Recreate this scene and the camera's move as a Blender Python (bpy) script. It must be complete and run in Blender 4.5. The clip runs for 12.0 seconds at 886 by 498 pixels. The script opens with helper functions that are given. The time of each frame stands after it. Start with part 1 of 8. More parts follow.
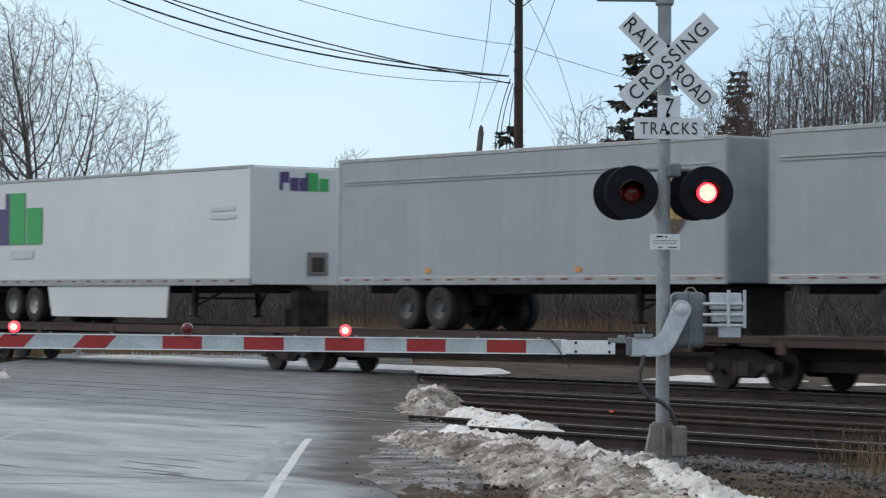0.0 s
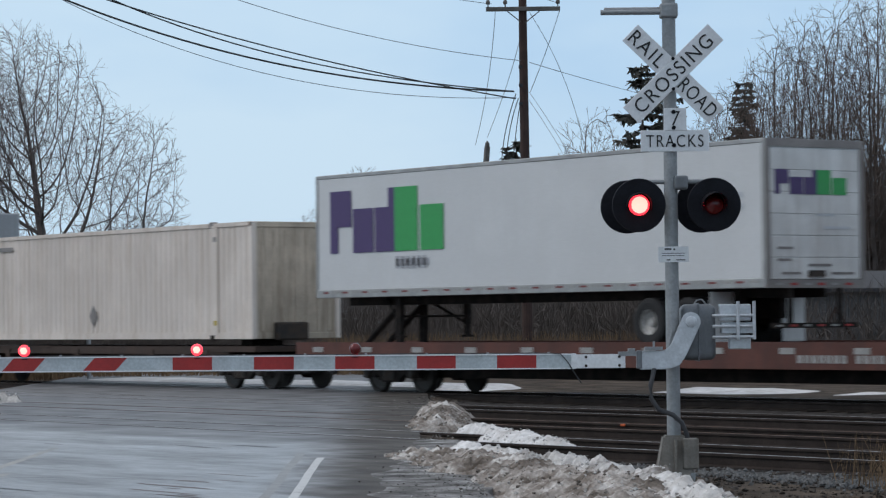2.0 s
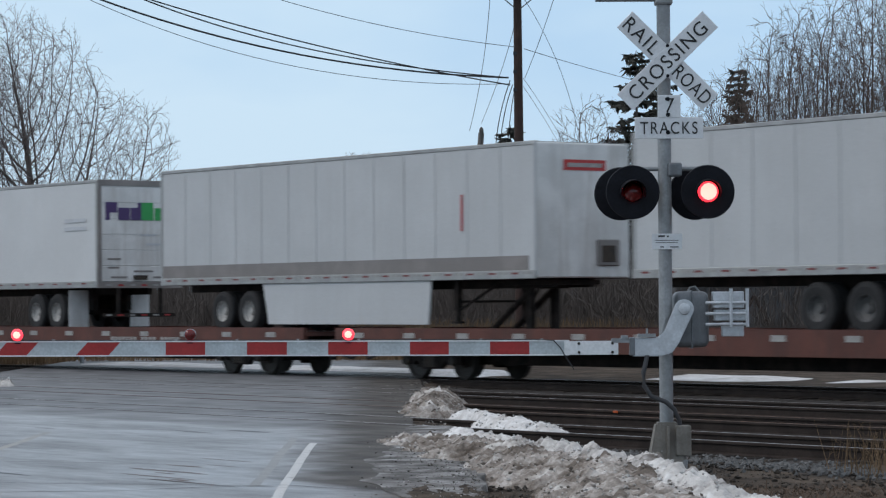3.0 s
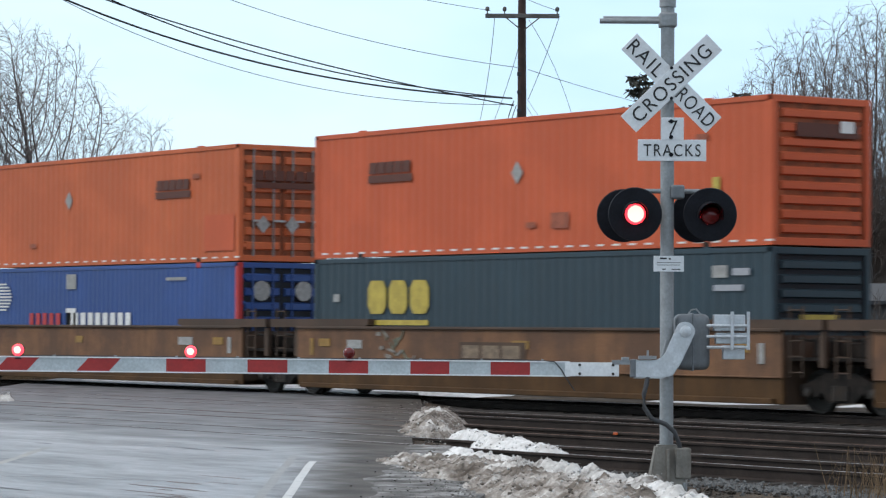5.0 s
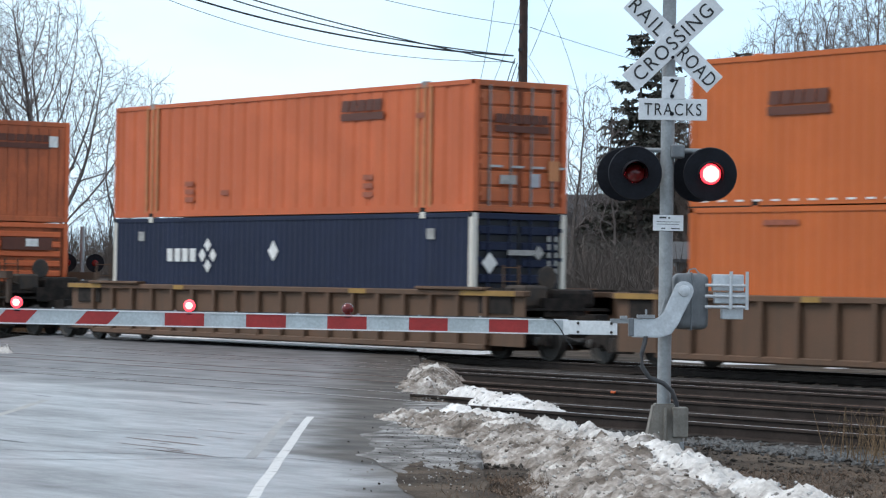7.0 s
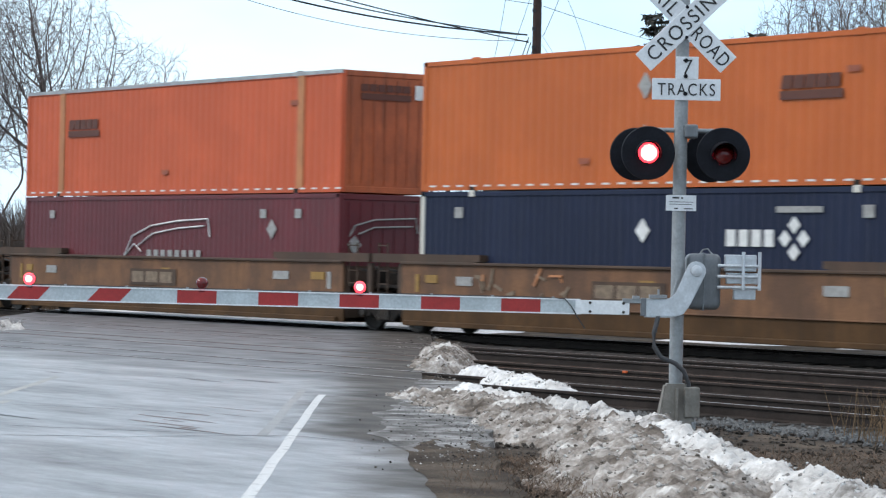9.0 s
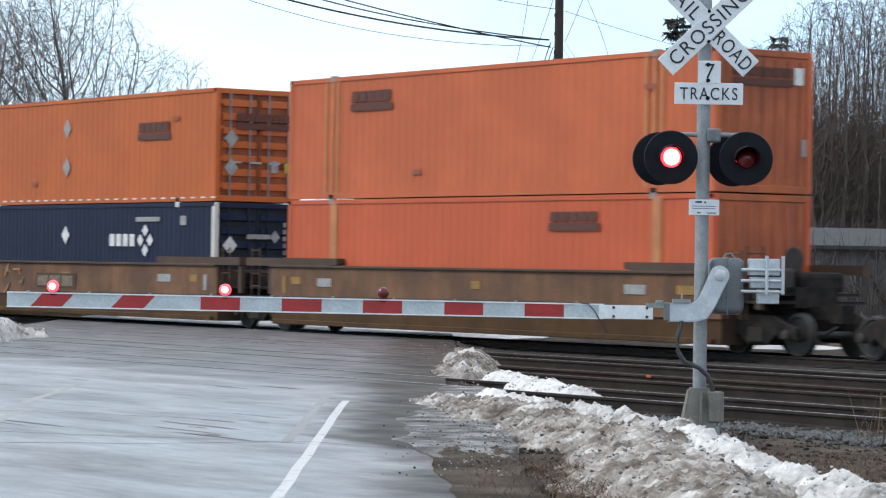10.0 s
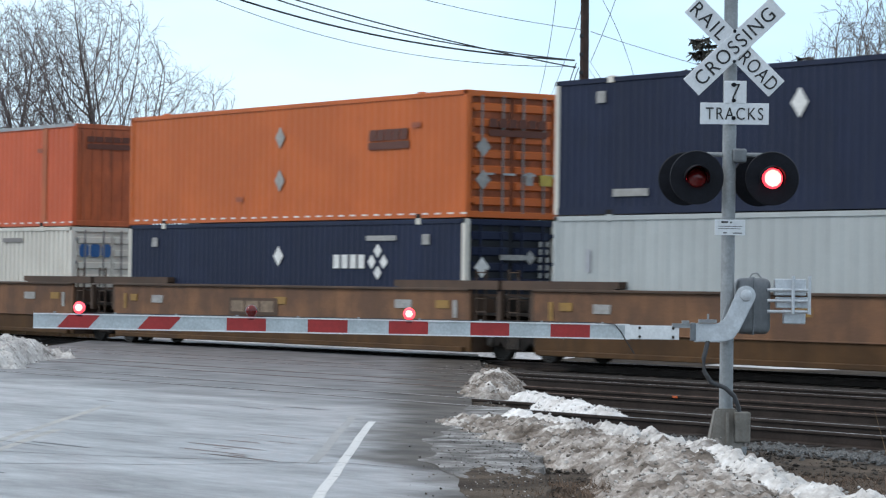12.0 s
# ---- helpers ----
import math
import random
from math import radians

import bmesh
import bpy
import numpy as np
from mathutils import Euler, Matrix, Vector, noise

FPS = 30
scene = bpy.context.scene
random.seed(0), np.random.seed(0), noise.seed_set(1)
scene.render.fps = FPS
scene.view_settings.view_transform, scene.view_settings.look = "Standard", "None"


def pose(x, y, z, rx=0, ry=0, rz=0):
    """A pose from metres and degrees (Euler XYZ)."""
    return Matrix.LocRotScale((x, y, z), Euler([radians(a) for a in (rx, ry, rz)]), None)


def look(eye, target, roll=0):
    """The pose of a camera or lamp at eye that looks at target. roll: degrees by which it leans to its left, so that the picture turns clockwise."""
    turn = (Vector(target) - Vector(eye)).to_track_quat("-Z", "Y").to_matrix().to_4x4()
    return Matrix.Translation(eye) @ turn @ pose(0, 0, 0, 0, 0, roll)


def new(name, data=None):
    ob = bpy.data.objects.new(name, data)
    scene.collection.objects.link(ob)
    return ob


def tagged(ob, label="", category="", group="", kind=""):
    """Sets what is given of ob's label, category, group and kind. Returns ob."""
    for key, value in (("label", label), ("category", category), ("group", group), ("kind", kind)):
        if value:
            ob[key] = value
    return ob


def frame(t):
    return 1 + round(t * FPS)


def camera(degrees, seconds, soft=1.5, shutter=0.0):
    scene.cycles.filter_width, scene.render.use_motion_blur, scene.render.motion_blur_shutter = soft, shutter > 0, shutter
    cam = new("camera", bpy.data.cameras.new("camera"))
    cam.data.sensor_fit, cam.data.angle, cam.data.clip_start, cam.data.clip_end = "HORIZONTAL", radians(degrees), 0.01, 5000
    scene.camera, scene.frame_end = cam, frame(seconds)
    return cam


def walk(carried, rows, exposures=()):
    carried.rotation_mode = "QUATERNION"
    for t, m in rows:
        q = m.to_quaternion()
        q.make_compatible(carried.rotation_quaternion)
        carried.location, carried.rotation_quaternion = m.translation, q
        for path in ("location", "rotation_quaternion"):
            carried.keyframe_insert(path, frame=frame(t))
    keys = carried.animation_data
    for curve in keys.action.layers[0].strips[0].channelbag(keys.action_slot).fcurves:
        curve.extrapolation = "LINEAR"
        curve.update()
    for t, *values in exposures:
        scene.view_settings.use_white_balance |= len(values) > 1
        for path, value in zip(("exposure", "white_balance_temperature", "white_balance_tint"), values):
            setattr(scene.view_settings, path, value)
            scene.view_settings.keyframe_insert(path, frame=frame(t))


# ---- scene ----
# World: x along the railway, y across it away from the viewer, z up from the rail tops.
CLIP = 12.0
EYE = (0.0, 0.0, 1.63)
cam = camera(17.48, CLIP, soft=1.25, shutter=0.17)
# seconds, heading left of the railway's normal, tilt up, lean (degrees)
TURNS = (
    (0.0, 54.480, 1.103, 0.400),
    (0.5, 54.748, 1.232, -0.052),
    (1.0, 54.892, 1.401, -0.556),
    (1.5, 54.755, 1.495, -0.758),
    (2.0, 54.643, 1.433, -0.630),
    (2.5, 54.578, 1.295, -0.588),
    (2.7, 54.549, 1.219, -0.501),
    (4.3, 54.395, 1.178, -0.085),
    (4.5, 54.411, 1.255, 0.005),
    (5.0, 54.554, 1.546, 0.297),
    (5.5, 54.624, 1.646, 0.285),
    (6.0, 54.250, 1.266, -0.350),
    (6.5, 54.435, 0.940, -0.034),
    (7.0, 54.533, 0.688, 0.893),
    (7.2, 54.559, 0.626, 1.089),
    (8.8, 54.716, 0.290, 1.486),
    (9.0, 54.775, 0.263, 1.214),
    (9.5, 55.025, 0.313, 1.017),
    (10.0, 55.235, 0.365, 0.930),
    (10.5, 55.475, 0.453, 0.873),
    (11.0, 55.646, 0.574, 0.863),
    (11.5, 55.788, 0.668, 0.850),
    (12.0, 55.755, 0.767, 0.829),
)
walk(cam, [(t, pose(*EYE, 90 + tilt, 0, head) @ pose(0, 0, 0, 0, 0, lean)) for t, head, tilt, lean in TURNS],
     exposures=((0.0, 0.03, 6450, 10), (1.0, 0.0, 6450, 10), (1.5, -0.20, 6250, 12), (2.5, -0.26, 6150, 12), (2.7, -0.25, 6150, 12), (4.3, 0.06, 6200, 10), (4.5, 0.09, 6250, 10), (5.0, 0.28, 6300, 10),
                (5.5, 0.32, 6250, 10), (6.0, 0.22, 6200, 10), (6.5, 0.38, 6200, 10), (7.2, 0.46, 6200, 10), (8.8, 0.50, 6200, 10), (9.5, 0.58, 6200, 10), (10.0, 0.56, 6200, 10), (10.5, 0.52, 6150, 10),
                (11.0, 0.32, 6100, 10), (11.5, 0.30, 6150, 10), (12.0, 0.36, 6200, 10)))

# ---------------------------------------------------------------- light
def make_world():
    w = bpy.data.worlds.new("winter_sky")
    scene.world = w
    w.use_nodes = True
    nt = w.node_tree
    N, L = nt.nodes, nt.links
    N.clear()
    out = N.new("ShaderNodeOutputWorld")
    bg = N.new("ShaderNodeBackground")
    sky = N.new("ShaderNodeTexSky")
    sky.sky_type = "NISHITA"
    sky.sun_disc = False
    sky.sun_elevation = radians(32)
    sky.sun_rotation = radians(215)
    sky.dust_density = 2.0
    gain = N.new("ShaderNodeVectorMath")
    gain.operation = "SCALE"
    gain.inputs["Scale"].default_value = 0.07
    L.new(sky.outputs[0], gain.inputs[0])
    tc = N.new("ShaderNodeTexCoord")
    mp = N.new("ShaderNodeMapping")
    mp.inputs["Scale"].default_value = (1.0, 1.0, 2.6)
    nz = N.new("ShaderNodeTexNoise")
    nz.inputs["Scale"].default_value = 3.2
    nz.inputs["Detail"].default_value = 5.0
    nz.inputs["Roughness"].default_value = 0.55
    L.new(tc.outputs["Generated"], mp.inputs[0])
    L.new(mp.outputs[0], nz.inputs[0])
    cloud = N.new("ShaderNodeValToRGB")
    cloud.color_ramp.elements[0].position = 0.30
    cloud.color_ramp.elements[0].color = (0.49, 0.73, 0.97, 1)
    cloud.color_ramp.elements[1].position = 0.62
    cloud.color_ramp.elements[1].color = (0.73, 0.92, 1.04, 1)
    L.new(nz.outputs["Fac"], cloud.inputs[0])
    mix = N.new("ShaderNodeMix")
    mix.data_type = "RGBA"
    mix.inputs["Factor"].default_value = 0.82
    L.new(gain.outputs[0], mix.inputs["A"])
    L.new(cloud.outputs[0], mix.inputs["B"])
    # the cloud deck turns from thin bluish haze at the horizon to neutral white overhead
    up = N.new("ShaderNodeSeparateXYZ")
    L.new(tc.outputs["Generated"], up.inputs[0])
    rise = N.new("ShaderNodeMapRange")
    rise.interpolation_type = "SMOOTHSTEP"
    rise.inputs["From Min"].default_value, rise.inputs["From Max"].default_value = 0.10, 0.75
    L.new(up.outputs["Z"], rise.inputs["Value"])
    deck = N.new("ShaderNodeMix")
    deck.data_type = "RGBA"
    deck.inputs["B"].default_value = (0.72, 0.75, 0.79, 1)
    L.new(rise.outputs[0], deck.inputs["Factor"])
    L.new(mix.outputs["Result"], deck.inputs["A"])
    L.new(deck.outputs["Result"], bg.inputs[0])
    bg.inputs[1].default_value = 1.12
    L.new(bg.outputs[0], out.inputs[0])


make_world()
sun_data = bpy.data.lights.new("sun", "SUN")
sun_data.energy, sun_data.angle, sun_data.color = 1.15, radians(14), (1.0, 0.92, 0.83)
sun = new("sun", sun_data)
sun.matrix_world = look((0, 0, 60), (26, 34, 20))

# ---------------------------------------------------------------- materials
def material(name, rgb, rough=0.7, metal=0.0, var=0.25, scale=6.0, bump=0.1, bump_scale=40.0, other=None,
             streak=None, streak_amount=0.5, spec=0.5, per_piece=0.0, coord="Object", patch=(0.42, 0.62), coat=0.0):
    """A painted or natural surface: two scales of noise, optional vertical run stains, fine relief."""
    m = bpy.data.materials.new(name)
    m.use_nodes = True
    nt = m.node_tree
    N, L = nt.nodes, nt.links
    b = N["Principled BSDF"]
    b.inputs["Roughness"].default_value = rough
    b.inputs["Metallic"].default_value = metal
    b.inputs["Specular IOR Level"].default_value = spec
    b.inputs["Coat Weight"].default_value = coat
    tc = N.new("ShaderNodeTexCoord")
    big = N.new("ShaderNodeTexNoise")
    big.inputs["Scale"].default_value = scale
    big.inputs["Detail"].default_value = 6.0
    big.inputs["Roughness"].default_value = 0.6
    L.new(tc.outputs[coord], big.inputs[0])
    ramp = N.new("ShaderNodeValToRGB")
    dark = tuple(c * (1 - var) for c in rgb) if other is None else other
    ramp.color_ramp.elements[0].position, ramp.color_ramp.elements[1].position = patch
    ramp.color_ramp.elements[0].color = (*dark, 1)
    ramp.color_ramp.elements[1].color = (*rgb, 1)
    L.new(big.outputs["Fac"], ramp.inputs[0])
    colour = ramp.outputs[0]
    fine = N.new("ShaderNodeTexNoise")
    fine.inputs["Scale"].default_value = bump_scale
    fine.inputs["Detail"].default_value = 4.0
    L.new(tc.outputs[coord], fine.inputs[0])
    grain = N.new("ShaderNodeMix")
    grain.data_type, grain.blend_type = "RGBA", "MULTIPLY"
    grain.inputs["Factor"].default_value = min(1.0, var + 0.15)
    gr = N.new("ShaderNodeMapRange")
    gr.inputs["From Min"].default_value, gr.inputs["From Max"].default_value = 0.3, 0.7
    gr.inputs["To Min"].default_value, gr.inputs["To Max"].default_value = 0.6, 1.15
    L.new(fine.outputs["Fac"], gr.inputs["Value"])
    L.new(colour, grain.inputs["A"])
    L.new(gr.outputs[0], grain.inputs["B"])
    colour = grain.outputs["Result"]
    if streak is not None:
        mp = N.new("ShaderNodeMapping")
        mp.inputs["Scale"].default_value = (3.0, 3.0, 0.22)
        sn = N.new("ShaderNodeTexNoise")
        sn.inputs["Scale"].default_value, sn.inputs["Detail"].default_value = 1.6, 5.0
        sn.inputs["Roughness"].default_value = 0.7
        L.new(tc.outputs[coord], mp.inputs[0])
        L.new(mp.outputs[0], sn.inputs[0])
        sr = N.new("ShaderNodeMapRange")
        sr.inputs["From Min"].default_value, sr.inputs["From Max"].default_value = 0.46, 0.74
        sr.inputs["To Max"].default_value = streak_amount
        L.new(sn.outputs["Fac"], sr.inputs["Value"])
        sm = N.new("ShaderNodeMix")
        sm.data_type = "RGBA"
        sm.inputs["B"].default_value = (*streak, 1)
        L.new(sr.outputs[0], sm.inputs["Factor"])
        L.new(colour, sm.inputs["A"])
        colour = sm.outputs["Result"]
    if per_piece:
        oi = N.new("ShaderNodeObjectInfo")
        pr = N.new("ShaderNodeMapRange")
        pr.inputs["To Min"].default_value, pr.inputs["To Max"].default_value = 1 - per_piece, 1 + per_piece
        L.new(oi.outputs["Random"], pr.inputs["Value"])
        pm = N.new("ShaderNodeVectorMath")
        pm.operation = "SCALE"
        L.new(colour, pm.inputs[0])
        L.new(pr.outputs[0], pm.inputs["Scale"])
        colour = pm.outputs[0]
    L.new(colour, b.inputs["Base Color"])
    if bump:
        bp = N.new("ShaderNodeBump")
        bp.inputs["Strength"].default_value = bump
        bp.inputs["Distance"].default_value = 0.02
        L.new(fine.outputs["Fac"], bp.inputs["Height"])
        L.new(bp.outputs[0], b.inputs["Normal"])
    return m


def glow(name, rgb, strength):
    m = bpy.data.materials.new(name)
    m.use_nodes = True
    b = m.node_tree.nodes["Principled BSDF"]
    b.inputs["Base Color"].default_value = (*rgb, 1)
    b.inputs["Emission Color"].default_value = (*rgb, 1)
    b.inputs["Emission Strength"].default_value = strength
    b.inputs["Roughness"].default_value = 0.3
    return m


RUST = (0.10, 0.045, 0.02)
GRIME = (0.07, 0.05, 0.035)
M = {}
M["orange"] = material("orange_container_paint", (0.575, 0.134, 0.048), 0.55, spec=0.3, var=0.16, scale=0.5, streak=(0.36, 0.11, 0.04), streak_amount=0.4, bump=0.03)
M["orange_red"] = material("orange_red_container_paint", (0.575, 0.112, 0.042), 0.55, spec=0.3, var=0.14, scale=0.5, streak=(0.40, 0.10, 0.04), streak_amount=0.35, bump=0.03)
M["orange_deep"] = material("deep_orange_container_paint", (0.53, 0.125, 0.026), 0.5, spec=0.3, var=0.14, scale=0.5, streak=(0.42, 0.12, 0.02), streak_amount=0.3, bump=0.03)
M["orange_worn"] = material("sooty_orange_container_paint", (0.52, 0.13, 0.04), 0.6, var=0.25, scale=0.7, streak=(0.16, 0.07, 0.035), streak_amount=0.6, bump=0.04)
M["orange_end"] = material("sooty_orange_end_paint", (0.48, 0.112, 0.032), 0.6, var=0.3, scale=0.8, streak=(0.06, 0.028, 0.016), streak_amount=0.6, bump=0.04)
M["tan_post"] = material("faded_orange_post_paint", (0.52, 0.21, 0.08), 0.6, var=0.2, scale=2, streak=(0.25, 0.12, 0.06), streak_amount=0.4)
M["navy"] = material("navy_container_paint", (0.015, 0.022, 0.052), 0.6, spec=0.2, var=0.2, scale=0.6, streak=(0.03, 0.035, 0.05), streak_amount=0.4, bump=0.03)
M["blue"] = material("bright_blue_container_paint", (0.025, 0.072, 0.26), 0.45, var=0.18, scale=0.6, streak=(0.04, 0.06, 0.16), streak_amount=0.4, bump=0.03)
M["teal"] = material("dark_teal_container_paint", (0.016, 0.040, 0.056), 0.5, var=0.2, scale=0.6, streak=(0.03, 0.04, 0.045), streak_amount=0.5, bump=0.03)
M["maroon"] = material("maroon_container_paint", (0.13, 0.012, 0.018), 0.5, var=0.22, scale=0.6, streak=(0.07, 0.015, 0.015), streak_amount=0.5, bump=0.03)
M["white_box"] = material("weathered_white_container_paint", (0.66, 0.63, 0.56), 0.55, var=0.12, scale=0.5, streak=(0.40, 0.33, 0.25), streak_amount=0.4, bump=0.03)
M["cream"] = material("weathered_cream_container_paint", (0.74, 0.665, 0.60), 0.6, var=0.14, scale=0.5, streak=(0.34, 0.25, 0.15), streak_amount=0.45, bump=0.03)
M["cream_end"] = material("sooty_cream_end_paint", (0.62, 0.53, 0.42), 0.65, var=0.3, scale=0.8, streak=(0.10, 0.06, 0.03), streak_amount=0.7, bump=0.03)
M["pale_grey"] = material("pale_grey_container_paint", (0.42, 0.45, 0.45), 0.5, var=0.12, scale=0.5, streak=(0.28, 0.28, 0.27), streak_amount=0.4, bump=0.03)
M["trailer_white"] = material("white_trailer_panel", (0.60, 0.61, 0.615), 0.32, var=0.06, scale=0.5, streak=(0.52, 0.52, 0.50), streak_amount=0.25, bump=0.01)
M["trailer_grey"] = material("silver_grey_trailer_panel", (0.315, 0.34, 0.365), 0.42, var=0.10, scale=0.5, streak=(0.20, 0.20, 0.20), streak_amount=0.4, bump=0.01)
M["trailer_grey_end"] = material("sooty_silver_trailer_nose", (0.31, 0.335, 0.36), 0.5, var=0.2, scale=0.7, streak=(0.10, 0.095, 0.09), streak_amount=0.4, bump=0.01)
M["white_end"] = material("road_dirty_white_panel", (0.70, 0.70, 0.69), 0.4, var=0.15, scale=1.2, streak=(0.34, 0.31, 0.28), streak_amount=0.6, bump=0.02)
M["scuff"] = material("grey_scuff_panel", (0.24, 0.22, 0.21), 0.5, var=0.2, scale=1.0, bump=0.03)
M["alu"] = material("weathered_aluminium_rail", (0.42, 0.42, 0.41), 0.45, 0.6, var=0.2, scale=3, bump=0.03)
M["galv"] = material("galvanised_steel", (0.31, 0.325, 0.335), 0.5, 0.35, var=0.18, scale=9, bump=0.05, streak=(0.24, 0.25, 0.25), streak_amount=0.5)
M["galv_light"] = material("bright_galvanised_casting", (0.60, 0.63, 0.66), 0.45, 0.3, var=0.14, scale=9, bump=0.05)
M["case_grey"] = material("grey_gate_machine_paint", (0.17, 0.185, 0.20), 0.5, var=0.18, scale=8, bump=0.05, streak=(0.10, 0.10, 0.10))
M["pedestal"] = material("weathered_grey_brown_pedestal", (0.21, 0.195, 0.17), 0.7, var=0.25, scale=6, bump=0.1, streak=(0.09, 0.07, 0.05), streak_amount=0.6)
M["black"] = material("flat_black_lamp_paint", (0.010, 0.011, 0.016), 0.6, var=0.3, scale=5, bump=0.03, spec=0.15)
M["steel_black"] = material("sooty_black_steel", (0.020, 0.018, 0.016), 0.7, var=0.4, scale=3, bump=0.1, other=(0.045, 0.03, 0.02))
M["under"] = material("dusty_brown_undergear", (0.030, 0.023, 0.019), 0.85, var=0.4, scale=4, bump=0.15, other=(0.012, 0.010, 0.009), spec=0.25)
M["wheel"] = material("dark_rolled_steel_wheel", (0.05, 0.045, 0.04), 0.6, 0.4, var=0.3, scale=6)
M["tyre"] = material("black_tyre_rubber", (0.018, 0.018, 0.019), 0.85, var=0.3, scale=12, bump=0.1)
M["rim"] = material("dirty_white_wheel_disc", (0.42, 0.41, 0.39), 0.5, 0.2, var=0.35, scale=8)
M["rim_dark"] = material("dirty_grey_wheel_disc", (0.10, 0.10, 0.10), 0.6, 0.2, var=0.35, scale=8)
M["flat_red"] = material("faded_oxide_red_flatcar_paint", (0.115, 0.038, 0.026), 0.75, var=0.3, scale=1.2, streak=(0.05, 0.03, 0.025), streak_amount=0.6)
M["spine_brown"] = material("dark_brown_spine_car_paint", (0.055, 0.032, 0.022), 0.8, var=0.35, scale=1.5, streak=(0.03, 0.022, 0.018), streak_amount=0.6)
M["well_yellow"] = material("grimy_yellow_well_car_paint", (0.215, 0.108, 0.055), 0.7, spec=0.25, var=0.35, scale=0.8, other=(0.125, 0.068, 0.042), streak=(0.075, 0.045, 0.025), streak_amount=0.6, bump=0.05)
# well car paint again, darkened to hold the shade low on the sides
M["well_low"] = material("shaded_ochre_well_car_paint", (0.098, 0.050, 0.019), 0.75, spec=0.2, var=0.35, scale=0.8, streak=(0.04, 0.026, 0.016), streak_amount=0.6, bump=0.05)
M["well_brown"] = material("sooty_brown_well_car_paint", (0.082, 0.045, 0.026), 0.75, var=0.35, scale=0.8, streak=(0.05, 0.034, 0.022), streak_amount=0.65, bump=0.05)
M["well_rib"] = material("weathered_ribbed_well_car_paint", (0.122, 0.062, 0.033), 0.75, var=0.3, scale=0.9, other=(0.10, 0.055, 0.03), streak=(0.05, 0.034, 0.022), streak_amount=0.55, bump=0.05)
M["sill_yellow"] = material("yellow_sill_stripe_paint", (0.32, 0.18, 0.035), 0.6, var=0.25, scale=3)
M["white_paint"] = material("white_marking_paint", (0.74, 0.74, 0.72), 0.6, var=0.15, scale=8)
M["dull_white"] = material("faded_white_marking_paint", (0.36, 0.355, 0.34), 0.6, var=0.25, scale=8)
M["purple"] = material("purple_marking_vinyl", (0.060, 0.030, 0.125), 0.4, var=0.05)
M["green"] = material("green_marking_vinyl", (0.03, 0.32, 0.075), 0.4, var=0.05)
M["grey_mark"] = material("grey_marking_vinyl", (0.36, 0.37, 0.40), 0.5, var=0.1)
M["pale_mark"] = material("pale_grey_marking_vinyl", (0.52, 0.54, 0.57), 0.5, var=0.1)
M["shield_brown"] = material("brown_shield_vinyl", (0.070, 0.042, 0.026), 0.4, var=0.05)
M["shield_gold"] = material("gold_shield_vinyl", (0.44, 0.27, 0.07), 0.4, var=0.1)
M["dark_mark"] = material("dark_brown_marking_paint", (0.10, 0.026, 0.012), 0.6, var=0.15, scale=6)
M["black_mark"] = material("black_marking_paint", (0.02, 0.02, 0.022), 0.5, var=0.1)
M["yellow_mark"] = material("yellow_marking_paint", (0.50, 0.38, 0.06), 0.55, var=0.2, scale=5)
M["blue_mark"] = material("blue_marking_paint", (0.02, 0.105, 0.30), 0.5, var=0.12, scale=5)
M["red_mark"] = material("red_marking_vinyl", (0.45, 0.03, 0.03), 0.5, var=0.1)
M["amber"] = material("amber_marker_lens", (0.60, 0.24, 0.02), 0.3, var=0.05)
M["sign_white"] = material("white_retroreflective_sheeting", (0.74, 0.76, 0.78), 0.4, var=0.08, scale=4, bump=0.01)
M["sign_black"] = material("black_sign_letter", (0.012, 0.012, 0.013), 0.5, var=0.05)
M["arm_red"] = material("red_retroreflective_sheeting", (0.36, 0.022, 0.02), 0.45, var=0.12, scale=5)
M["arm_grey"] = material("worn_white_retroreflective_sheeting", (0.50, 0.55, 0.57), 0.45, var=0.15, scale=5)
M["arm_white"] = material("white_gate_arm_paint", (0.78, 0.80, 0.81), 0.45, var=0.08, scale=5)
M["lens_dark"] = material("unlit_red_lamp_glass", (0.13, 0.006, 0.006), 0.25, var=0.2, scale=30)
M["lens_lit"] = glow("lit_red_lamp", (1.0, 0.03, 0.045), 2.8)
M["lens_core"] = glow("lit_lamp_core", (1.0, 0.30, 0.23), 3.0)
M["rail"] = material("rusty_rail_side", (0.046, 0.035, 0.030), 0.7, 0.2, var=0.35, scale=3, bump=0.1, spec=0.2)
M["rail_head"] = material("worn_rail_head", (0.46, 0.45, 0.45), 0.4, 0.85, var=0.2, scale=2)
M["rail_head_rust"] = material("rusty_rail_head", (0.17, 0.085, 0.05), 0.6, 0.3, var=0.25, scale=2)
M["tie"] = material("weathered_timber_tie", (0.050, 0.043, 0.038), 0.9, var=0.4, scale=4, bump=0.3, per_piece=0.3, spec=0.1)
M["pole_wood"] = material("brown_creosoted_pole", (0.055, 0.030, 0.024), 0.85, var=0.35, scale=3, bump=0.2, streak=(0.03, 0.02, 0.018))
M["pole_grey"] = material("weathered_grey_pole", (0.15, 0.14, 0.13), 0.85, var=0.3, scale=3, bump=0.2)
M["cable"] = material("black_cable_sheath", (0.020, 0.022, 0.026), 0.6, var=0.2)
M["wire"] = material("weathered_grey_wire", (0.16, 0.17, 0.20), 0.6, 0.3, var=0.2)
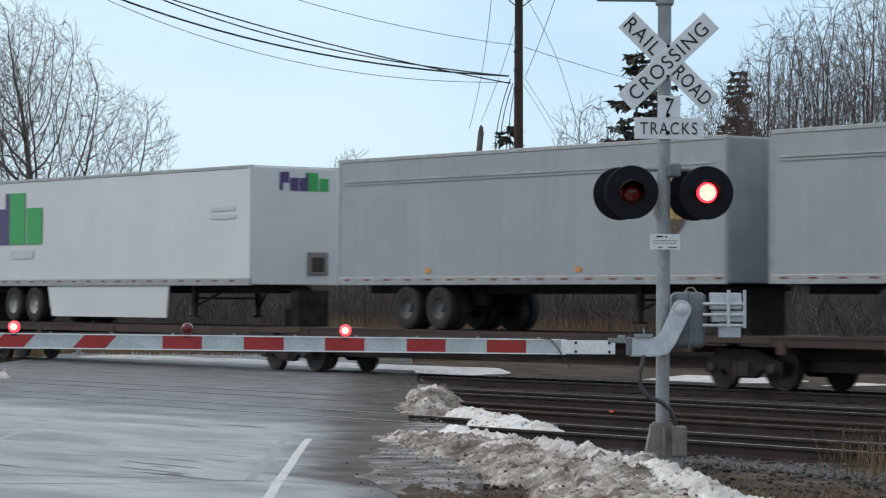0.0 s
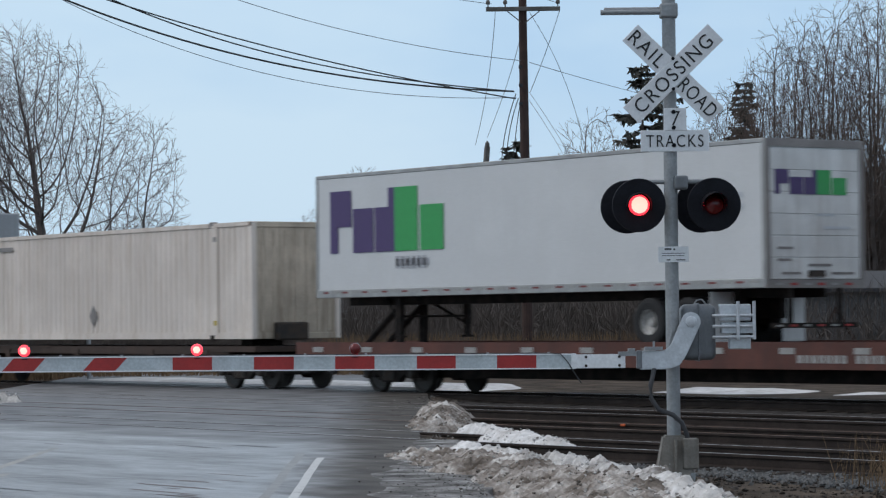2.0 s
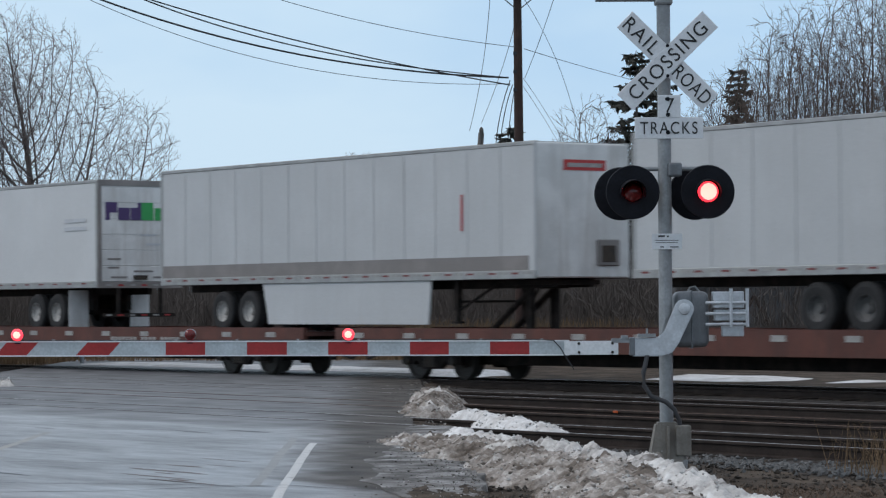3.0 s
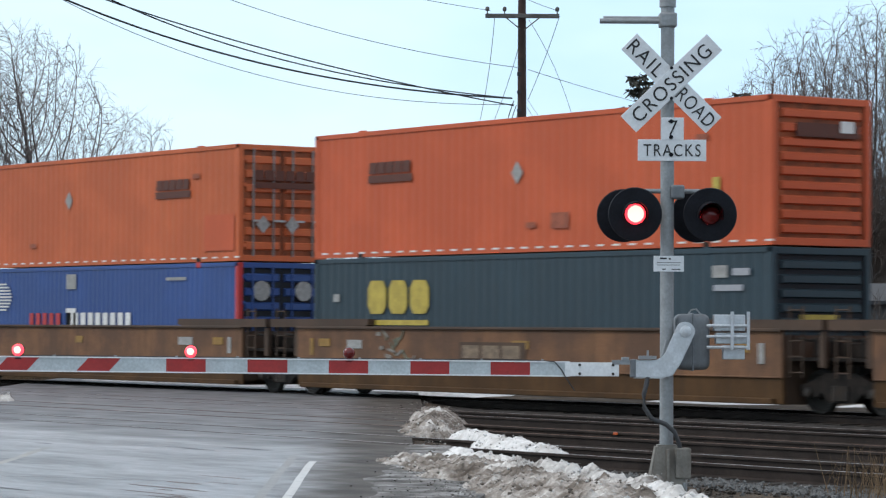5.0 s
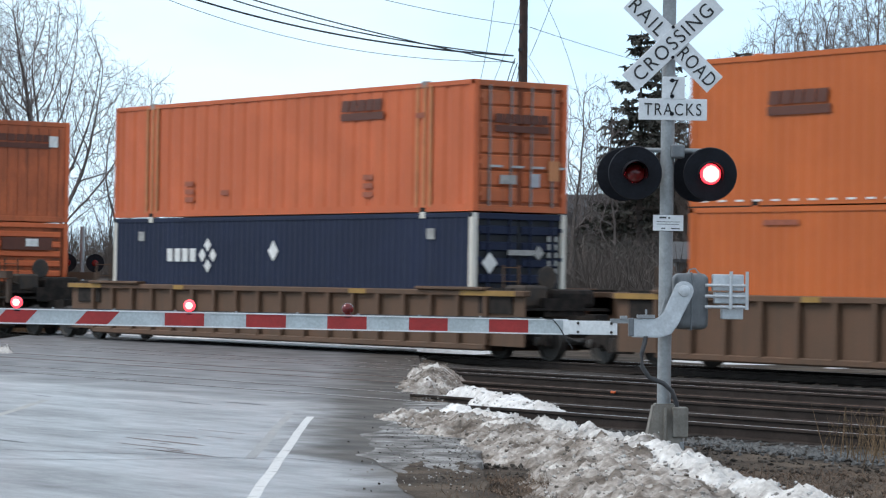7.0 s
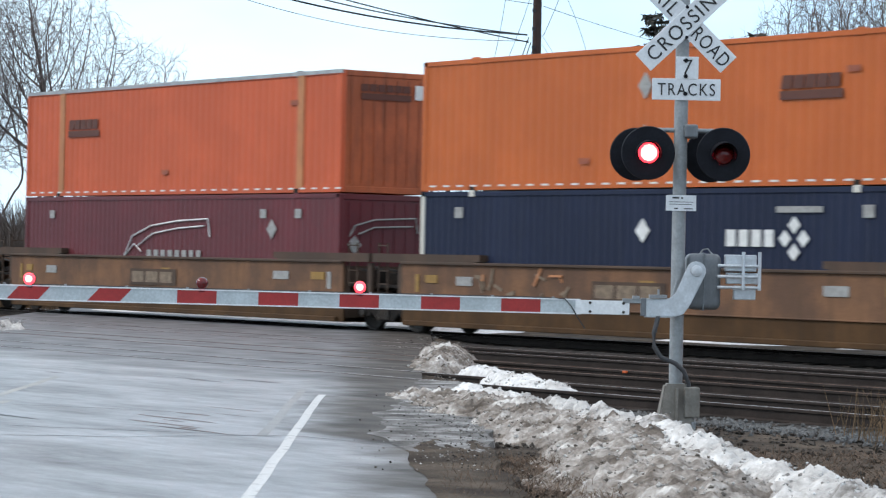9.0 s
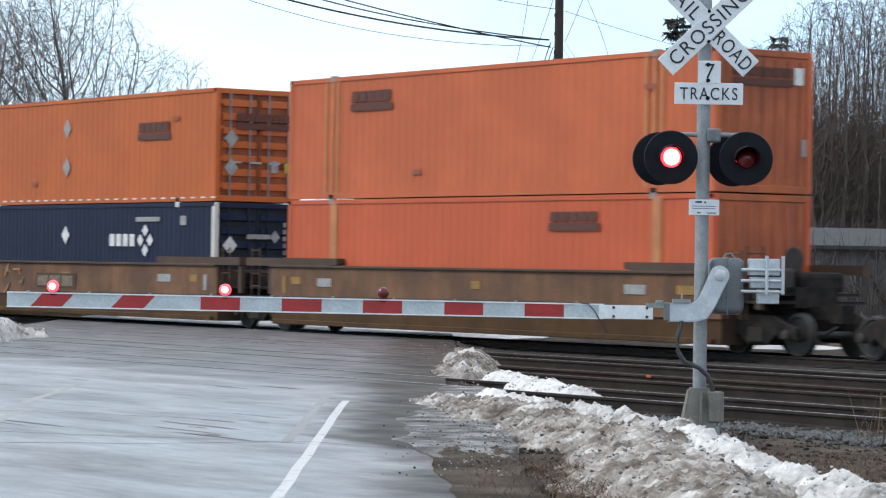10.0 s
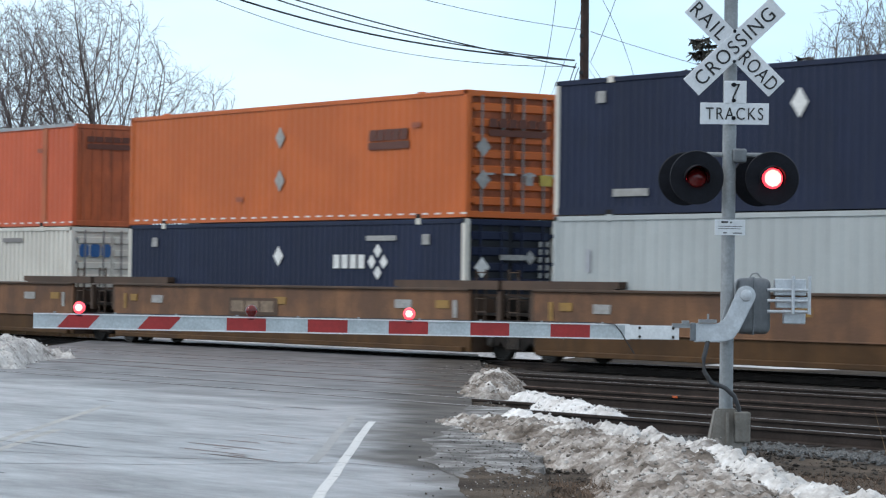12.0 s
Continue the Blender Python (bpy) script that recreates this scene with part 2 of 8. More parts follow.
M["cable_grey"] = material("grey_conduit", (0.055, 0.056, 0.06), 0.6, var=0.2)
M["bark"] = material("grey_brown_bark", (0.12, 0.10, 0.092), 0.95, var=0.35, scale=3, bump=0.3)
M["twig"] = material("bare_twig_bark", (0.17, 0.145, 0.14), 0.95, var=0.3, scale=2, bump=0.0)
M["twig_dark"] = material("dark_bare_twig_bark", (0.125, 0.095, 0.08), 0.95, var=0.3, scale=2, bump=0.0)
M["needle"] = material("dark_spruce_needles", (0.085, 0.085, 0.070), 0.9, var=0.4, scale=1.5, bump=0.0)
M["weed"] = material("dry_tan_grass", (0.24, 0.155, 0.085), 0.95, var=0.35, scale=1.5, bump=0.0)
M["brush"] = material("grey_brown_brush", (0.115, 0.095, 0.083), 0.95, var=0.3, scale=1.5, bump=0.0)
M["stone"] = material("grey_ballast_stone", (0.17, 0.17, 0.168), 0.9, var=0.35, scale=8, bump=0.2, spec=0.15)
M["board"] = material("weathered_grey_boards", (0.115, 0.115, 0.12), 0.9, var=0.3, scale=1.5, streak=(0.08, 0.075, 0.07), streak_amount=0.6, per_piece=0.2)
M["siding"] = material("white_house_siding", (0.62, 0.62, 0.60), 0.7, var=0.1, scale=2)
M["siding_blue"] = material("blue_grey_house_siding", (0.20, 0.23, 0.27), 0.7, var=0.15, scale=2)
M["roof"] = material("dark_grey_shingles", (0.05, 0.05, 0.055), 0.9, var=0.25, scale=4)
M["pane"] = material("dark_window_glass", (0.03, 0.035, 0.045), 0.1, var=0.1, bump=0.0)


def layered(name, stops, scale, rough, detail=8.0, bump=0.4, bump_scale=30.0, stretch=(1, 1, 1), spec=0.5, rough_ramp=None, second=None):
    """Ground surfaces: a colour ramp over object-space noise, with a second noise mixed in."""
    m = bpy.data.materials.new(name)
    m.use_nodes = True
    nt = m.node_tree
    N, L = nt.nodes, nt.links
    b = N["Principled BSDF"]
    b.inputs["Roughness"].default_value = rough
    b.inputs["Specular IOR Level"].default_value = spec
    tc = N.new("ShaderNodeTexCoord")
    mp = N.new("ShaderNodeMapping")
    mp.inputs["Scale"].default_value = stretch
    L.new(tc.outputs["Object"], mp.inputs[0])
    nz = N.new("ShaderNodeTexNoise")
    nz.inputs["Scale"].default_value, nz.inputs["Detail"].default_value = scale, detail
    nz.inputs["Roughness"].default_value = 0.65
    L.new(mp.outputs[0], nz.inputs[0])
    rp = N.new("ShaderNodeValToRGB")
    el = rp.color_ramp.elements
    while len(el) < len(stops):
        el.new(0.5)
    for e, (p, c) in zip(el, stops):
        e.position, e.color = p, (*c, 1)
    L.new(nz.outputs["Fac"], rp.inputs[0])
    fine = N.new("ShaderNodeTexNoise")
    fine.inputs["Scale"].default_value, fine.inputs["Detail"].default_value = bump_scale, 6.0
    L.new(tc.outputs["Object"], fine.inputs[0])
    gr = N.new("ShaderNodeMapRange")
    gr.inputs["From Min"].default_value, gr.inputs["From Max"].default_value = 0.3, 0.7
    gr.inputs["To Min"].default_value, gr.inputs["To Max"].default_value = 0.72, 1.15
    L.new(fine.outputs["Fac"], gr.inputs["Value"])
    mx = N.new("ShaderNodeMix")
    mx.data_type, mx.blend_type = "RGBA", "MULTIPLY"
    mx.inputs["Factor"].default_value = 0.8
    L.new(rp.outputs[0], mx.inputs["A"])
    L.new(gr.outputs[0], mx.inputs["B"])
    colour = mx.outputs["Result"]
    if second:
        n2 = N.new("ShaderNodeTexNoise")
        n2.inputs["Scale"].default_value, n2.inputs["Detail"].default_value = second[0], 8.0
        n2.inputs["Roughness"].default_value = 0.7
        L.new(mp.outputs[0], n2.inputs[0])
        r2 = N.new("ShaderNodeMapRange")
        r2.inputs["From Min"].default_value, r2.inputs["From Max"].default_value = 0.36, 0.62
        r2.inputs["To Min"].default_value, r2.inputs["To Max"].default_value = second[1], second[2]
        L.new(n2.outputs["Fac"], r2.inputs["Value"])
        m2 = N.new("ShaderNodeMix")
        m2.data_type, m2.blend_type = "RGBA", "MULTIPLY"
        m2.inputs["Factor"].default_value = 1.0
        L.new(colour, m2.inputs["A"])
        L.new(r2.outputs[0], m2.inputs["B"])
        colour = m2.outputs["Result"]
    L.new(colour, b.inputs["Base Color"])
    if rough_ramp:
        rr = N.new("ShaderNodeMapRange")
        rr.inputs["From Min"].default_value, rr.inputs["From Max"].default_value = rough_ramp[0], rough_ramp[1]
        rr.inputs["To Min"].default_value, rr.inputs["To Max"].default_value = rough_ramp[2], rough_ramp[3]
        L.new(nz.outputs["Fac"], rr.inputs["Value"])
        L.new(rr.outputs[0], b.inputs["Roughness"])
    bp = N.new("ShaderNodeBump")
    bp.inputs["Strength"].default_value, bp.inputs["Distance"].default_value = bump, 0.03
    L.new(fine.outputs["Fac"], bp.inputs["Height"])
    L.new(bp.outputs[0], b.inputs["Normal"])
    return m


def street_surface():
    """Salt-bleached wet asphalt; the relaid strip at the tracks is darker, with a ragged joint between the two."""
    m = layered("wet_salted_asphalt", ((0.30, (0.115, 0.118, 0.122)), (0.42, (0.195, 0.200, 0.206)), (0.56, (0.285, 0.292, 0.301)), (0.68, (0.365, 0.374, 0.385))),
                0.45, 0.45, bump=0.10, bump_scale=60, stretch=(0.6, 1.7, 1), rough_ramp=(0.3, 0.7, 0.50, 0.27), second=(2.6, 0.72, 1.14))
    nt = m.node_tree
    N, L = nt.nodes, nt.links
    b = N["Principled BSDF"]
    old = b.inputs["Base Color"].links[0].from_socket
    old_rough = b.inputs["Roughness"].links[0].from_socket
    tc = N.new("ShaderNodeTexCoord")
    sep = N.new("ShaderNodeSeparateXYZ")
    L.new(tc.outputs["Object"], sep.inputs[0])
    nz = N.new("ShaderNodeTexNoise")
    nz.inputs["Scale"].default_value, nz.inputs["Detail"].default_value = 0.55, 7.0
    L.new(tc.outputs["Object"], nz.inputs[0])
    add = N.new("ShaderNodeMath")
    add.operation = "MULTIPLY_ADD"
    add.inputs[1].default_value = 5.0
    L.new(nz.outputs["Fac"], add.inputs[0])
    L.new(sep.outputs["Y"], add.inputs[2])
    edge = N.new("ShaderNodeMapRange")
    edge.interpolation_type = "SMOOTHSTEP"
    edge.inputs["From Min"].default_value, edge.inputs["From Max"].default_value = 22.4, 25.6
    L.new(add.outputs[0], edge.inputs["Value"])
    grit = N.new("ShaderNodeTexNoise")
    grit.inputs["Scale"].default_value, grit.inputs["Detail"].default_value = 1.2, 9.0
    mp = N.new("ShaderNodeMapping")
    mp.inputs["Scale"].default_value = (0.7, 1.4, 1.0)
    L.new(tc.outputs["Object"], mp.inputs[0])
    L.new(mp.outputs[0], grit.inputs[0])
    dark = N.new("ShaderNodeValToRGB")
    dark.color_ramp.elements[0].position, dark.color_ramp.elements[1].position = 0.32, 0.72
    dark.color_ramp.elements[0].color = (0.060, 0.063, 0.068, 1)
    dark.color_ramp.elements[1].color = (0.205, 0.211, 0.220, 1)
    L.new(grit.outputs["Fac"], dark.inputs[0])
    mix = N.new("ShaderNodeMix")
    mix.data_type = "RGBA"
    L.new(edge.outputs[0], mix.inputs["Factor"])
    L.new(old, mix.inputs["A"])
    L.new(dark.outputs[0], mix.inputs["B"])
    L.new(mix.outputs["Result"], b.inputs["Base Color"])
    rm = N.new("ShaderNodeMix")
    rm.inputs["B"].default_value = 0.55
    L.new(edge.outputs[0], rm.inputs["Factor"])
    L.new(old_rough, rm.inputs["A"])
    L.new(rm.outputs["Result"], b.inputs["Roughness"])
    sm = N.new("ShaderNodeMix")
    sm.inputs["A"].default_value, sm.inputs["B"].default_value = 0.5, 0.34
    L.new(edge.outputs[0], sm.inputs["Factor"])
    L.new(sm.outputs["Result"], b.inputs["Specular IOR Level"])
    # mud tracked from the shoulder over the right-hand edge, beyond the old joint
    dot = N.new("ShaderNodeVectorMath")
    dot.operation = "DOT_PRODUCT"
    dot.inputs[1].default_value = (0.569, 0.822, 0.0)
    L.new(tc.outputs["Object"], dot.inputs[0])
    mud_noise = N.new("ShaderNodeTexNoise")
    mud_noise.inputs["Scale"].default_value, mud_noise.inputs["Detail"].default_value = 1.3, 9.0
    L.new(tc.outputs["Object"], mud_noise.inputs[0])
    lean = N.new("ShaderNodeMath")
    lean.operation = "MULTIPLY_ADD"
    lean.inputs[1].default_value = 1.3
    L.new(mud_noise.outputs["Fac"], lean.inputs[0])
    L.new(dot.outputs["Value"], lean.inputs[2])
    film = N.new("ShaderNodeMapRange")
    film.interpolation_type = "SMOOTHSTEP"
    film.inputs["From Min"].default_value, film.inputs["From Max"].default_value = -1.02, 0.22
    film.inputs["To Max"].default_value = 0.92
    past = N.new("ShaderNodeMapRange")
    past.inputs["From Min"].default_value, past.inputs["From Max"].default_value = 14.35, 14.75
    L.new(sep.outputs["Y"], past.inputs["Value"])
    past.inputs["To Min"].default_value, past.inputs["To Max"].default_value = -0.75, 0.0
    both = film
    shift = N.new("ShaderNodeMath")
    L.new(lean.outputs[0], shift.inputs[0])
    L.new(past.outputs[0], shift.inputs[1])
    L.new(shift.outputs[0], film.inputs["Value"])
    mud = N.new("ShaderNodeValToRGB")
    mud.color_ramp.elements[0].position, mud.color_ramp.elements[1].position = 0.34, 0.70
    mud.color_ramp.elements[0].color = (0.030, 0.026, 0.022, 1)
    mud.color_ramp.elements[1].color = (0.105, 0.094, 0.084, 1)
    L.new(grit.outputs["Fac"], mud.inputs[0])
    last = N.new("ShaderNodeMix")
    last.data_type = "RGBA"
    L.new(both.outputs[0], last.inputs["Factor"])
    L.new(mix.outputs["Result"], last.inputs["A"])
    L.new(mud.outputs[0], last.inputs["B"])
    L.new(last.outputs["Result"], b.inputs["Base Color"])
    dull = N.new("ShaderNodeMix")
    dull.inputs["B"].default_value = 0.72
    L.new(both.outputs[0], dull.inputs["Factor"])
    L.new(rm.outputs["Result"], dull.inputs["A"])
    L.new(dull.outputs["Result"], b.inputs["Roughness"])
    matt = N.new("ShaderNodeMix")
    matt.inputs["B"].default_value = 0.10
    L.new(both.outputs[0], matt.inputs["Factor"])
    L.new(sm.outputs["Result"], matt.inputs["A"])
    L.new(matt.outputs["Result"], b.inputs["Specular IOR Level"])
    return m


M["asphalt"] = street_surface()
M["asphalt_dark"] = M["asphalt"]
M["ballast"] = layered("dirty_dark_ballast", ((0.35, (0.034, 0.031, 0.030)), (0.55, (0.070, 0.065, 0.062)), (0.72, (0.13, 0.124, 0.12))),
                       6.0, 0.95, bump=0.9, bump_scale=28, spec=0.08)
M["earth"] = layered("winter_verge_earth", ((0.35, (0.034, 0.027, 0.022)), (0.5, (0.068, 0.055, 0.044)), (0.66, (0.125, 0.10, 0.077))),
                     1.1, 0.95, bump=0.8, bump_scale=24, spec=0.08)
M["snow"] = layered("old_white_snow", ((0.32, (0.48, 0.455, 0.43)), (0.48, (0.62, 0.61, 0.60)), (0.66, (0.74, 0.74, 0.735))),
                    1.5, 0.75, bump=0.5, bump_scale=9)
M["dirty_snow"] = layered("gritty_ploughed_snow", ((0.34, (0.070, 0.056, 0.045)), (0.45, (0.20, 0.172, 0.148)), (0.55, (0.38, 0.35, 0.32)), (0.66, (0.68, 0.66, 0.635))),
                          2.4, 0.85, bump=1.0, bump_scale=22, detail=15, spec=0.2)
M["half_snow"] = layered("partly_soiled_snow", ((0.33, (0.14, 0.125, 0.11)), (0.44, (0.40, 0.385, 0.37)), (0.53, (0.55, 0.535, 0.515)), (0.67, (0.72, 0.715, 0.705))),
                         2.3, 0.85, bump=1.0, bump_scale=16, detail=14, spec=0.2)
M["slush"] = layered("thin_grey_slush", ((0.38, (0.052, 0.048, 0.044)), (0.48, (0.125, 0.119, 0.113)), (0.57, (0.235, 0.23, 0.224)), (0.70, (0.44, 0.44, 0.435))),
                     1.9, 0.7, bump=0.8, bump_scale=14, detail=13, spec=0.2)
M["tan_stencil"] = material("faded_tan_stencil_paint", (0.25, 0.18, 0.12), 0.7, var=0.4, scale=6)
M["tag_pale"] = material("faded_pale_spray_paint", (0.27, 0.245, 0.215), 0.7, var=0.4, scale=6)
M["tag_pink"] = material("faded_pink_spray_paint", (0.30, 0.17, 0.17), 0.7, var=0.4, scale=6)
M["tag_green"] = material("faded_grey_green_spray_paint", (0.20, 0.215, 0.155), 0.7, var=0.4, scale=6)
M["faint_mark"] = material("faint_brown_stencil_paint", (0.36, 0.095, 0.045), 0.6, var=0.3, scale=6)
M["faint_placard"] = material("weathered_grey_placard", (0.33, 0.235, 0.18), 0.6, var=0.3, scale=6)
M["dull_red"] = material("dirty_red_reflector", (0.21, 0.040, 0.034), 0.5, var=0.3, scale=6)
M["trailer_dull"] = material("dulled_white_trailer_panel", (0.50, 0.515, 0.525), 0.4, var=0.08, scale=0.5, streak=(0.38, 0.38, 0.37), streak_amount=0.3, bump=0.01)

# ---------------------------------------------------------------- building tools
def link(name, bm, mat, parent=None, label="", smooth=False):
    me = bpy.data.meshes.new(name)
    bm.normal_update()
    bm.to_mesh(me)
    bm.free()
    if smooth:
        me.shade_smooth()
    for one in mat if isinstance(mat, (list, tuple)) else (mat,):
        me.materials.append(one)
    ob = new(name, me)
    if parent is not None:
        ob.parent = parent
    if label:
        tagged(ob, label)
    return ob


def part(name, bm, mat, parent, label="", smooth=False):
    return link(name, bm, mat, parent, label, smooth)


def share(name, ob, parent, m):
    """Another part on the same mesh."""
    two = new(name, ob.data)
    two.parent = parent
    two.matrix_local = m
    return two


def thing(name, m, label, category, group="", kind=""):
    ob = new(name)
    ob.matrix_world = m
    ob.empty_display_size = 0.3
    return tagged(ob, label, category, group, kind)


def box(bm, x0, x1, y0, y1, z0, z1, slot=0):
    v = [bm.verts.new(p) for p in ((x0, y0, z0), (x1, y0, z0), (x1, y1, z0), (x0, y1, z0), (x0, y0, z1), (x1, y0, z1), (x1, y1, z1), (x0, y1, z1))]
    for q in ((0, 3, 2, 1), (4, 5, 6, 7), (0, 1, 5, 4), (1, 2, 6, 5), (2, 3, 7, 6), (3, 0, 4, 7)):
        bm.faces.new([v[i] for i in q]).material_index = slot
    return v


def bevelled(x0, x1, y0, y1, z0, z1, r=0.02, seg=2):
    bm = bmesh.new()
    box(bm, x0, x1, y0, y1, z0, z1)
    bmesh.ops.bevel(bm, geom=bm.edges[:], offset=r, segments=seg, affect="EDGES", profile=0.5)
    return bm


def boxes(*rows):
    bm = bmesh.new()
    for r in rows:
        box(bm, *r)
    return bm


def prism(bm, outline, a, b, axis="y", slot=0):
    """A closed outline drawn in the plane across axis, pushed from a to b."""
    def at(p, w):
        return {"x": (w, p[0], p[1]), "y": (p[0], w, p[1]), "z": (p[0], p[1], w)}[axis]
    A, B = [bm.verts.new(at(p, a)) for p in outline], [bm.verts.new(at(p, b)) for p in outline]
    n = len(outline)
    f = [bm.faces.new(A), bm.faces.new(B[::-1])]
    for i in range(n):
        f.append(bm.faces.new((A[i], B[i], B[(i + 1) % n], A[(i + 1) % n])))
    for one in f:
        one.material_index = slot
    bmesh.ops.recalc_face_normals(bm, faces=f)


def tube(bm, p0, p1, r0, r1=None, n=10, caps=True):
    r1 = r0 if r1 is None else r1
    p0, p1 = Vector(p0), Vector(p1)
    q = (p1 - p0).to_track_quat("Z", "Y")
    rings = []
    for p, r in ((p0, r0), (p1, r1)):
        rings.append([bm.verts.new(p + q @ Vector((r * math.cos(2 * math.pi * i / n), r * math.sin(2 * math.pi * i / n), 0))) for i in range(n)])
    for i in range(n):
        bm.faces.new((rings[0][i], rings[0][(i + 1) % n], rings[1][(i + 1) % n], rings[1][i]))
    if caps:
        bm.faces.new(rings[0][::-1])
        bm.faces.new(rings[1])


def lathe(bm, profile, axis="y", n=24, at=(0, 0, 0), caps=True):
    """Turns (radius, along) pairs about an axis through at."""
    rings = []
    for r, w in profile:
        ring = []
        for i in range(n):
            a = 2 * math.pi * i / n
            c, s = r * math.cos(a), r * math.sin(a)
            p = {"x": (w, c, s), "y": (c, w, s), "z": (c, s, w)}[axis]
            ring.append(bm.verts.new((p[0] + at[0], p[1] + at[1], p[2] + at[2])))
        rings.append(ring)
    faces = []
    for A, B in zip(rings, rings[1:]):
        for i in range(n):
            faces.append(bm.faces.new((A[i], A[(i + 1) % n], B[(i + 1) % n], B[i])))
    if caps:
        faces.append(bm.faces.new(rings[0]))
        faces.append(bm.faces.new(rings[-1]))
    bmesh.ops.recalc_face_normals(bm, faces=faces)


def path_tube(bm, points, r, n=8):
    """A bent round bar through the points."""
    pts = [Vector(p) for p in points]
    prev = None
    for i, p in enumerate(pts):
        d = (pts[min(i + 1, len(pts) - 1)] - pts[max(i - 1, 0)]).normalized()
        side = d.cross(Vector((0, 0.02, 1))).normalized()
        up = side.cross(d)
        ring = [bm.verts.new(p + r * (math.cos(2 * math.pi * k / n) * side + math.sin(2 * math.pi * k / n) * up)) for k in range(n)]
        if prev:
            for k in range(n):
                bm.faces.new((prev[k], prev[(k + 1) % n], ring[(k + 1) % n], ring[k]))
        prev = ring


def lettering(words, size, mat, parent, m, name="lettering", depth=0.004, align="CENTER", spacing=1.0, bold=0.0, width=0.0, height=0.0):
    cu = bpy.data.curves.new(name, "FONT")
    cu.body, cu.size, cu.extrude, cu.align_x, cu.align_y = words, size, depth, align, "CENTER"
    cu.space_character, cu.offset = spacing, bold
    tmp = bpy.data.objects.new(name, cu)
    scene.collection.objects.link(tmp)
    me = bpy.data.meshes.new_from_object(tmp.evaluated_get(bpy.context.evaluated_depsgraph_get()))
    bpy.data.objects.remove(tmp)
    if width:
        xs, ys = [v.co.x for v in me.vertices], [v.co.y for v in me.vertices]
        fx = width / (max(xs) - min(xs))
        fy = height / (max(ys) - min(ys)) if height else 1.0
        cx, cy = 0.5 * (max(xs) + min(xs)), 0.5 * (max(ys) + min(ys))
        for v in me.vertices:
            v.co.x, v.co.y = (v.co.x - cx) * fx, (v.co.y - cy) * fy
    me.materials.clear()
    me.materials.append(mat)
    ob = new(name, me)
    ob.parent = parent
    ob.matrix_local = m
    return ob


# The street's own axes: u along it towards the tracks, n to its right.
ROAD_U, ROAD_N = Vector((-0.822, 0.569, 0)), Vector((0.569, 0.822, 0))


def street(u, n, z=0.0):
    p = ROAD_U * u + ROAD_N * n
    return (p.x, p.y, z)


HEADING = radians(54.755)
AHEAD, ACROSS = Vector((-math.sin(HEADING), math.cos(HEADING), 0)), Vector((math.cos(HEADING), math.sin(HEADING), 0))


def beyond(across, ahead, z=0.0):
    """A place in the background: metres to the right of the viewer's middle line, metres along it."""
    p = AHEAD * ahead + ACROSS * across
    return (p.x, p.y, z)


# ---------------------------------------------------------------- ground, street, railway
TRACKS = (23.62, 27.62, 31.92, 38.46)
TRAIN_Y, GAUGE = 38.46, 0.7525
STREET_N = (-10.6, -0.35)


def ground_z(x, y):
    p = Vector((x, y, 0))
    n = p.dot(ROAD_N)
    z = -0.10 + 0.05 * noise.noise((x * 0.35, y * 0.35, 0.0))
    bed = min(1.0, max(0.0, (y - 20.6) / 1.2)) * min(1.0, max(0.0, (42.2 - y) / 1.6))
    z = z * (1 - bed) + (-0.17 + 0.025 * noise.noise((x * 1.7, y * 1.7, 3.0))) * bed
    ramp = max(0.0, 1 - max(0.0, n - 0.1) / 1.3) if n > STREET_N[1] else 0.0
    if 20.0 < y < 42 and ramp:
        z = z * (1 - ramp) + (-0.025 + 0.02 * noise.noise((x * 1.3, y * 1.3, 8.0))) * ramp
    if STREET_N[0] - 0.3 < n < STREET_N[1]:
        z = min(z, -0.16)
    return z


def make_ground():
    xs = [-3000, -1200, -500, -250, -170] + [-130 + 2.0 * i for i in range(16)] + [-98 + 0.55 * i for i in range(160)] + [-10 + 2.5 * i for i in range(10)] + [40, 120, 400, 1500, 3000]
    ys = [-1500, -400, -100, -40, -15, -5, 0] + [2 + 1.0 * i for i in range(8)] + [10 + 0.4 * i for i in range(88)] + [45.5 + 2.0 * i for i in range(25)] + [110, 180, 400, 1200, 3000]
    bm = bmesh.new()
    grid = [[bm.verts.new((x, y, ground_z(x, y))) for x in xs] for y in ys]
    for j in range(len(ys) - 1):
        for i in range(len(xs) - 1):
            f = bm.faces.new((grid[j][i], grid[j][i + 1], grid[j + 1][i + 1], grid[j + 1][i]))
            yc = 0.5 * (ys[j] + ys[j + 1])
            n = Vector((0.5 * (xs[i] + xs[i + 1]), yc, 0)).dot(ROAD_N)
            f.material_index = 1 if 20.4 < yc < 42 and n > 1.0 + 0.5 * noise.noise((yc, i, 0)) else 0
    link("ground", bm, (M["earth"], M["ballast"]), smooth=True)["kind"] = "structure"
    tagged(bpy.data.objects["ground"], "brown winter verge with dark stone track bed", "ground")


make_ground()


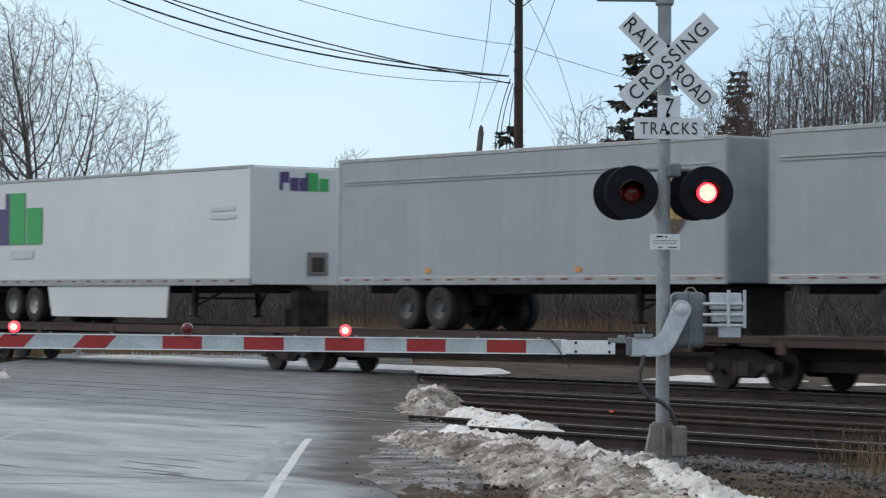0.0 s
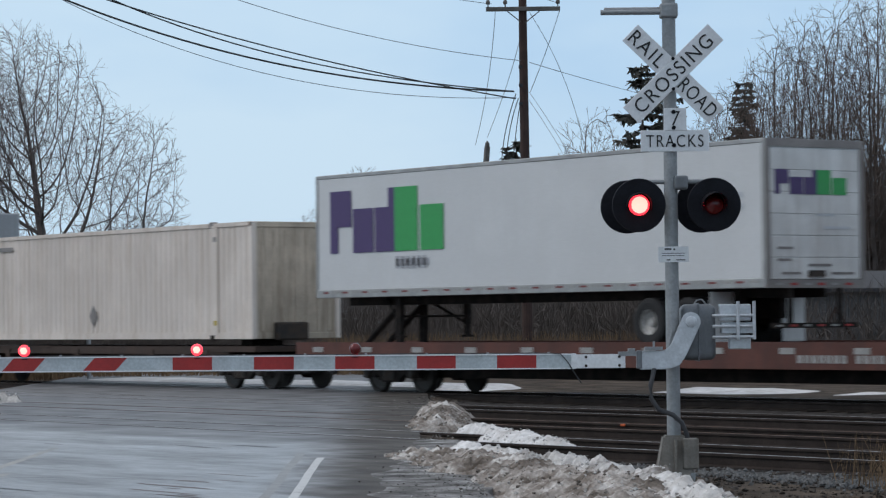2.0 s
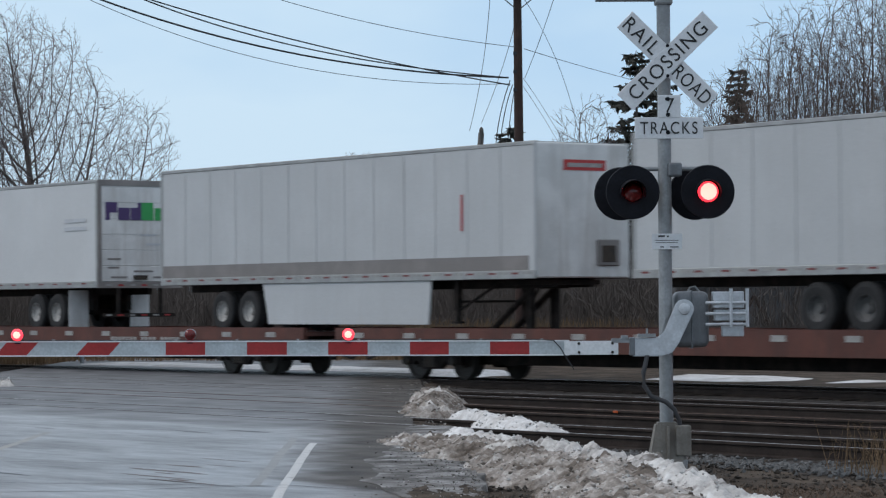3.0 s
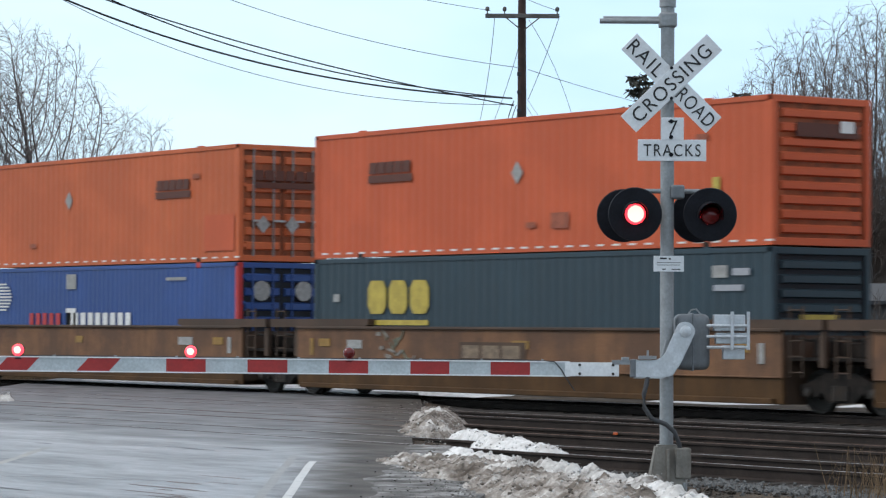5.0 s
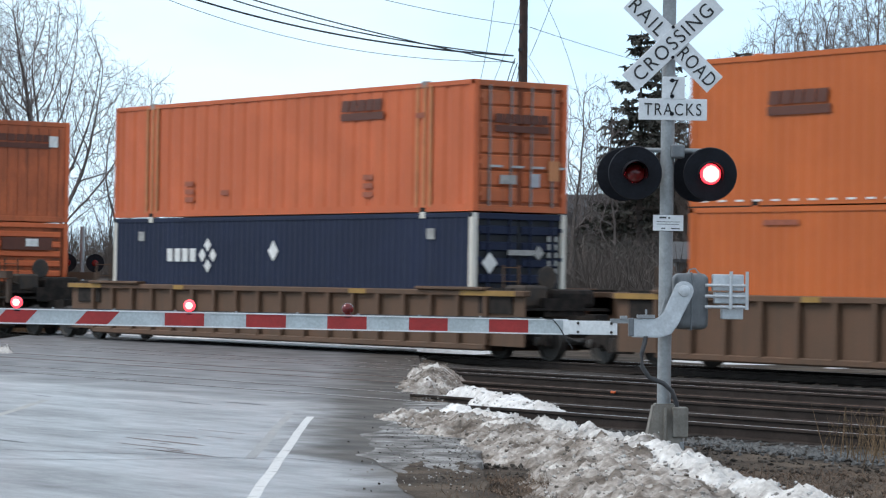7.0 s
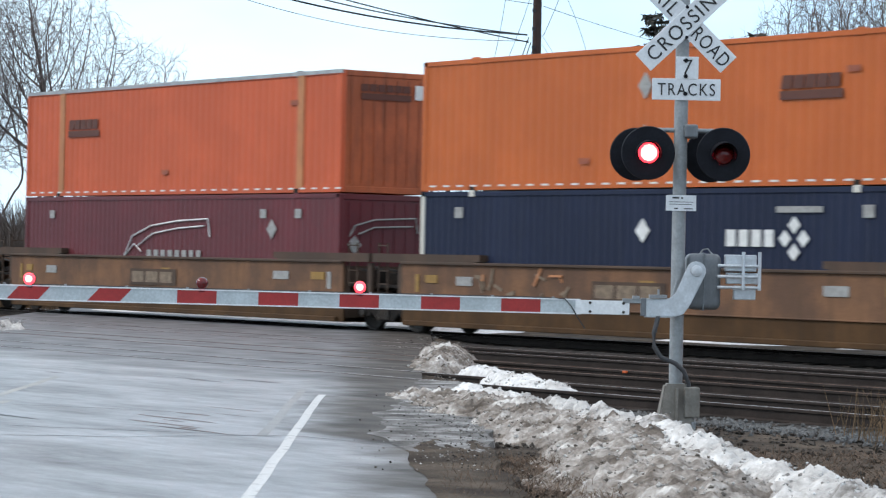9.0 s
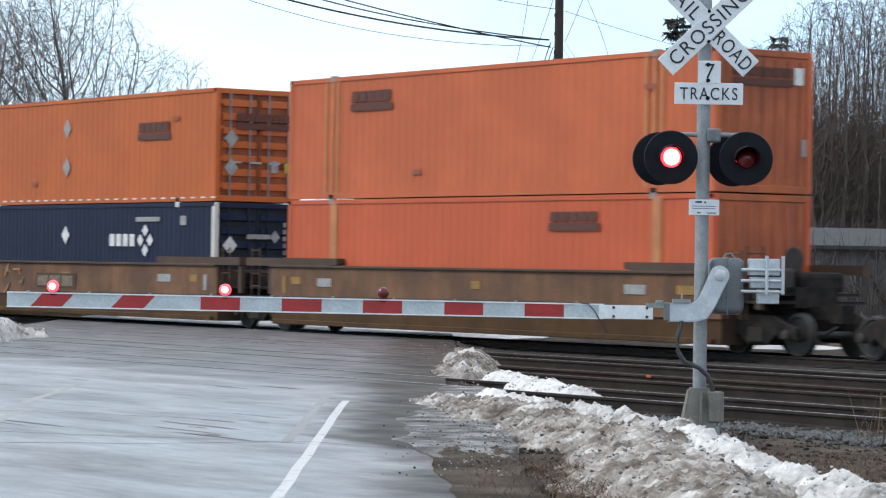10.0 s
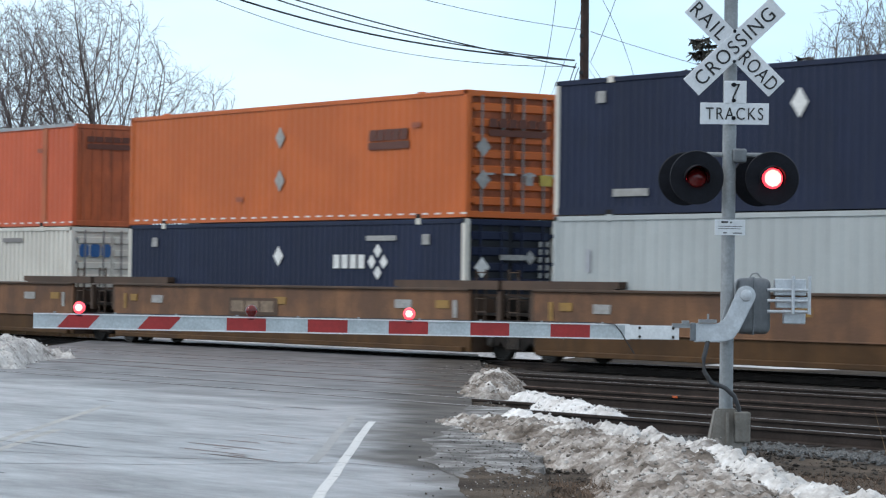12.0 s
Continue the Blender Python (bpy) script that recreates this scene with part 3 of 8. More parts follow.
def slab(bm, y0, y1, n0, n1, z0, z1, steps=1, slot=0):
    """A piece of street between two lines along the railway."""
    def px(y, n):
        return (n - ROAD_N.y * y) / ROAD_N.x
    for k in range(steps):
        a, b = y0 + (y1 - y0) * k / steps, y0 + (y1 - y0) * (k + 1) / steps
        v = [bm.verts.new((px(y, n), y, z)) for z in (z0, z1) for y, n in ((a, n0), (a, n1), (b, n1), (b, n0))]
        for q in ((3, 2, 1, 0), (4, 5, 6, 7), (0, 1, 5, 4), (1, 2, 6, 5), (2, 3, 7, 6), (3, 0, 4, 7)):
            bm.faces.new([v[i] for i in q]).material_index = slot


def make_street():
    base = thing("road", Matrix.Identity(4), "wet salt-stained asphalt street crossing the tracks at a skew", "road", kind="structure")
    bm = bmesh.new()
    # the approach, with its frayed shoulder edge
    edge = [(-14, 0.65), (6, 0.5), (14, 0.45), (20, 0.34), (22.5, 0.2), (24, 0.1), (26, 0.05), (28.6, 0.05), (31, 0.08), (33, 0.1), (37.5, 0.12), (46, 0.12)]
    outline = [(u + 0, n + 0.05 * noise.noise((u * 1.3, 0, 0))) for u, n in edge]
    left = [(60, -9.0), (30, -9.0), (10, -9.0), (-14, -9.0)]
    pts = [street(u, n)[:2] for u, n in outline]
    # cut the approach at the first rail
    y_end = TRACKS[0] - GAUGE - 0.075
    n_end = lambda n: ((n - ROAD_N.y * y_end) / ROAD_N.x, y_end)
    pts = [p for p in pts if p[1] < y_end - 0.5] + [n_end(0.12), n_end(-9.0)] + [street(u, n)[:2] for u, n in left if street(u, n)[1] < y_end - 0.5]
    A = [bm.verts.new((x, y, -0.004)) for x, y in pts]
    B = [bm.verts.new((x, y, -0.3)) for x, y in pts]
    faces = [bm.faces.new(A), bm.faces.new(B[::-1])]
    for i in range(len(A)):
        j = (i + 1) % len(A)
        faces.append(bm.faces.new((A[i], B[i], B[j], A[j])))
    bmesh.ops.recalc_face_normals(bm, faces=faces)
    part("approach", bm, M["asphalt"], base)
    # crossing panels between the rails, with open flangeways
    for k, yc in enumerate(TRACKS):
        a, b = yc - GAUGE + 0.085, yc + GAUGE - 0.085
        bm = bmesh.new()
        slab(bm, a, b, -10.6, 0.12 + 0.1 * k, -0.3, -0.004)
        part("crossing_panel", bm, M["asphalt"], base)
        if k + 1 < len(TRACKS):
            bm = bmesh.new()
            slab(bm, yc + GAUGE + 0.075, TRACKS[k + 1] - GAUGE - 0.075, -10.6, 0.17 + 0.1 * k, -0.3, -0.004)
            part("crossing_panel", bm, M["asphalt"], base)
    bm = bmesh.new()
    slab(bm, TRACKS[-1] + GAUGE + 0.075, 105, -10.6, 0.35, -0.3, -0.004, 6)
    part("far_approach", bm, M["asphalt_dark"], base)
    # painted lines
    def line(u0, u1, n, w, mat, name, wobble=0.0):
        bm = bmesh.new()
        prev = None
        count = int((u1 - u0) / 0.12)
        for i in range(count + 1):
            u = u0 + (u1 - u0) * i / count
            dn = wobble * noise.noise((u * 0.5, n, 0))
            sides = [bm.verts.new(street(u, n + dn + s * w / 2 * (1 + 0.10 * noise.noise((u * 2, s, n))), -0.0028)) for s in (-1, 1)]
            if prev:
                bm.faces.new((prev[0], sides[0], sides[1], prev[1]))
            prev = sides
        bmesh.ops.recalc_face_normals(bm, faces=bm.faces[:])
        return part(name, bm, mat, base)
    line(-12, 34.9, -1.11, 0.092, M["line_white"], "edge_line", 0.02)
    line(26.5, 36.2, -1.38, 0.10, M["line_ghost"], "edge_line", 0.02)
    line(-12, 32.0, -4.50, 0.11, M["line_faint"], "centre_line", 0.03)
    line(-12, 38.5, -4.75, 0.11, M["line_faint"], "centre_line", 0.03)
    # tar seams and patches lying on the surface
    rnd = random.Random(4)
    for k in range(26):
        u, n = rnd.uniform(24, 40), rnd.uniform(-7.8, -1.8)
        if k % 3 == 0:
            u, n = rnd.uniform(26.6, 32.0), rnd.uniform(-2.5, -1.75)
        along, w = rnd.uniform(0.15, 0.75), rnd.uniform(0.015, 0.06)
        bm = bmesh.new()
        v = []
        c = Vector(street(u, n))
        pts = []
        for i in range(12):
            a = 2 * math.pi * i / 12
            r = 1 + 0.5 * noise.noise((k * 3.1, math.cos(a), math.sin(a)))
            pts.append(c + Vector((math.cos(a) * along * r, math.sin(a) * w * r, 0.0006)))
        bm.faces.new([bm.verts.new((p.x, p.y, -0.004 + 0.002)) for p in pts])
        part("patch", bm, M["stain_brown"] if k % 3 == 0 else M["stain_dark"], base)
    for u0, n0, n1 in ((29.5, -8.2, -1.2), (25.5, -8.2, -0.2), (33.0, -8.2, -2.5)):
        bm = bmesh.new()
        prev = None
        steps = 40
        for i in range(steps + 1):
            n = n0 + (n1 - n0) * i / steps
            u = u0 + 0.25 * noise.noise((n * 0.6, u0, 0)) - 0.45 * (n - n0)
            if u0 == 25.5:
                u = float(np.interp(n, (-8.2, -2.64, -1.12, -0.6, -0.2), (25.5, 26.0, 26.75, 26.1, 25.5))) + 0.1 * noise.noise((n * 1.5, u0, 0))
            w = 0.012 + 0.03 * abs(noise.noise((n * 2, u0, 5)))
            a, b = bm.verts.new(street(u - w, n, -0.0025)), bm.verts.new(street(u + w, n, -0.0025))
            if prev:
                bm.faces.new((prev[0], a, b, prev[1]))
            prev = (a, b)
        part("tar_seam", bm, M["stain_dark"], base)


M["line_white"] = material("worn_white_road_paint", (0.54, 0.545, 0.54), 0.6, var=0.2, scale=7, other=(0.20, 0.205, 0.21), patch=(0.30, 0.45))
M["line_ghost"] = material("old_scrubbed_road_paint", (0.29, 0.288, 0.284), 0.5, var=0.2, scale=3, other=(0.23, 0.228, 0.226), patch=(0.40, 0.65))
M["line_faint"] = material("faint_yellowed_road_paint", (0.35, 0.335, 0.305), 0.5, var=0.2, scale=2, other=(0.25, 0.247, 0.243), patch=(0.38, 0.60))
M["stain_dark"] = material("black_tar_patch", (0.045, 0.046, 0.05), 0.5, var=0.3, scale=5)
M["stain_brown"] = material("rusty_brown_stain", (0.12, 0.075, 0.058), 0.5, var=0.3, scale=5)
make_street()


def rail_profile():
    half = [(0.0, 0.0), (0.028, 0.0), (0.037, -0.008), (0.037, -0.035), (0.012, -0.048), (0.009, -0.14), (0.07, -0.158), (0.07, -0.17)]
    return half + [(-x, z) for x, z in half[::-1][:-1]]


def make_tracks():
    x0, x1 = -240.0, 60.0
    for k, yc in enumerate(TRACKS):
        rusty = k == 1
        base = thing("railway_track", pose(0, yc, 0), "rusty little-used track on dark ballast" if rusty else "steel railway track on dark stone ballast", "railway track", "tracks of the yard", "structure")
        for s in (-1, 1):
            bm = bmesh.new()
            prism(bm, [(s * GAUGE + x, z) for x, z in rail_profile()], x0, x1, "x")
            for f in bm.faces:
                if f.normal.z > 0.9 and f.calc_center_median().z > -0.01:
                    f.material_index = 1
            part("rail", bm, (M["rail"], M["rail_head_rust"] if rusty else M["rail_head"]), base, "rusty rail" if rusty else "")
        tie = None
        for i in range(62):
            x = -58 + 0.56 * i
            if Vector((x, yc, 0)).dot(ROAD_N) < 0.3:
                continue
            if tie is None:
                tie = part("tie", bevelled(-0.11, 0.11, -1.28, 1.28, -0.33, -0.155, 0.012, 1), M["tie"], base)
                tie.location = (x, 0, 0)
            else:
                share("tie", tie, base, pose(x, random.uniform(-0.04, 0.04), random.uniform(-0.008, 0.012), 0, 0, random.uniform(-1, 1)))


make_tracks()


def make_stones():
    """Loose ballast heaped along the near track's shoulder."""
    rnd = random.Random(11)
    verts, faces = [], []
    for i in range(5200):
        x = rnd.uniform(-31, -12)
        y = 21.35 + rnd.gauss(0, 0.55)
        if Vector((x, y, 0)).dot(ROAD_N) < 0.6:
            continue
        r = rnd.uniform(0.014, 0.042)
        z = ground_z(x, y) + r * 0.4
        o = len(verts)
        turn = Euler((rnd.random() * 6, rnd.random() * 6, rnd.random() * 6)).to_matrix()
        for p in ((1, 0, 0), (-1, 0, 0), (0, 1, 0), (0, -1, 0), (0, 0, 1), (0, 0, -1)):
            v = turn @ (Vector(p) * r * rnd.uniform(0.7, 1.25))
            verts.append((x + v.x, y + v.y, z + v.z))
        for a, b, c in ((0, 2, 4), (2, 1, 4), (1, 3, 4), (3, 0, 4), (2, 0, 5), (1, 2, 5), (3, 1, 5), (0, 3, 5)):
            faces.append((o + a, o + b, o + c))
    me = bpy.data.meshes.new("ballast_stones")
    me.from_pydata(verts, [], faces)
    me.materials.append(M["stone"])
    tagged(new("ballast_stones", me), "loose grey ballast stones along the track edge", "gravel", kind="stuff")


make_stones()


def make_clods():
    """Grit, clods and broken asphalt strewn over the verge."""
    rnd = random.Random(17)
    verts, faces = [], []
    for i in range(5200):
        u, n = rnd.uniform(18.5, 34), rnd.uniform(0.1, 6.0)
        x, y, _ = street(u, n)
        if y > 22.2:
            continue
        r = 0.008 + 0.035 * rnd.random() ** 3
        z = ground_z(x, y) + r * 0.3
        o = len(verts)
        turn = Euler((rnd.random() * 6, rnd.random() * 6, rnd.random() * 6)).to_matrix()
        for p in ((1, 0, 0), (-1, 0, 0), (0, 1, 0), (0, -1, 0), (0, 0, 1), (0, 0, -1)):
            v = turn @ (Vector(p) * r * rnd.uniform(0.6, 1.5))
            verts.append((x + v.x, y + v.y, z + 0.7 * v.z))
        for a, b, c in ((0, 2, 4), (2, 1, 4), (1, 3, 4), (3, 0, 4), (2, 0, 5), (1, 2, 5), (3, 1, 5), (0, 3, 5)):
            faces.append((o + a, o + b, o + c))
    me = bpy.data.meshes.new("verge_grit")
    me.from_pydata(verts, [], faces)
    me.materials.append(M["clod"])
    tagged(new("verge_grit", me), "dark grit and clods strewn over the verge", "grit", kind="stuff")


M["clod"] = material("dark_grit_clod", (0.10, 0.088, 0.078), 0.95, var=0.5, scale=3, bump=0.2, spec=0.1, other=(0.03, 0.026, 0.022))
make_clods()


CHUNKS = []                       # loose lumps: place, size, clean or soiled


def snow_heap(name, label, ridge, width, height, mat, seed, res=0.09, fall=1.0, rough=0.12, loose=170.0):
    """A ploughed heap along a ridge of (u, n, height factor) in street axes; its skirt sinks into the ground."""
    lumps, clean = random.Random(int(seed * 10)), mat is not M["dirty_snow"]
    us, ns = [r[0] for r in ridge], [r[1] for r in ridge]
    u0, u1, n0, n1 = min(us) - width, max(us) + width, min(ns) - width, max(ns) + width
    nu, nn = int((u1 - u0) / res) + 1, int((n1 - n0) / res) + 1
    bm = bmesh.new()
    grid = []
    for i in range(nu):
        row = []
        for j in range(nn):
            u, n = u0 + i * res, n0 + j * res
            best, f = 9.0, 0.0
            for (ua, na, ha), (ub, nb, hb) in zip(ridge, ridge[1:]):
                t = ((u - ua) * (ub - ua) + (n - na) * (nb - na)) / ((ub - ua) ** 2 + (nb - na) ** 2)
                t = min(1.0, max(0.0, t))
                d = math.hypot(u - ua - t * (ub - ua), n - na - t * (nb - na))
                if d < best:
                    best, f = d, ha + t * (hb - ha)
            w = width * (0.8 + 0.45 * noise.noise((u * 0.9, n * 0.9, seed)))
            k = max(0.0, 1 - best / w)
            k = k * k * (3 - 2 * k) ** fall
            lump = 0.8 * noise.fractal((u * 1.4, n * 1.7, seed), 1.0, 2.1, 4) + 0.55 * noise.noise((u * 5.5, n * 5.5, seed)) + 0.7 * (0.5 - noise.noise((u * 7.5, n * 7.5, seed), noise_basis="VORONOI_F1")) + 0.45 * (0.5 - noise.noise((u * 17, n * 17, seed), noise_basis="VORONOI_F1"))
            z = -0.16 + k * (height * f + 0.15) + lump * rough * min(1, k * 3)
            p = street(u, n, z)
            row.append(bm.verts.new(p))
            if k > 0.04 and lumps.random() < loose * res * res:
                CHUNKS.append((p[0] + lumps.uniform(-res, res), p[1] + lumps.uniform(-res, res), z + 0.004, 0.006 + 0.022 * lumps.random() ** 3.0, 0 if clean else 1))
        grid.append(row)
    for i in range(nu - 1):
        for j in range(nn - 1):
            if max(grid[a][b].co.z for a in (i, i + 1) for b in (j, j + 1)) > -0.15:
                bm.faces.new((grid[i][j], grid[i + 1][j], grid[i + 1][j + 1], grid[i][j + 1]))
    bmesh.ops.delete(bm, geom=[v for v in bm.verts if not v.link_faces], context="VERTS")
    bmesh.ops.recalc_face_normals(bm, faces=bm.faces[:])
    ob = link(name, bm, mat, smooth=True)
    return tagged(ob, label, "snow", kind="structure")


snow_heap("snow_bank", "gritty brown-white snow bank ploughed beside the street", ((20.5, 2.1, 0.55), (24.0, 1.9, 0.9), (26.4, 2.0, 1.0), (28.5, 1.4, 0.8), (31.4, 1.0, 0.75), (33.6, 0.6, 0.6), (35.0, 0.2, 0.3)), 1.45, 0.16, M["dirty_snow"], 2.0, res=0.04, rough=0.07)
snow_heap("snow_bank", "clean white snow crest on the ploughed bank", ((18.0, 3.5, 0.7), (20.5, 3.0, 0.7), (22.3, 2.65, 0.8)), 0.7, 0.16, M["half_snow"], 5.0, res=0.05, rough=0.065)
snow_heap("snow_bank", "white lumpy crest of the ploughed bank", ((23.0, 2.5, 0.8), (24.6, 2.35, 1.0), (26.6, 2.2, 1.0)), 0.7, 0.22, M["half_snow"], 6.0, res=0.04, rough=0.07)
snow_heap("snow_bank", "soiled white ridge along the ploughed bank", ((26.4, 2.25, 0.9), (28.4, 1.80, 1.0), (30.4, 1.50, 0.9), (32.2, 1.05, 0.7)), 0.55, 0.21, M["half_snow"], 8.0, res=0.04, rough=0.07)
snow_heap("snow_bank", "white snow strip lying against the near rail", ((30.6, 1.5, 0.4), (32.6, 1.05, 0.8), (34.4, 0.55, 0.7)), 0.5, 0.20, M["snow"], 7.0, res=0.05, rough=0.065)
snow_heap("snow_bank", "dirty snow heap beside the crossing panels", ((43.6, 0.35, 0.7), (46.5, 0.5, 1.0), (50.5, 0.55, 0.9)), 0.85, 0.16, M["dirty_snow"], 9.0, res=0.05, rough=0.10)
snow_heap("snow_bank", "thin white snow strip between the tracks", ((37.9, 1.9, 0.3), (40.0, 1.45, 0.5), (43.0, 0.95, 0.6)), 0.55, 0.14, M["snow"], 12.0, res=0.045, rough=0.06)
snow_heap("snow_bank", "lumpy white snow heap on the far side of the street", ((54.0, -9.1, 0.8), (58.5, -9.3, 1.1), (62.5, -9.3, 0.5)), 1.25, 0.42, M["half_snow"], 15.0, res=0.08, rough=0.12)


def muddy_shoulder():
    """Broken dark asphalt and mud where the pavement frays into the verge."""
    bm = bmesh.new()
    prev = None
    cols = 44
    for i in range(620):
        u = 6.0 + 0.055 * i
        lo = float(np.interp(u, (6, 14, 20, 22.5, 24, 25.2, 26.2, 27.2, 29, 31, 34, 37, 40), (0.34, 0.28, 0.18, 0.04, -0.04, -0.06, -0.20, -0.40, -0.30, -0.38, -0.12, 0.0, 0.0))) + (0.22 * noise.noise((u * 0.8, 2, 0)) + 0.05 * noise.noise((u * 2.3, 2, 0))) * min(1.0, max(0.4, (u - 25) / 2))
        hi = 0.75 + 0.3 * noise.noise((u * 0.8, 7, 0))
        row = []
        for k in range(cols + 1):
            n = lo + (hi - lo) * k / cols
            z = 0.0005 + 0.007 * max(0.0, noise.fractal((u * 2.2, n * 2.2, 3), 1.0, 2.0, 4)) * min(1, k / 8)
            row.append(bm.verts.new(street(u, n, z if k < cols else -0.12)))
        if prev and street(u, lo)[1] < TRACKS[0] - GAUGE - 0.25:
            for k in range(cols):
                bm.faces.new((prev[k], row[k], row[k + 1], prev[k + 1])).material_index = 1 if u + 1.6 * noise.fractal((k * 0.09, u * 0.7, 0), 1.0, 2.0, 4) < 25.6 else 0
        prev = row
    bmesh.ops.delete(bm, geom=[v for v in bm.verts if not v.link_faces], context="VERTS")
    bmesh.ops.recalc_face_normals(bm, faces=bm.faces[:])
    tagged(link("road_shoulder", bm, (M["slush"], M["earth"]), smooth=True), "dark wet mud and broken asphalt beside the street", "road shoulder", kind="structure")


muddy_shoulder()


def island_material(name, stops, rough=0.9):
    """Loose lumps that differ piece by piece."""
    m = layered(name, ((0.3, (0.75, 0.75, 0.75)), (0.7, (1.0, 1.0, 1.0))), 9.0, rough, bump=0.4, bump_scale=40, spec=0.2)
    N, L = m.node_tree.nodes, m.node_tree.links
    b = N["Principled BSDF"]
    old = b.inputs["Base Color"].links[0].from_socket
    geo, rp, mx = N.new("ShaderNodeNewGeometry"), N.new("ShaderNodeValToRGB"), N.new("ShaderNodeMix")
    while len(rp.color_ramp.elements) < len(stops):
        rp.color_ramp.elements.new(0.5)
    for e, (p, c) in zip(rp.color_ramp.elements, stops):
        e.position, e.color = p, (*c, 1)
    L.new(geo.outputs["Random Per Island"], rp.inputs[0])
    mx.data_type, mx.blend_type = "RGBA", "MULTIPLY"
    mx.inputs["Factor"].default_value = 1.0
    L.new(rp.outputs[0], mx.inputs["A"])
    L.new(old, mx.inputs["B"])
    L.new(mx.outputs["Result"], b.inputs["Base Color"])
    return m


def make_chunks():
    """Crumbs of snow, ice and grit over the banks, the shoulder and the ragged edge of the crossing."""
    rnd = random.Random(23)
    rows = list(CHUNKS)
    for i in range(1700):
        u = rnd.uniform(22.5, 34.8)
        n = rnd.gauss(0.60, 0.40) + 0.3 * noise.noise((u * 0.9, 4, 0))
        x, y, _ = street(u, n)
        if y < TRACKS[0] - GAUGE - 0.15:
            rows.append((x, y, 0.004 + (0.0 if n < 0.7 else ground_z(x, y)), 0.004 + 0.012 * rnd.random() ** 3, 2 if rnd.random() < 0.6 else 1))
    for i in range(2200):
        u = rnd.uniform(34, 64)
        n = rnd.gauss(0.7, 0.5) + 0.35 * noise.noise((u * 0.6, 8, 0))
        x, y, _ = street(u, n)
        near = min(abs(y - t + g * GAUGE) for t in TRACKS for g in (-1, 1))
        if near > 0.10 and y < 41:
            rows.append((x, y, max(-0.01, ground_z(x, y)) if n < 0.6 else ground_z(x, y), 0.006 + 0.025 * rnd.random() ** 3, 2 if rnd.random() < 0.8 else 1))
    for name, label, slot, stops in (("snow_lump", "loose white lumps of old snow on the banks", 0, ((0.0, (0.22, 0.20, 0.18)), (0.22, (0.50, 0.485, 0.465)), (0.5, (0.60, 0.59, 0.58)), (1.0, (0.74, 0.74, 0.735)))),
                                     ("soiled_snow_lump", "gritty brown and grey lumps of ploughed snow", 1, ((0.0, (0.10, 0.085, 0.072)), (0.30, (0.20, 0.178, 0.155)), (0.6, (0.36, 0.335, 0.31)), (0.85, (0.50, 0.48, 0.455)), (1.0, (0.68, 0.67, 0.65)))),
                                     ("road_grit", "dark mud crumbs and grit along the street edge", 2, ((0.0, (0.020, 0.018, 0.016)), (0.6, (0.060, 0.053, 0.047)), (1.0, (0.14, 0.13, 0.12))))):
        verts, faces = [], []
        for x, y, z, r, kind in rows:
            if kind != slot:
                continue
            o = len(verts)
            turn = Euler((rnd.random() * 6, rnd.random() * 6, rnd.random() * 6)).to_matrix()
            for p in ((1, 0, 0), (-1, 0, 0), (0, 1, 0), (0, -1, 0), (0, 0, 1), (0, 0, -1)):
                v = turn @ (Vector(p) * r * rnd.uniform(0.6, 1.4))
                verts.append((x + v.x, y + v.y, z + 0.75 * v.z))
            for a, b, c in ((0, 2, 4), (2, 1, 4), (1, 3, 4), (3, 0, 4), (2, 0, 5), (1, 2, 5), (3, 1, 5), (0, 3, 5)):
                faces.append((o + a, o + b, o + c))
        me = bpy.data.meshes.new(name)
        me.from_pydata(verts, [], faces)
        me.materials.append(island_material(name + "_surface", stops))
        tagged(new(name, me), label, "snow" if slot < 2 else "grit", kind="stuff")


make_chunks()


def snow_strip():
    """Snow left lying beyond the running line, in three stretches that thin out at their ends."""
    bm = bmesh.new()
    for xa, xb, near, far, level, crown in ((-77.0, -57.2, 40.9, 43.6, 0.02, 0.03), (-53.6, -48.7, 43.2, 46.2, -0.10, 0.10), (-48.0, -45.8, 43.2, 46.2, -0.10, 0.10)):
        prev = None
        steps = int((xb - xa) / 0.3)
        for i in range(steps + 1):
            x = xa + (xb - xa) * i / steps
            thin = min(1.0, (x - xa) / 1.2, (xb - x) / 1.2)
            a = near + 0.3 * noise.noise((x * 0.25, 1, 0)) + 0.8 * (1 - thin)
            b = far + 0.8 * noise.noise((x * 0.2, 5, 0)) - 0.8 * (1 - thin)
            z = -0.22 + (level + 0.22 + 0.03 * noise.noise((x * 0.5, 9, 0))) * thin ** 0.5
            row = [bm.verts.new(p) for p in ((x, a - 0.5, -0.22), (x, a, z), (x, 0.5 * (a + b), z + crown * thin), (x, b, z), (x, b + 0.8, -0.22))]
            if prev:
                for k in range(4):
                    bm.faces.new((prev[k], row[k], row[k + 1], prev[k + 1]))
            prev = row
    bmesh.ops.recalc_face_normals(bm, faces=bm.faces[:])
    tagged(link("snow_bank", bm, M["snow"], smooth=True), "low white snow ridge beyond the running line", "snow", kind="structure")


snow_strip()


# orange glint on the rail, given as plain colour
M["glint_orange"] = material("orange_red_glint_paint", (0.62, 0.11, 0.02), 0.6, var=0.2, scale=20)


def orange_glint():
    """A small orange block added on the second track's rail for an orange glint there."""
    tagged(link("rail_glint_block", bevelled(-35.16, -35.06, 28.30, 28.334, -0.042, -0.006, 0.006, 1), M["glint_orange"]), "small bright orange block standing for a glint on a rusty rail", "marker")


orange_glint()

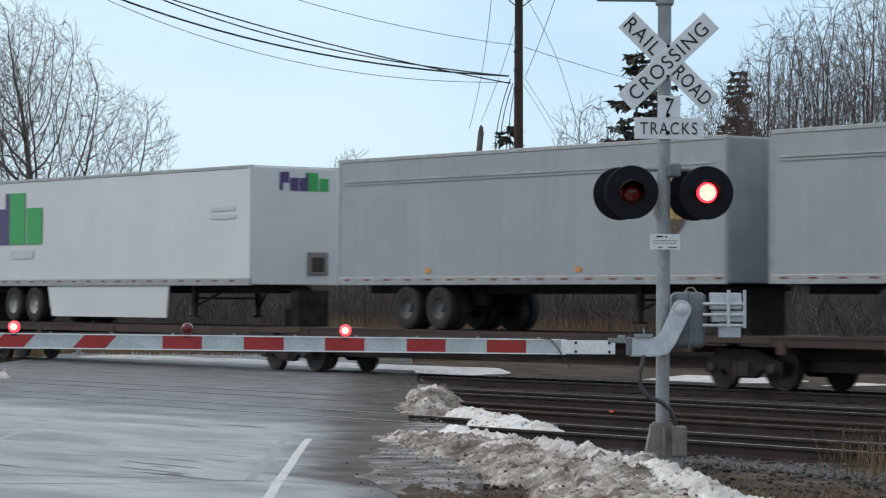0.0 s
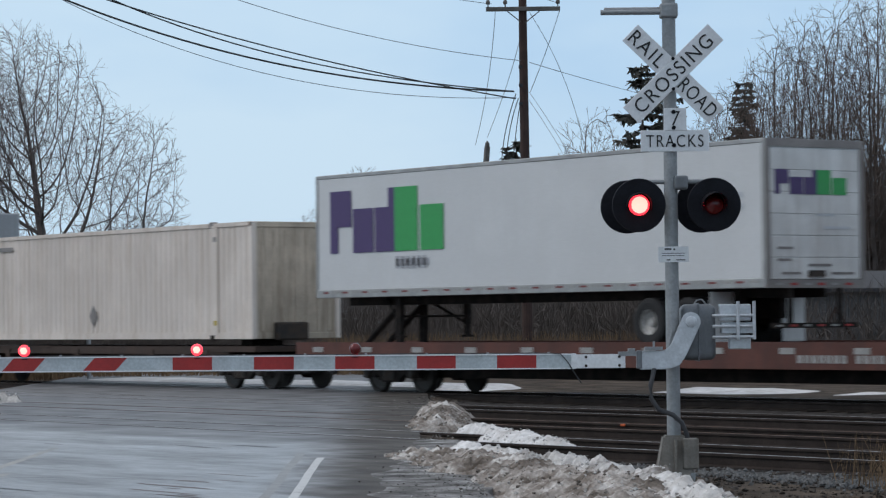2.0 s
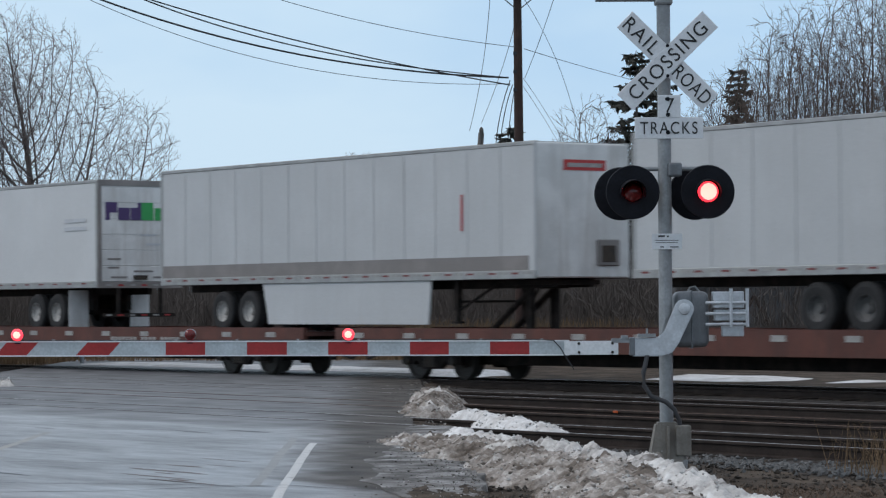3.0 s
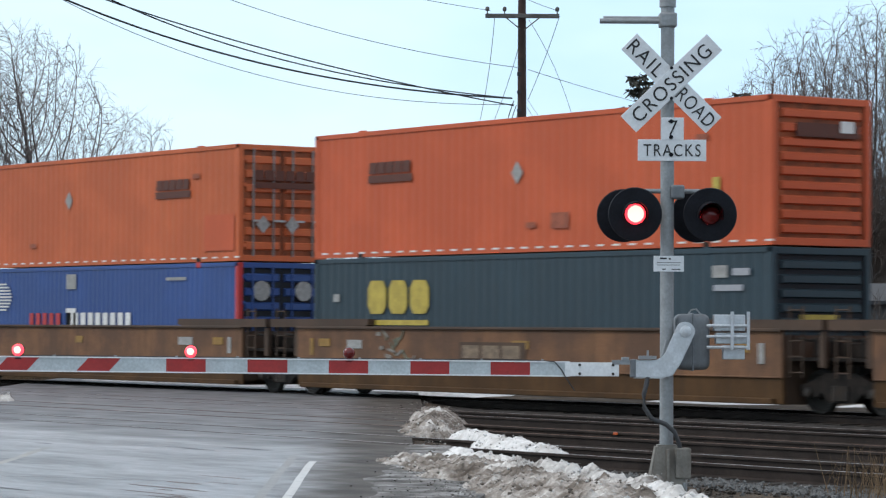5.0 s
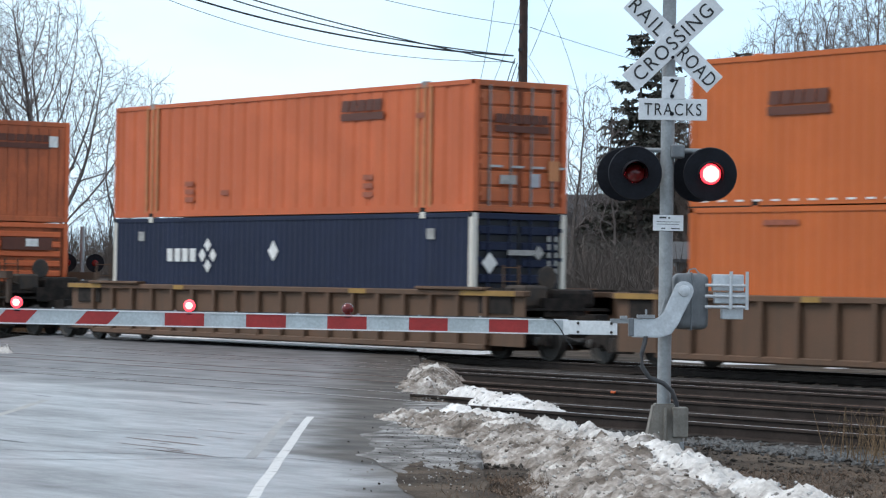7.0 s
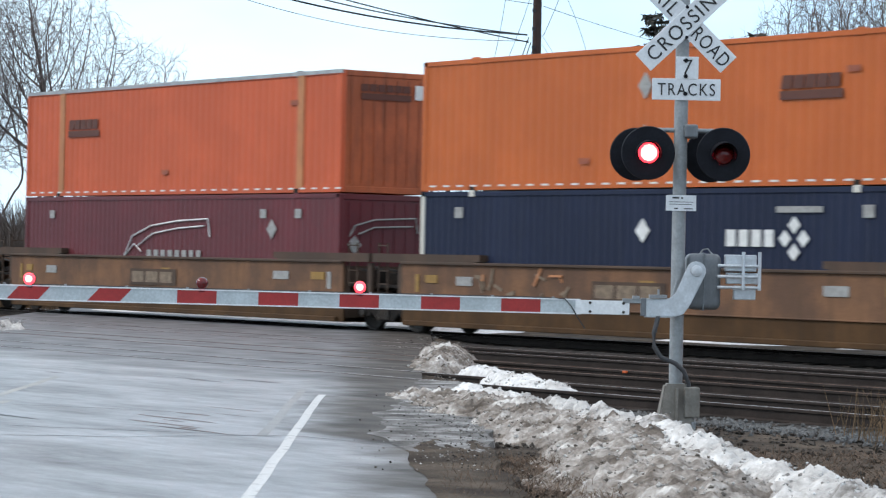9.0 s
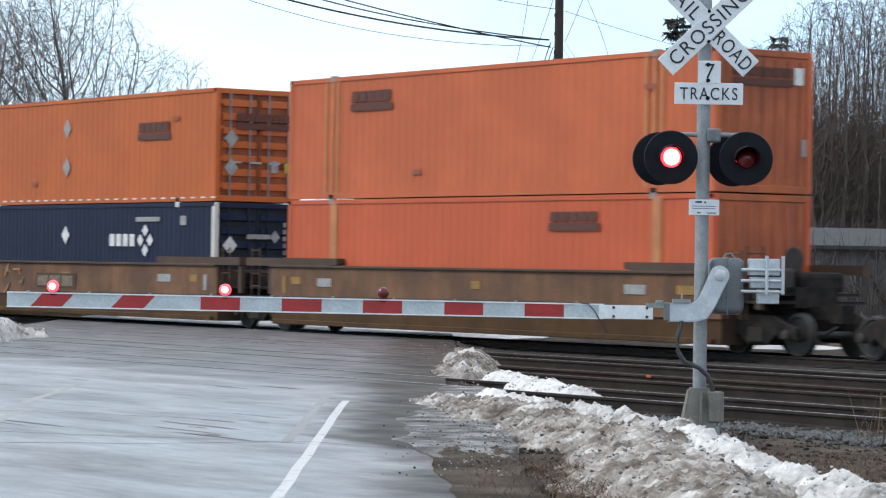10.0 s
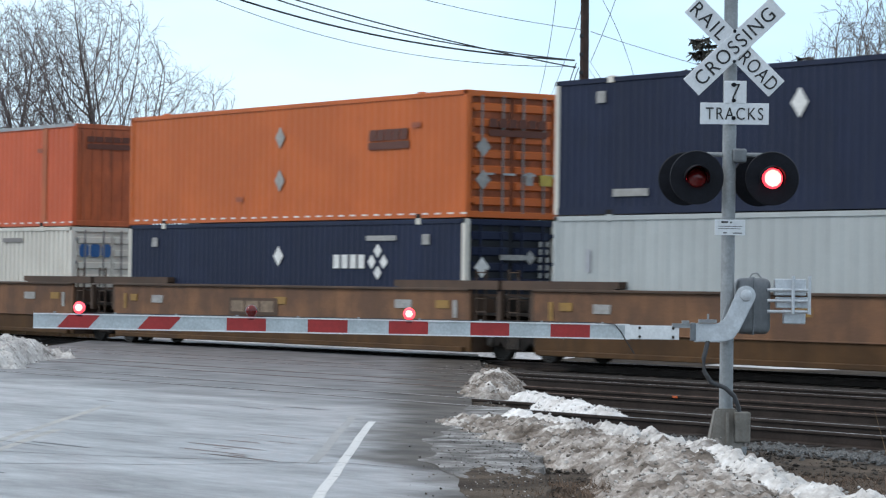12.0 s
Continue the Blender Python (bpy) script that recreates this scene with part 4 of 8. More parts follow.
# ---------------------------------------------------------------- crossing signal and gate
MAST = pose(-22.70, 18.975, 0.0, 0, 0, 55.3)     # its x along the gate arm, its y away from the driver


def lamp_head(parent, x, z, front):
    s = -1 if front else 1
    y = s * 0.20
    head = part("lamp_head", bmesh.new(), M["black"], parent)
    bm = bmesh.new()
    lathe(bm, [(0.0, y + s * 0.02), (0.268, y + s * 0.02), (0.275, y), (0.265, y - s * 0.012), (0.12, y - s * 0.02), (0.11, y - s * 0.13), (0.03, y - s * 0.15)], "y", 40)
    bm.to_mesh(head.data)
    bm.free()
    head.location = (x, 0, z)
    bm = bmesh.new()
    n = 22
    rows = []
    for i in range(n + 1):
        a = math.pi * (-0.12 + 1.24 * i / n)
        c, t = math.cos(a), math.sin(a)
        reach = 0.06 + 0.24 * max(0.0, t) ** 0.7
        rows.append([bm.verts.new((0.122 * c, y + s * 0.02, 0.122 * t)), bm.verts.new((0.126 * c, y + s * (0.02 + reach), 0.126 * t - 0.02)),
                     bm.verts.new((0.132 * c, y + s * (0.02 + reach), 0.132 * t - 0.02)), bm.verts.new((0.132 * c, y + s * 0.02, 0.132 * t))])
    for A, B in zip(rows, rows[1:]):
        for k in range(4):
            bm.faces.new((A[k], B[k], B[(k + 1) % 4], A[(k + 1) % 4]))
    bmesh.ops.recalc_face_normals(bm, faces=bm.faces[:])
    part("visor", bm, M["black"], head, smooth=True)
    return head, y


def beacon(parent, at, r, core=0.80, name="added_lamp_drum"):
    """An added lamp drum: one side lit, the other dark glass; turning about its upright axis imitates flashing."""
    bm = bmesh.new()
    bmesh.ops.create_uvsphere(bm, u_segments=56, v_segments=36, radius=r)
    for f in bm.faces:
        c = f.calc_center_median() / r
        f.material_index = 0 if c.y > -0.05 else (2 if math.hypot(c.x, c.z) < core else 1)
    ob = part(name, bm, (M["lens_dark"], M["lens_lit"], M["lens_core"]), parent, "red warning lamp", True)
    ob.location = at
    return ob


LAMPS = {}


def make_signal():
    base = thing("crossing_signal", MAST, "galvanised railway crossing mast with white crossbuck and red flashing lamps", "crossing signal")
    bm = bmesh.new()
    tube(bm, (0, 0, 0.35), (0, 0, 5.45), 0.070, n=24)
    tube(bm, (0, 0, 4.92), (0, 0, 5.2), 0.085, n=24)
    part("mast_pole", bm, M["galv"], base, "weathered galvanised steel pole")
    bm = bmesh.new()
    lathe(bm, [(0.0, 5.45), (0.075, 5.45), (0.075, 5.48), (0.03, 5.52), (0.0, 5.525)], "z", 20)
    part("pole_cap", bm, M["galv"], base)
    # cast pedestal, four tapered sides with ribs
    bm = bmesh.new()
    lo, hi = 0.215, 0.115
    v = [bm.verts.new(p) for p in ((-lo, -lo, -0.1), (lo, -lo, -0.1), (lo, lo, -0.1), (-lo, lo, -0.1), (-hi, -hi, 0.44), (hi, -hi, 0.44), (hi, hi, 0.44), (-hi, hi, 0.44))]
    for q in ((0, 3, 2, 1), (4, 5, 6, 7), (0, 1, 5, 4), (1, 2, 6, 5), (2, 3, 7, 6), (3, 0, 4, 7)):
        bm.faces.new([v[i] for i in q])
    bmesh.ops.bevel(bm, geom=bm.edges[:], offset=0.02, segments=2, affect="EDGES")
    box(bm, -0.012, 0.012, -0.225, 0.0, -0.1, 0.40)
    part("pedestal", bm, M["pedestal"], base, "stained cast pedestal")
    part("junction_box", bevelled(0.075, 0.235, -0.20, 0.0, 0.10, 0.41, 0.015), M["pedestal"], base, "grey-brown cable junction box")
    for x, y in ((-0.17, -0.17), (0.17, -0.17), (0.17, 0.17), (-0.17, 0.17)):
        bm = bmesh.new()
        lathe(bm, [(0.0, -0.09), (0.03, -0.09), (0.03, 0.0), (0.0, 0.0)], "z", 6, (x, y, 0.06))
        part("anchor_nut", bm, M["galv"], base)
    # bracket tubes to the left, near the top
    for k, (x0, z) in enumerate(((-0.70, 4.77), (-0.66, 4.80))):
        bm = bmesh.new()
        tube(bm, (x0, -0.04 + 0.05 * k, z), (0.0, -0.04 + 0.05 * k, z), 0.027, n=12)
        part("bracket_tube", bm, M["galv"], base)
    part("clamp", bevelled(-0.09, 0.09, -0.09, 0.09, 4.71, 4.86, 0.02), M["galv"], base)
    # crossbuck
    cz = 4.13
    for angle, words, y in ((-44.5, "", -0.10), (44.0, "", -0.115)):
        blade = part("crossbuck_blade", bevelled(-0.61, 0.61, -0.004, 0.004, -0.115, 0.115, 0.0035, 1), M["sign_white"], base, "white reflective crossbuck blade")
        blade.matrix_local = pose(0.03, y, cz) @ Matrix.Rotation(-radians(angle), 4, "Y")
        flat = pose(0, -0.0055, 0, 90, 0, 0)
        if angle < 0:
            lettering("RAIL", 0.185, M["sign_black"], blade, flat @ pose(-0.365, 0.0, 0), spacing=1.18, bold=0.0, width=0.43, height=0.145)
            lettering("ROAD", 0.185, M["sign_black"], blade, flat @ pose(0.352, 0.0, 0), spacing=1.12, bold=0.0, width=0.46, height=0.145)
        else:
            lettering("CROSSING", 0.185, M["sign_black"], blade, flat, spacing=1.16, bold=0.0, width=1.04, height=0.145)
        for bx in (-0.10, 0.10) if angle > 0 else ():
            bm = bmesh.new()
            lathe(bm, [(0.0, -0.012), (0.016, -0.012), (0.018, -0.004), (0.018, 0.0), (0.0, 0.0)], "y", 8, (0, -0.003, 0))
            bolt = part("bolt", bm, M["black"], blade)
            bolt.matrix_local = Matrix.Rotation(radians(angle), 4, "Y") @ pose(0, 0, bx * 1.55)
    plate = part("number_plate", bevelled(-0.115, 0.115, -0.004, 0.004, -0.115, 0.115, 0.0035, 1), M["sign_white"], base, "white plate reading 7")
    plate.location = (0.045, -0.095, 3.665)
    lettering("7", 0.225, M["sign_black"], plate, pose(0, -0.0055, 0, 90, 0, 0), bold=-0.002)
    plate = part("tracks_plate", bevelled(-0.35, 0.35, -0.004, 0.004, -0.11, 0.11, 0.0035, 1), M["sign_white"], base, "white plate reading TRACKS")
    plate.location = (0.04, -0.09, 3.445)
    lettering("TRACKS", 0.170, M["sign_black"], plate, pose(0, -0.0055, 0, 90, 0, 0), spacing=1.20, bold=0.0, width=0.585, height=0.125)
    for z in (3.74, 3.58, 3.40):
        bm = bmesh.new()
        lathe(bm, [(0.0, -0.116), (0.020, -0.116), (0.023, -0.10), (0.0, -0.10)], "y", 8, (0.03, 0, z))
        part("bolt", bm, M["black"], base)
    # small notice plate
    plate = part("notice_plate", bevelled(-0.155, 0.155, -0.003, 0.003, -0.08, 0.08, 0.002, 1), M["sign_white"], base, "small white notice plate")
    plate.location = (0.01, -0.09, 2.285)
    bars = boxes((-0.09, -0.02, -0.0045, -0.003, 0.045, 0.063), (0.0, 0.02, -0.0045, -0.003, 0.042, 0.060), (-0.12, 0.12, -0.0045, -0.003, 0.008, 0.014),
                 (-0.12, 0.11, -0.0045, -0.003, -0.016, -0.010), (-0.07, -0.03, -0.0045, -0.003, -0.062, -0.05), (0.03, 0.12, -0.0045, -0.003, -0.062, -0.052))
    part("printed_bar", bars, M["black_mark"], plate)
    # lamp cross tube and heads
    bm = bmesh.new()
    tube(bm, (-0.40, 0.0, 3.03), (0.52, 0.0, 3.03), 0.024, n=12)
    part("lamp_tube", bm, M["galv"], base)
    part("tube_clamp", bevelled(0.03, 0.17, -0.11, 0.09, 2.95, 3.09, 0.02), M["case_grey"], base)
    for key, x in (("left", -0.345), ("right", 0.42)):
        for front in (True, False):
            xx = x if front else x - 0.09
            head, y = lamp_head(base, xx, 2.785, front)
            if front:
                lens = beacon(head, (0, y - 0.028, 0), 0.105)
                LAMPS[key] = lens
            bm = bmesh.new()
            tube(bm, (0, 0.0 if not front else -0.05, 0.0), (0, 0, 0.25), 0.02, n=8)
            part("hanger", bm, M["galv"], head)
    # flexible conduit from the gate machine to the pedestal
    bm = bmesh.new()
    path_tube(bm, [(-0.20, -0.14, 1.16), (-0.22, -0.17, 1.06), (-0.25, -0.2, 0.95), (-0.245, -0.2, 0.82), (-0.17, -0.19, 0.71), (-0.02, -0.17, 0.65), (0.07, -0.15, 0.57), (0.12, -0.12, 0.45), (0.13, -0.1, 0.36)], 0.024, 10)
    part("flexible_conduit", bm, M["cable_grey"], base, "dark bent cable conduit", True)


make_signal()


def make_gate():
    base = thing("crossing_gate", MAST, "lowered red and white striped crossing gate with a grey machine case", "crossing gate")
    px, pz = 0.175, 1.595
    bm = bevelled(0.09, 0.445, -0.02, 0.33, 1.20, 1.775, 0.07, 4)
    part("machine_case", bm, M["case_grey"], base, "grey rounded gate machine case", True)
    part("case_band", bevelled(0.26, 0.275, -0.03, 0.335, 1.19, 1.785, 0.005, 1), M["case_grey"], base)
    bm = bmesh.new()
    path_tube(bm, [(0.23, 0.1, 1.77), (0.26, 0.1, 1.815), (0.31, 0.1, 1.825), (0.36, 0.1, 1.77)], 0.009, 6)
    part("lifting_ring", bm, M["galv"], base)
    # cranked casting from the pivot to the arm
    bm = bmesh.new()
    outer = [(px + 0.10 * math.cos(a), pz + 0.10 * math.sin(a)) for a in [radians(d) for d in range(-35, 155, 15)]]
    outline = outer + [(-0.03, 1.365), (-0.10, 1.305), (-0.36, 1.305), (-0.36, 1.115), (-0.07, 1.115), (0.05, 1.15), (0.12, 1.25)]
    prism(bm, outline, -0.175, -0.105)
    bmesh.ops.bevel(bm, geom=[e for e in bm.edges if e.calc_length() > 0.01], offset=0.012, segments=2, affect="EDGES", clamp_overlap=True)
    part("gate_crank", bm, M["galv_light"], base, "bright cast gate crank")
    bm = bmesh.new()
    lathe(bm, [(0.0, -0.205), (0.022, -0.205), (0.055, -0.197), (0.06, -0.17), (0.0, -0.17)], "y", 20, (px, 0, pz))
    part("pivot_boss", bm, M["galv_light"], base)
    part("arm_adapter", bevelled(-0.385, -0.33, -0.19, -0.09, 1.125, 1.31, 0.01), M["case_grey"], base)
    part("adapter_bracket", boxes((-0.57, -0.36, -0.17, -0.11, 1.255, 1.30), (-0.47, -0.40, -0.19, -0.09, 1.30, 1.33), (-0.30, -0.12, -0.2, -0.1, 1.31, 1.345), (-0.22, -0.2, -0.2, -0.18, 1.33, 1.40)), M["galv"], base)
    bm = bmesh.new()
    tube(bm, (-0.07, -0.14, 1.32), (-0.01, -0.10, 1.52), 0.008, n=6)
    part("stay_rod", bm, M["galv"], base)
    # the arm: a shallow box section with separate sheeting panels
    tip, root = -7.07, -0.50
    y0 = -0.155
    h = 0.066
    zc = 1.205
    slope = 0.000

    def zz(x):
        return zc + slope * (x - root)
    arm = part("arm", boxes((tip, root - 0.55, y0, y0 + 0.045, zc - h, zc + h)), M["arm_grey"], base, "worn white gate arm")
    part("arm_root", boxes((root - 0.55, root, y0 - 0.01, y0 + 0.06, zc - h - 0.004, zc + h + 0.004)), M["arm_white"], base, "white arm root sleeve")
    part("arm_flange", boxes((tip, root - 0.5, y0 - 0.012, y0 + 0.05, zc + h, zc + h + 0.012), (tip, root - 0.5, y0 - 0.012, y0 + 0.05, zc - h - 0.012, zc - h)), M["arm_white"], base)
    stripes = [(-6.83, -6.39, 0.12), (-6.01, -5.56, 0.12), (-5.10, -4.70, 0), (-4.275, -3.87, 0), (-3.45, -3.05, 0), (-2.62, -2.225, 0), (-1.805, -1.405, 0)]
    for a, b, lean in stripes:
        bm = bmesh.new()
        prism(bm, [(a, zc - h), (b - lean, zc - h), (b, zc + h), (a + lean, zc + h)], y0 - 0.003, y0 + 0.002)
        part("red_stripe", bm, M["arm_red"], base, "red reflective stripe")
    bolts = None
    for bx, bz in ((root - 0.06, 0.045), (root - 0.06, -0.045), (root - 0.40, 0.045), (root - 0.40, -0.045)):
        if bolts is None:
            bm = bmesh.new()
            lathe(bm, [(0.0, -0.02), (0.014, -0.02), (0.016, 0.0), (0.0, 0.0)], "y", 6, (0, y0 - 0.01, 0))
            bolts = part("arm_bolt", bm, M["steel_black"], base)
            bolts.location = (bx, 0, zc + bz)
        else:
            share("arm_bolt", bolts, base, pose(bx, 0, zc + bz))
    # clips and lamp cable along the top edge
    x = tip + 0.2
    while x < root - 0.6:
        clip = boxes((x, x + 0.025, y0 - 0.005, y0 + 0.03, zc + h + 0.012, zc + h + 0.03))
        part("cable_clip", clip, M["galv"], base)
        x += 0.62
    bm = bmesh.new()
    path_tube(bm, [(tip + 0.4, y0 + 0.02, zc + h + 0.02), (-4.0, y0 + 0.02, zc + h + 0.018), (-1.4, y0 + 0.02, zc + h + 0.02), (-1.16, y0 - 0.02, zc + h + 0.01), (-1.09, y0 - 0.02, zc), (-1.04, y0 - 0.02, zc - h - 0.02), (-0.95, y0, zc - 0.22)], 0.006, 6)
    part("lamp_cable", bm, M["cable"], base)
    for key, lx in (("tip", -6.60), ("middle", -4.85), ("root", -3.245)):
        body = bmesh.new()
        lathe(body, [(0.0, 0.075), (0.045, 0.075), (0.06, 0.05), (0.06, -0.03), (0.0, -0.03)], "y", 18)
        box(body, -0.03, 0.03, -0.01, 0.06, -0.09, -0.05)
        lamp = part("arm_lamp", body, M["lens_dark"] if key != "tip" else M["black"], base, "small red gate arm lamp")
        lamp.location = (lx, y0 - 0.0, zc + h + 0.075)
        LAMPS[key] = beacon(lamp, (0, -0.034, 0), 0.060, 0.60)
    # the arm hangs a little nose-up
    tilt = pose(root, 0, zc) @ Matrix.Rotation(0.0046, 4, "Y") @ pose(-root, 0, -zc)
    for ob in base.children:
        if ob.name.split(".")[0] in ("arm", "arm_flange", "red_stripe", "cable_clip", "lamp_cable", "arm_lamp"):
            ob.matrix_basis = tilt @ ob.matrix_basis
    # counterweight plates and their frame
    for k, (a, b, c, d) in enumerate(((0.48, 0.80, 1.60, 1.77), (0.50, 0.82, 1.47, 1.585), (0.58, 0.80, 1.31, 1.455))):
        part("counterweight", bevelled(a, b, -0.05 + 0.02 * k, 0.10 + 0.02 * k, c, d, 0.008, 1), M["galv_light"], base, "grey counterweight plate")
    bm = bmesh.new()
    for z in (1.655, 1.545, 1.435):
        tube(bm, (0.40, -0.09, z), (0.83, -0.09, z), 0.016, n=8)
    for x in (0.66, 0.825):
        tube(bm, (x, -0.10, 1.41), (x, -0.10, 1.80), 0.018, n=8)
    part("counterweight_frame", bm, M["galv_light"], base)


make_gate()

# ---------------------------------------------------------------- the train
SPEED = 26.4                      # metres a second, towards -x
MOVING = []                       # (thing, its place along the train)
BOX_L, BOX_W, BOX_H = 16.15, 2.59, 2.90
NEAR = -BOX_W / 2
UPPER_Z, LOWER_Z = 3.235, 0.305


def rolling(name, s, label, category, group):
    ob = thing(name, pose(s, TRAIN_Y, 0), label, category, group)
    MOVING.append((ob, s))
    return ob


def corrugated(bm, x0, x1, y, z0, z1, pitch, depth, flat=0.55, slot=0, out=-1):
    """A pressed side sheet: upright trapezoid ribs between two posts."""
    xs, n = [(x0, 0.0)], max(1, int((x1 - x0) / pitch))
    p = (x1 - x0) / n
    for i in range(n):
        a = x0 + i * p
        xs += [(a + p * flat * 0.5, 0.0), (a + p * (flat * 0.5 + 0.12), -depth), (a + p * (1 - flat * 0.5 - 0.12), -depth), (a + p * (1 - flat * 0.5), 0.0)]
    xs.append((x1, 0.0))
    prev = None
    for x, d in xs:
        yy = y + out * d
        row = (bm.verts.new((x, yy, z0)), bm.verts.new((x, yy, z1)))
        if prev:
            f = bm.faces.new((prev[0], row[0], row[1], prev[1]) if out < 0 else (row[0], prev[0], prev[1], row[1]))
            f.material_index = slot
        prev = row


def end_ribs(bm, x, y0, y1, z0, z1, count, depth=0.035, tall=0.5):
    """Horizontal pressings on an end wall."""
    for i in range(count):
        a = z0 + (z1 - z0) * (i + 0.5 - tall / 2) / count
        b = z0 + (z1 - z0) * (i + 0.5 + tall / 2) / count
        v = [bm.verts.new(p) for p in ((x, y0, a), (x, y1, a), (x, y1, b), (x, y0, b), (x + depth, y0 + 0.02, a + 0.03), (x + depth, y1 - 0.02, a + 0.03), (x + depth, y1 - 0.02, b - 0.03), (x + depth, y0 + 0.02, b - 0.03))]
        for q in ((4, 5, 6, 7), (0, 1, 5, 4), (1, 2, 6, 5), (2, 3, 7, 6), (3, 0, 4, 7)):
            bm.faces.new([v[k] for k in q])


def mark(parent, mat, x0, x1, z0, z1, y=NEAR - 0.006, name="marking", t=0.006):
    return part(name, boxes((x0, x1, y - t, y + 0.001, z0, z1)), mat, parent)


def mark_end(parent, mat, y0, y1, z0, z1, x, name="marking", t=0.006):
    return part(name, boxes((x, x + t, y0, y1, z0, z1)), mat, parent)


def diamond(parent, mat, x, z, w, h, y=NEAR - 0.006):
    bm = bmesh.new()
    prism(bm, [(x - w / 2, z), (x, z - h / 2), (x + w / 2, z), (x, z + h / 2)], y - 0.005, y + 0.001)
    return part("placard", bm, mat, parent)


def diamond_end(parent, mat, y, z, w, h, x):
    bm = bmesh.new()
    prism(bm, [(y - w / 2, z), (y, z - h / 2), (y + w / 2, z), (y, z + h / 2)], x, x + 0.006, "x")
    return part("placard", bm, mat, parent)


def word_bars(parent, mat, x0, x1, z0, z1, count, name="logo_bar", gap=0.18, lean=0.0, y=NEAR - 0.006):
    """A brand name stood in for by upright plain blocks."""
    p = (x1 - x0) / count
    for i in range(count):
        bm = bmesh.new()
        a, b = x0 + i * p, x0 + (i + 1) * p - gap * p
        prism(bm, [(a, z0), (b, z0), (b + lean, z1), (a + lean, z1)], y - 0.006, y + 0.001)
        part(name, bm, mat, parent)


# recess paints: soot, plus the shade between ribs put into the colour
M["shade_soot_orange"] = material("shaded_sooty_orange_recess", (0.35, 0.090, 0.030), 0.8, var=0.4, scale=1.5, streak=(0.03, 0.018, 0.012), streak_amount=0.8, bump=0.05)
M["shade_soot_dark"] = material("shaded_sooty_dark_recess", (0.011, 0.015, 0.022), 0.8, var=0.4, scale=1.5, bump=0.05)
RECESS_SHADE = {M[k].name: M["shade_soot_orange"] for k in ("orange", "orange_red", "orange_deep", "orange_worn", "orange_end")}
RECESS_SHADE.update({M[k].name: M["shade_soot_dark"] for k in ("navy", "blue", "teal")})


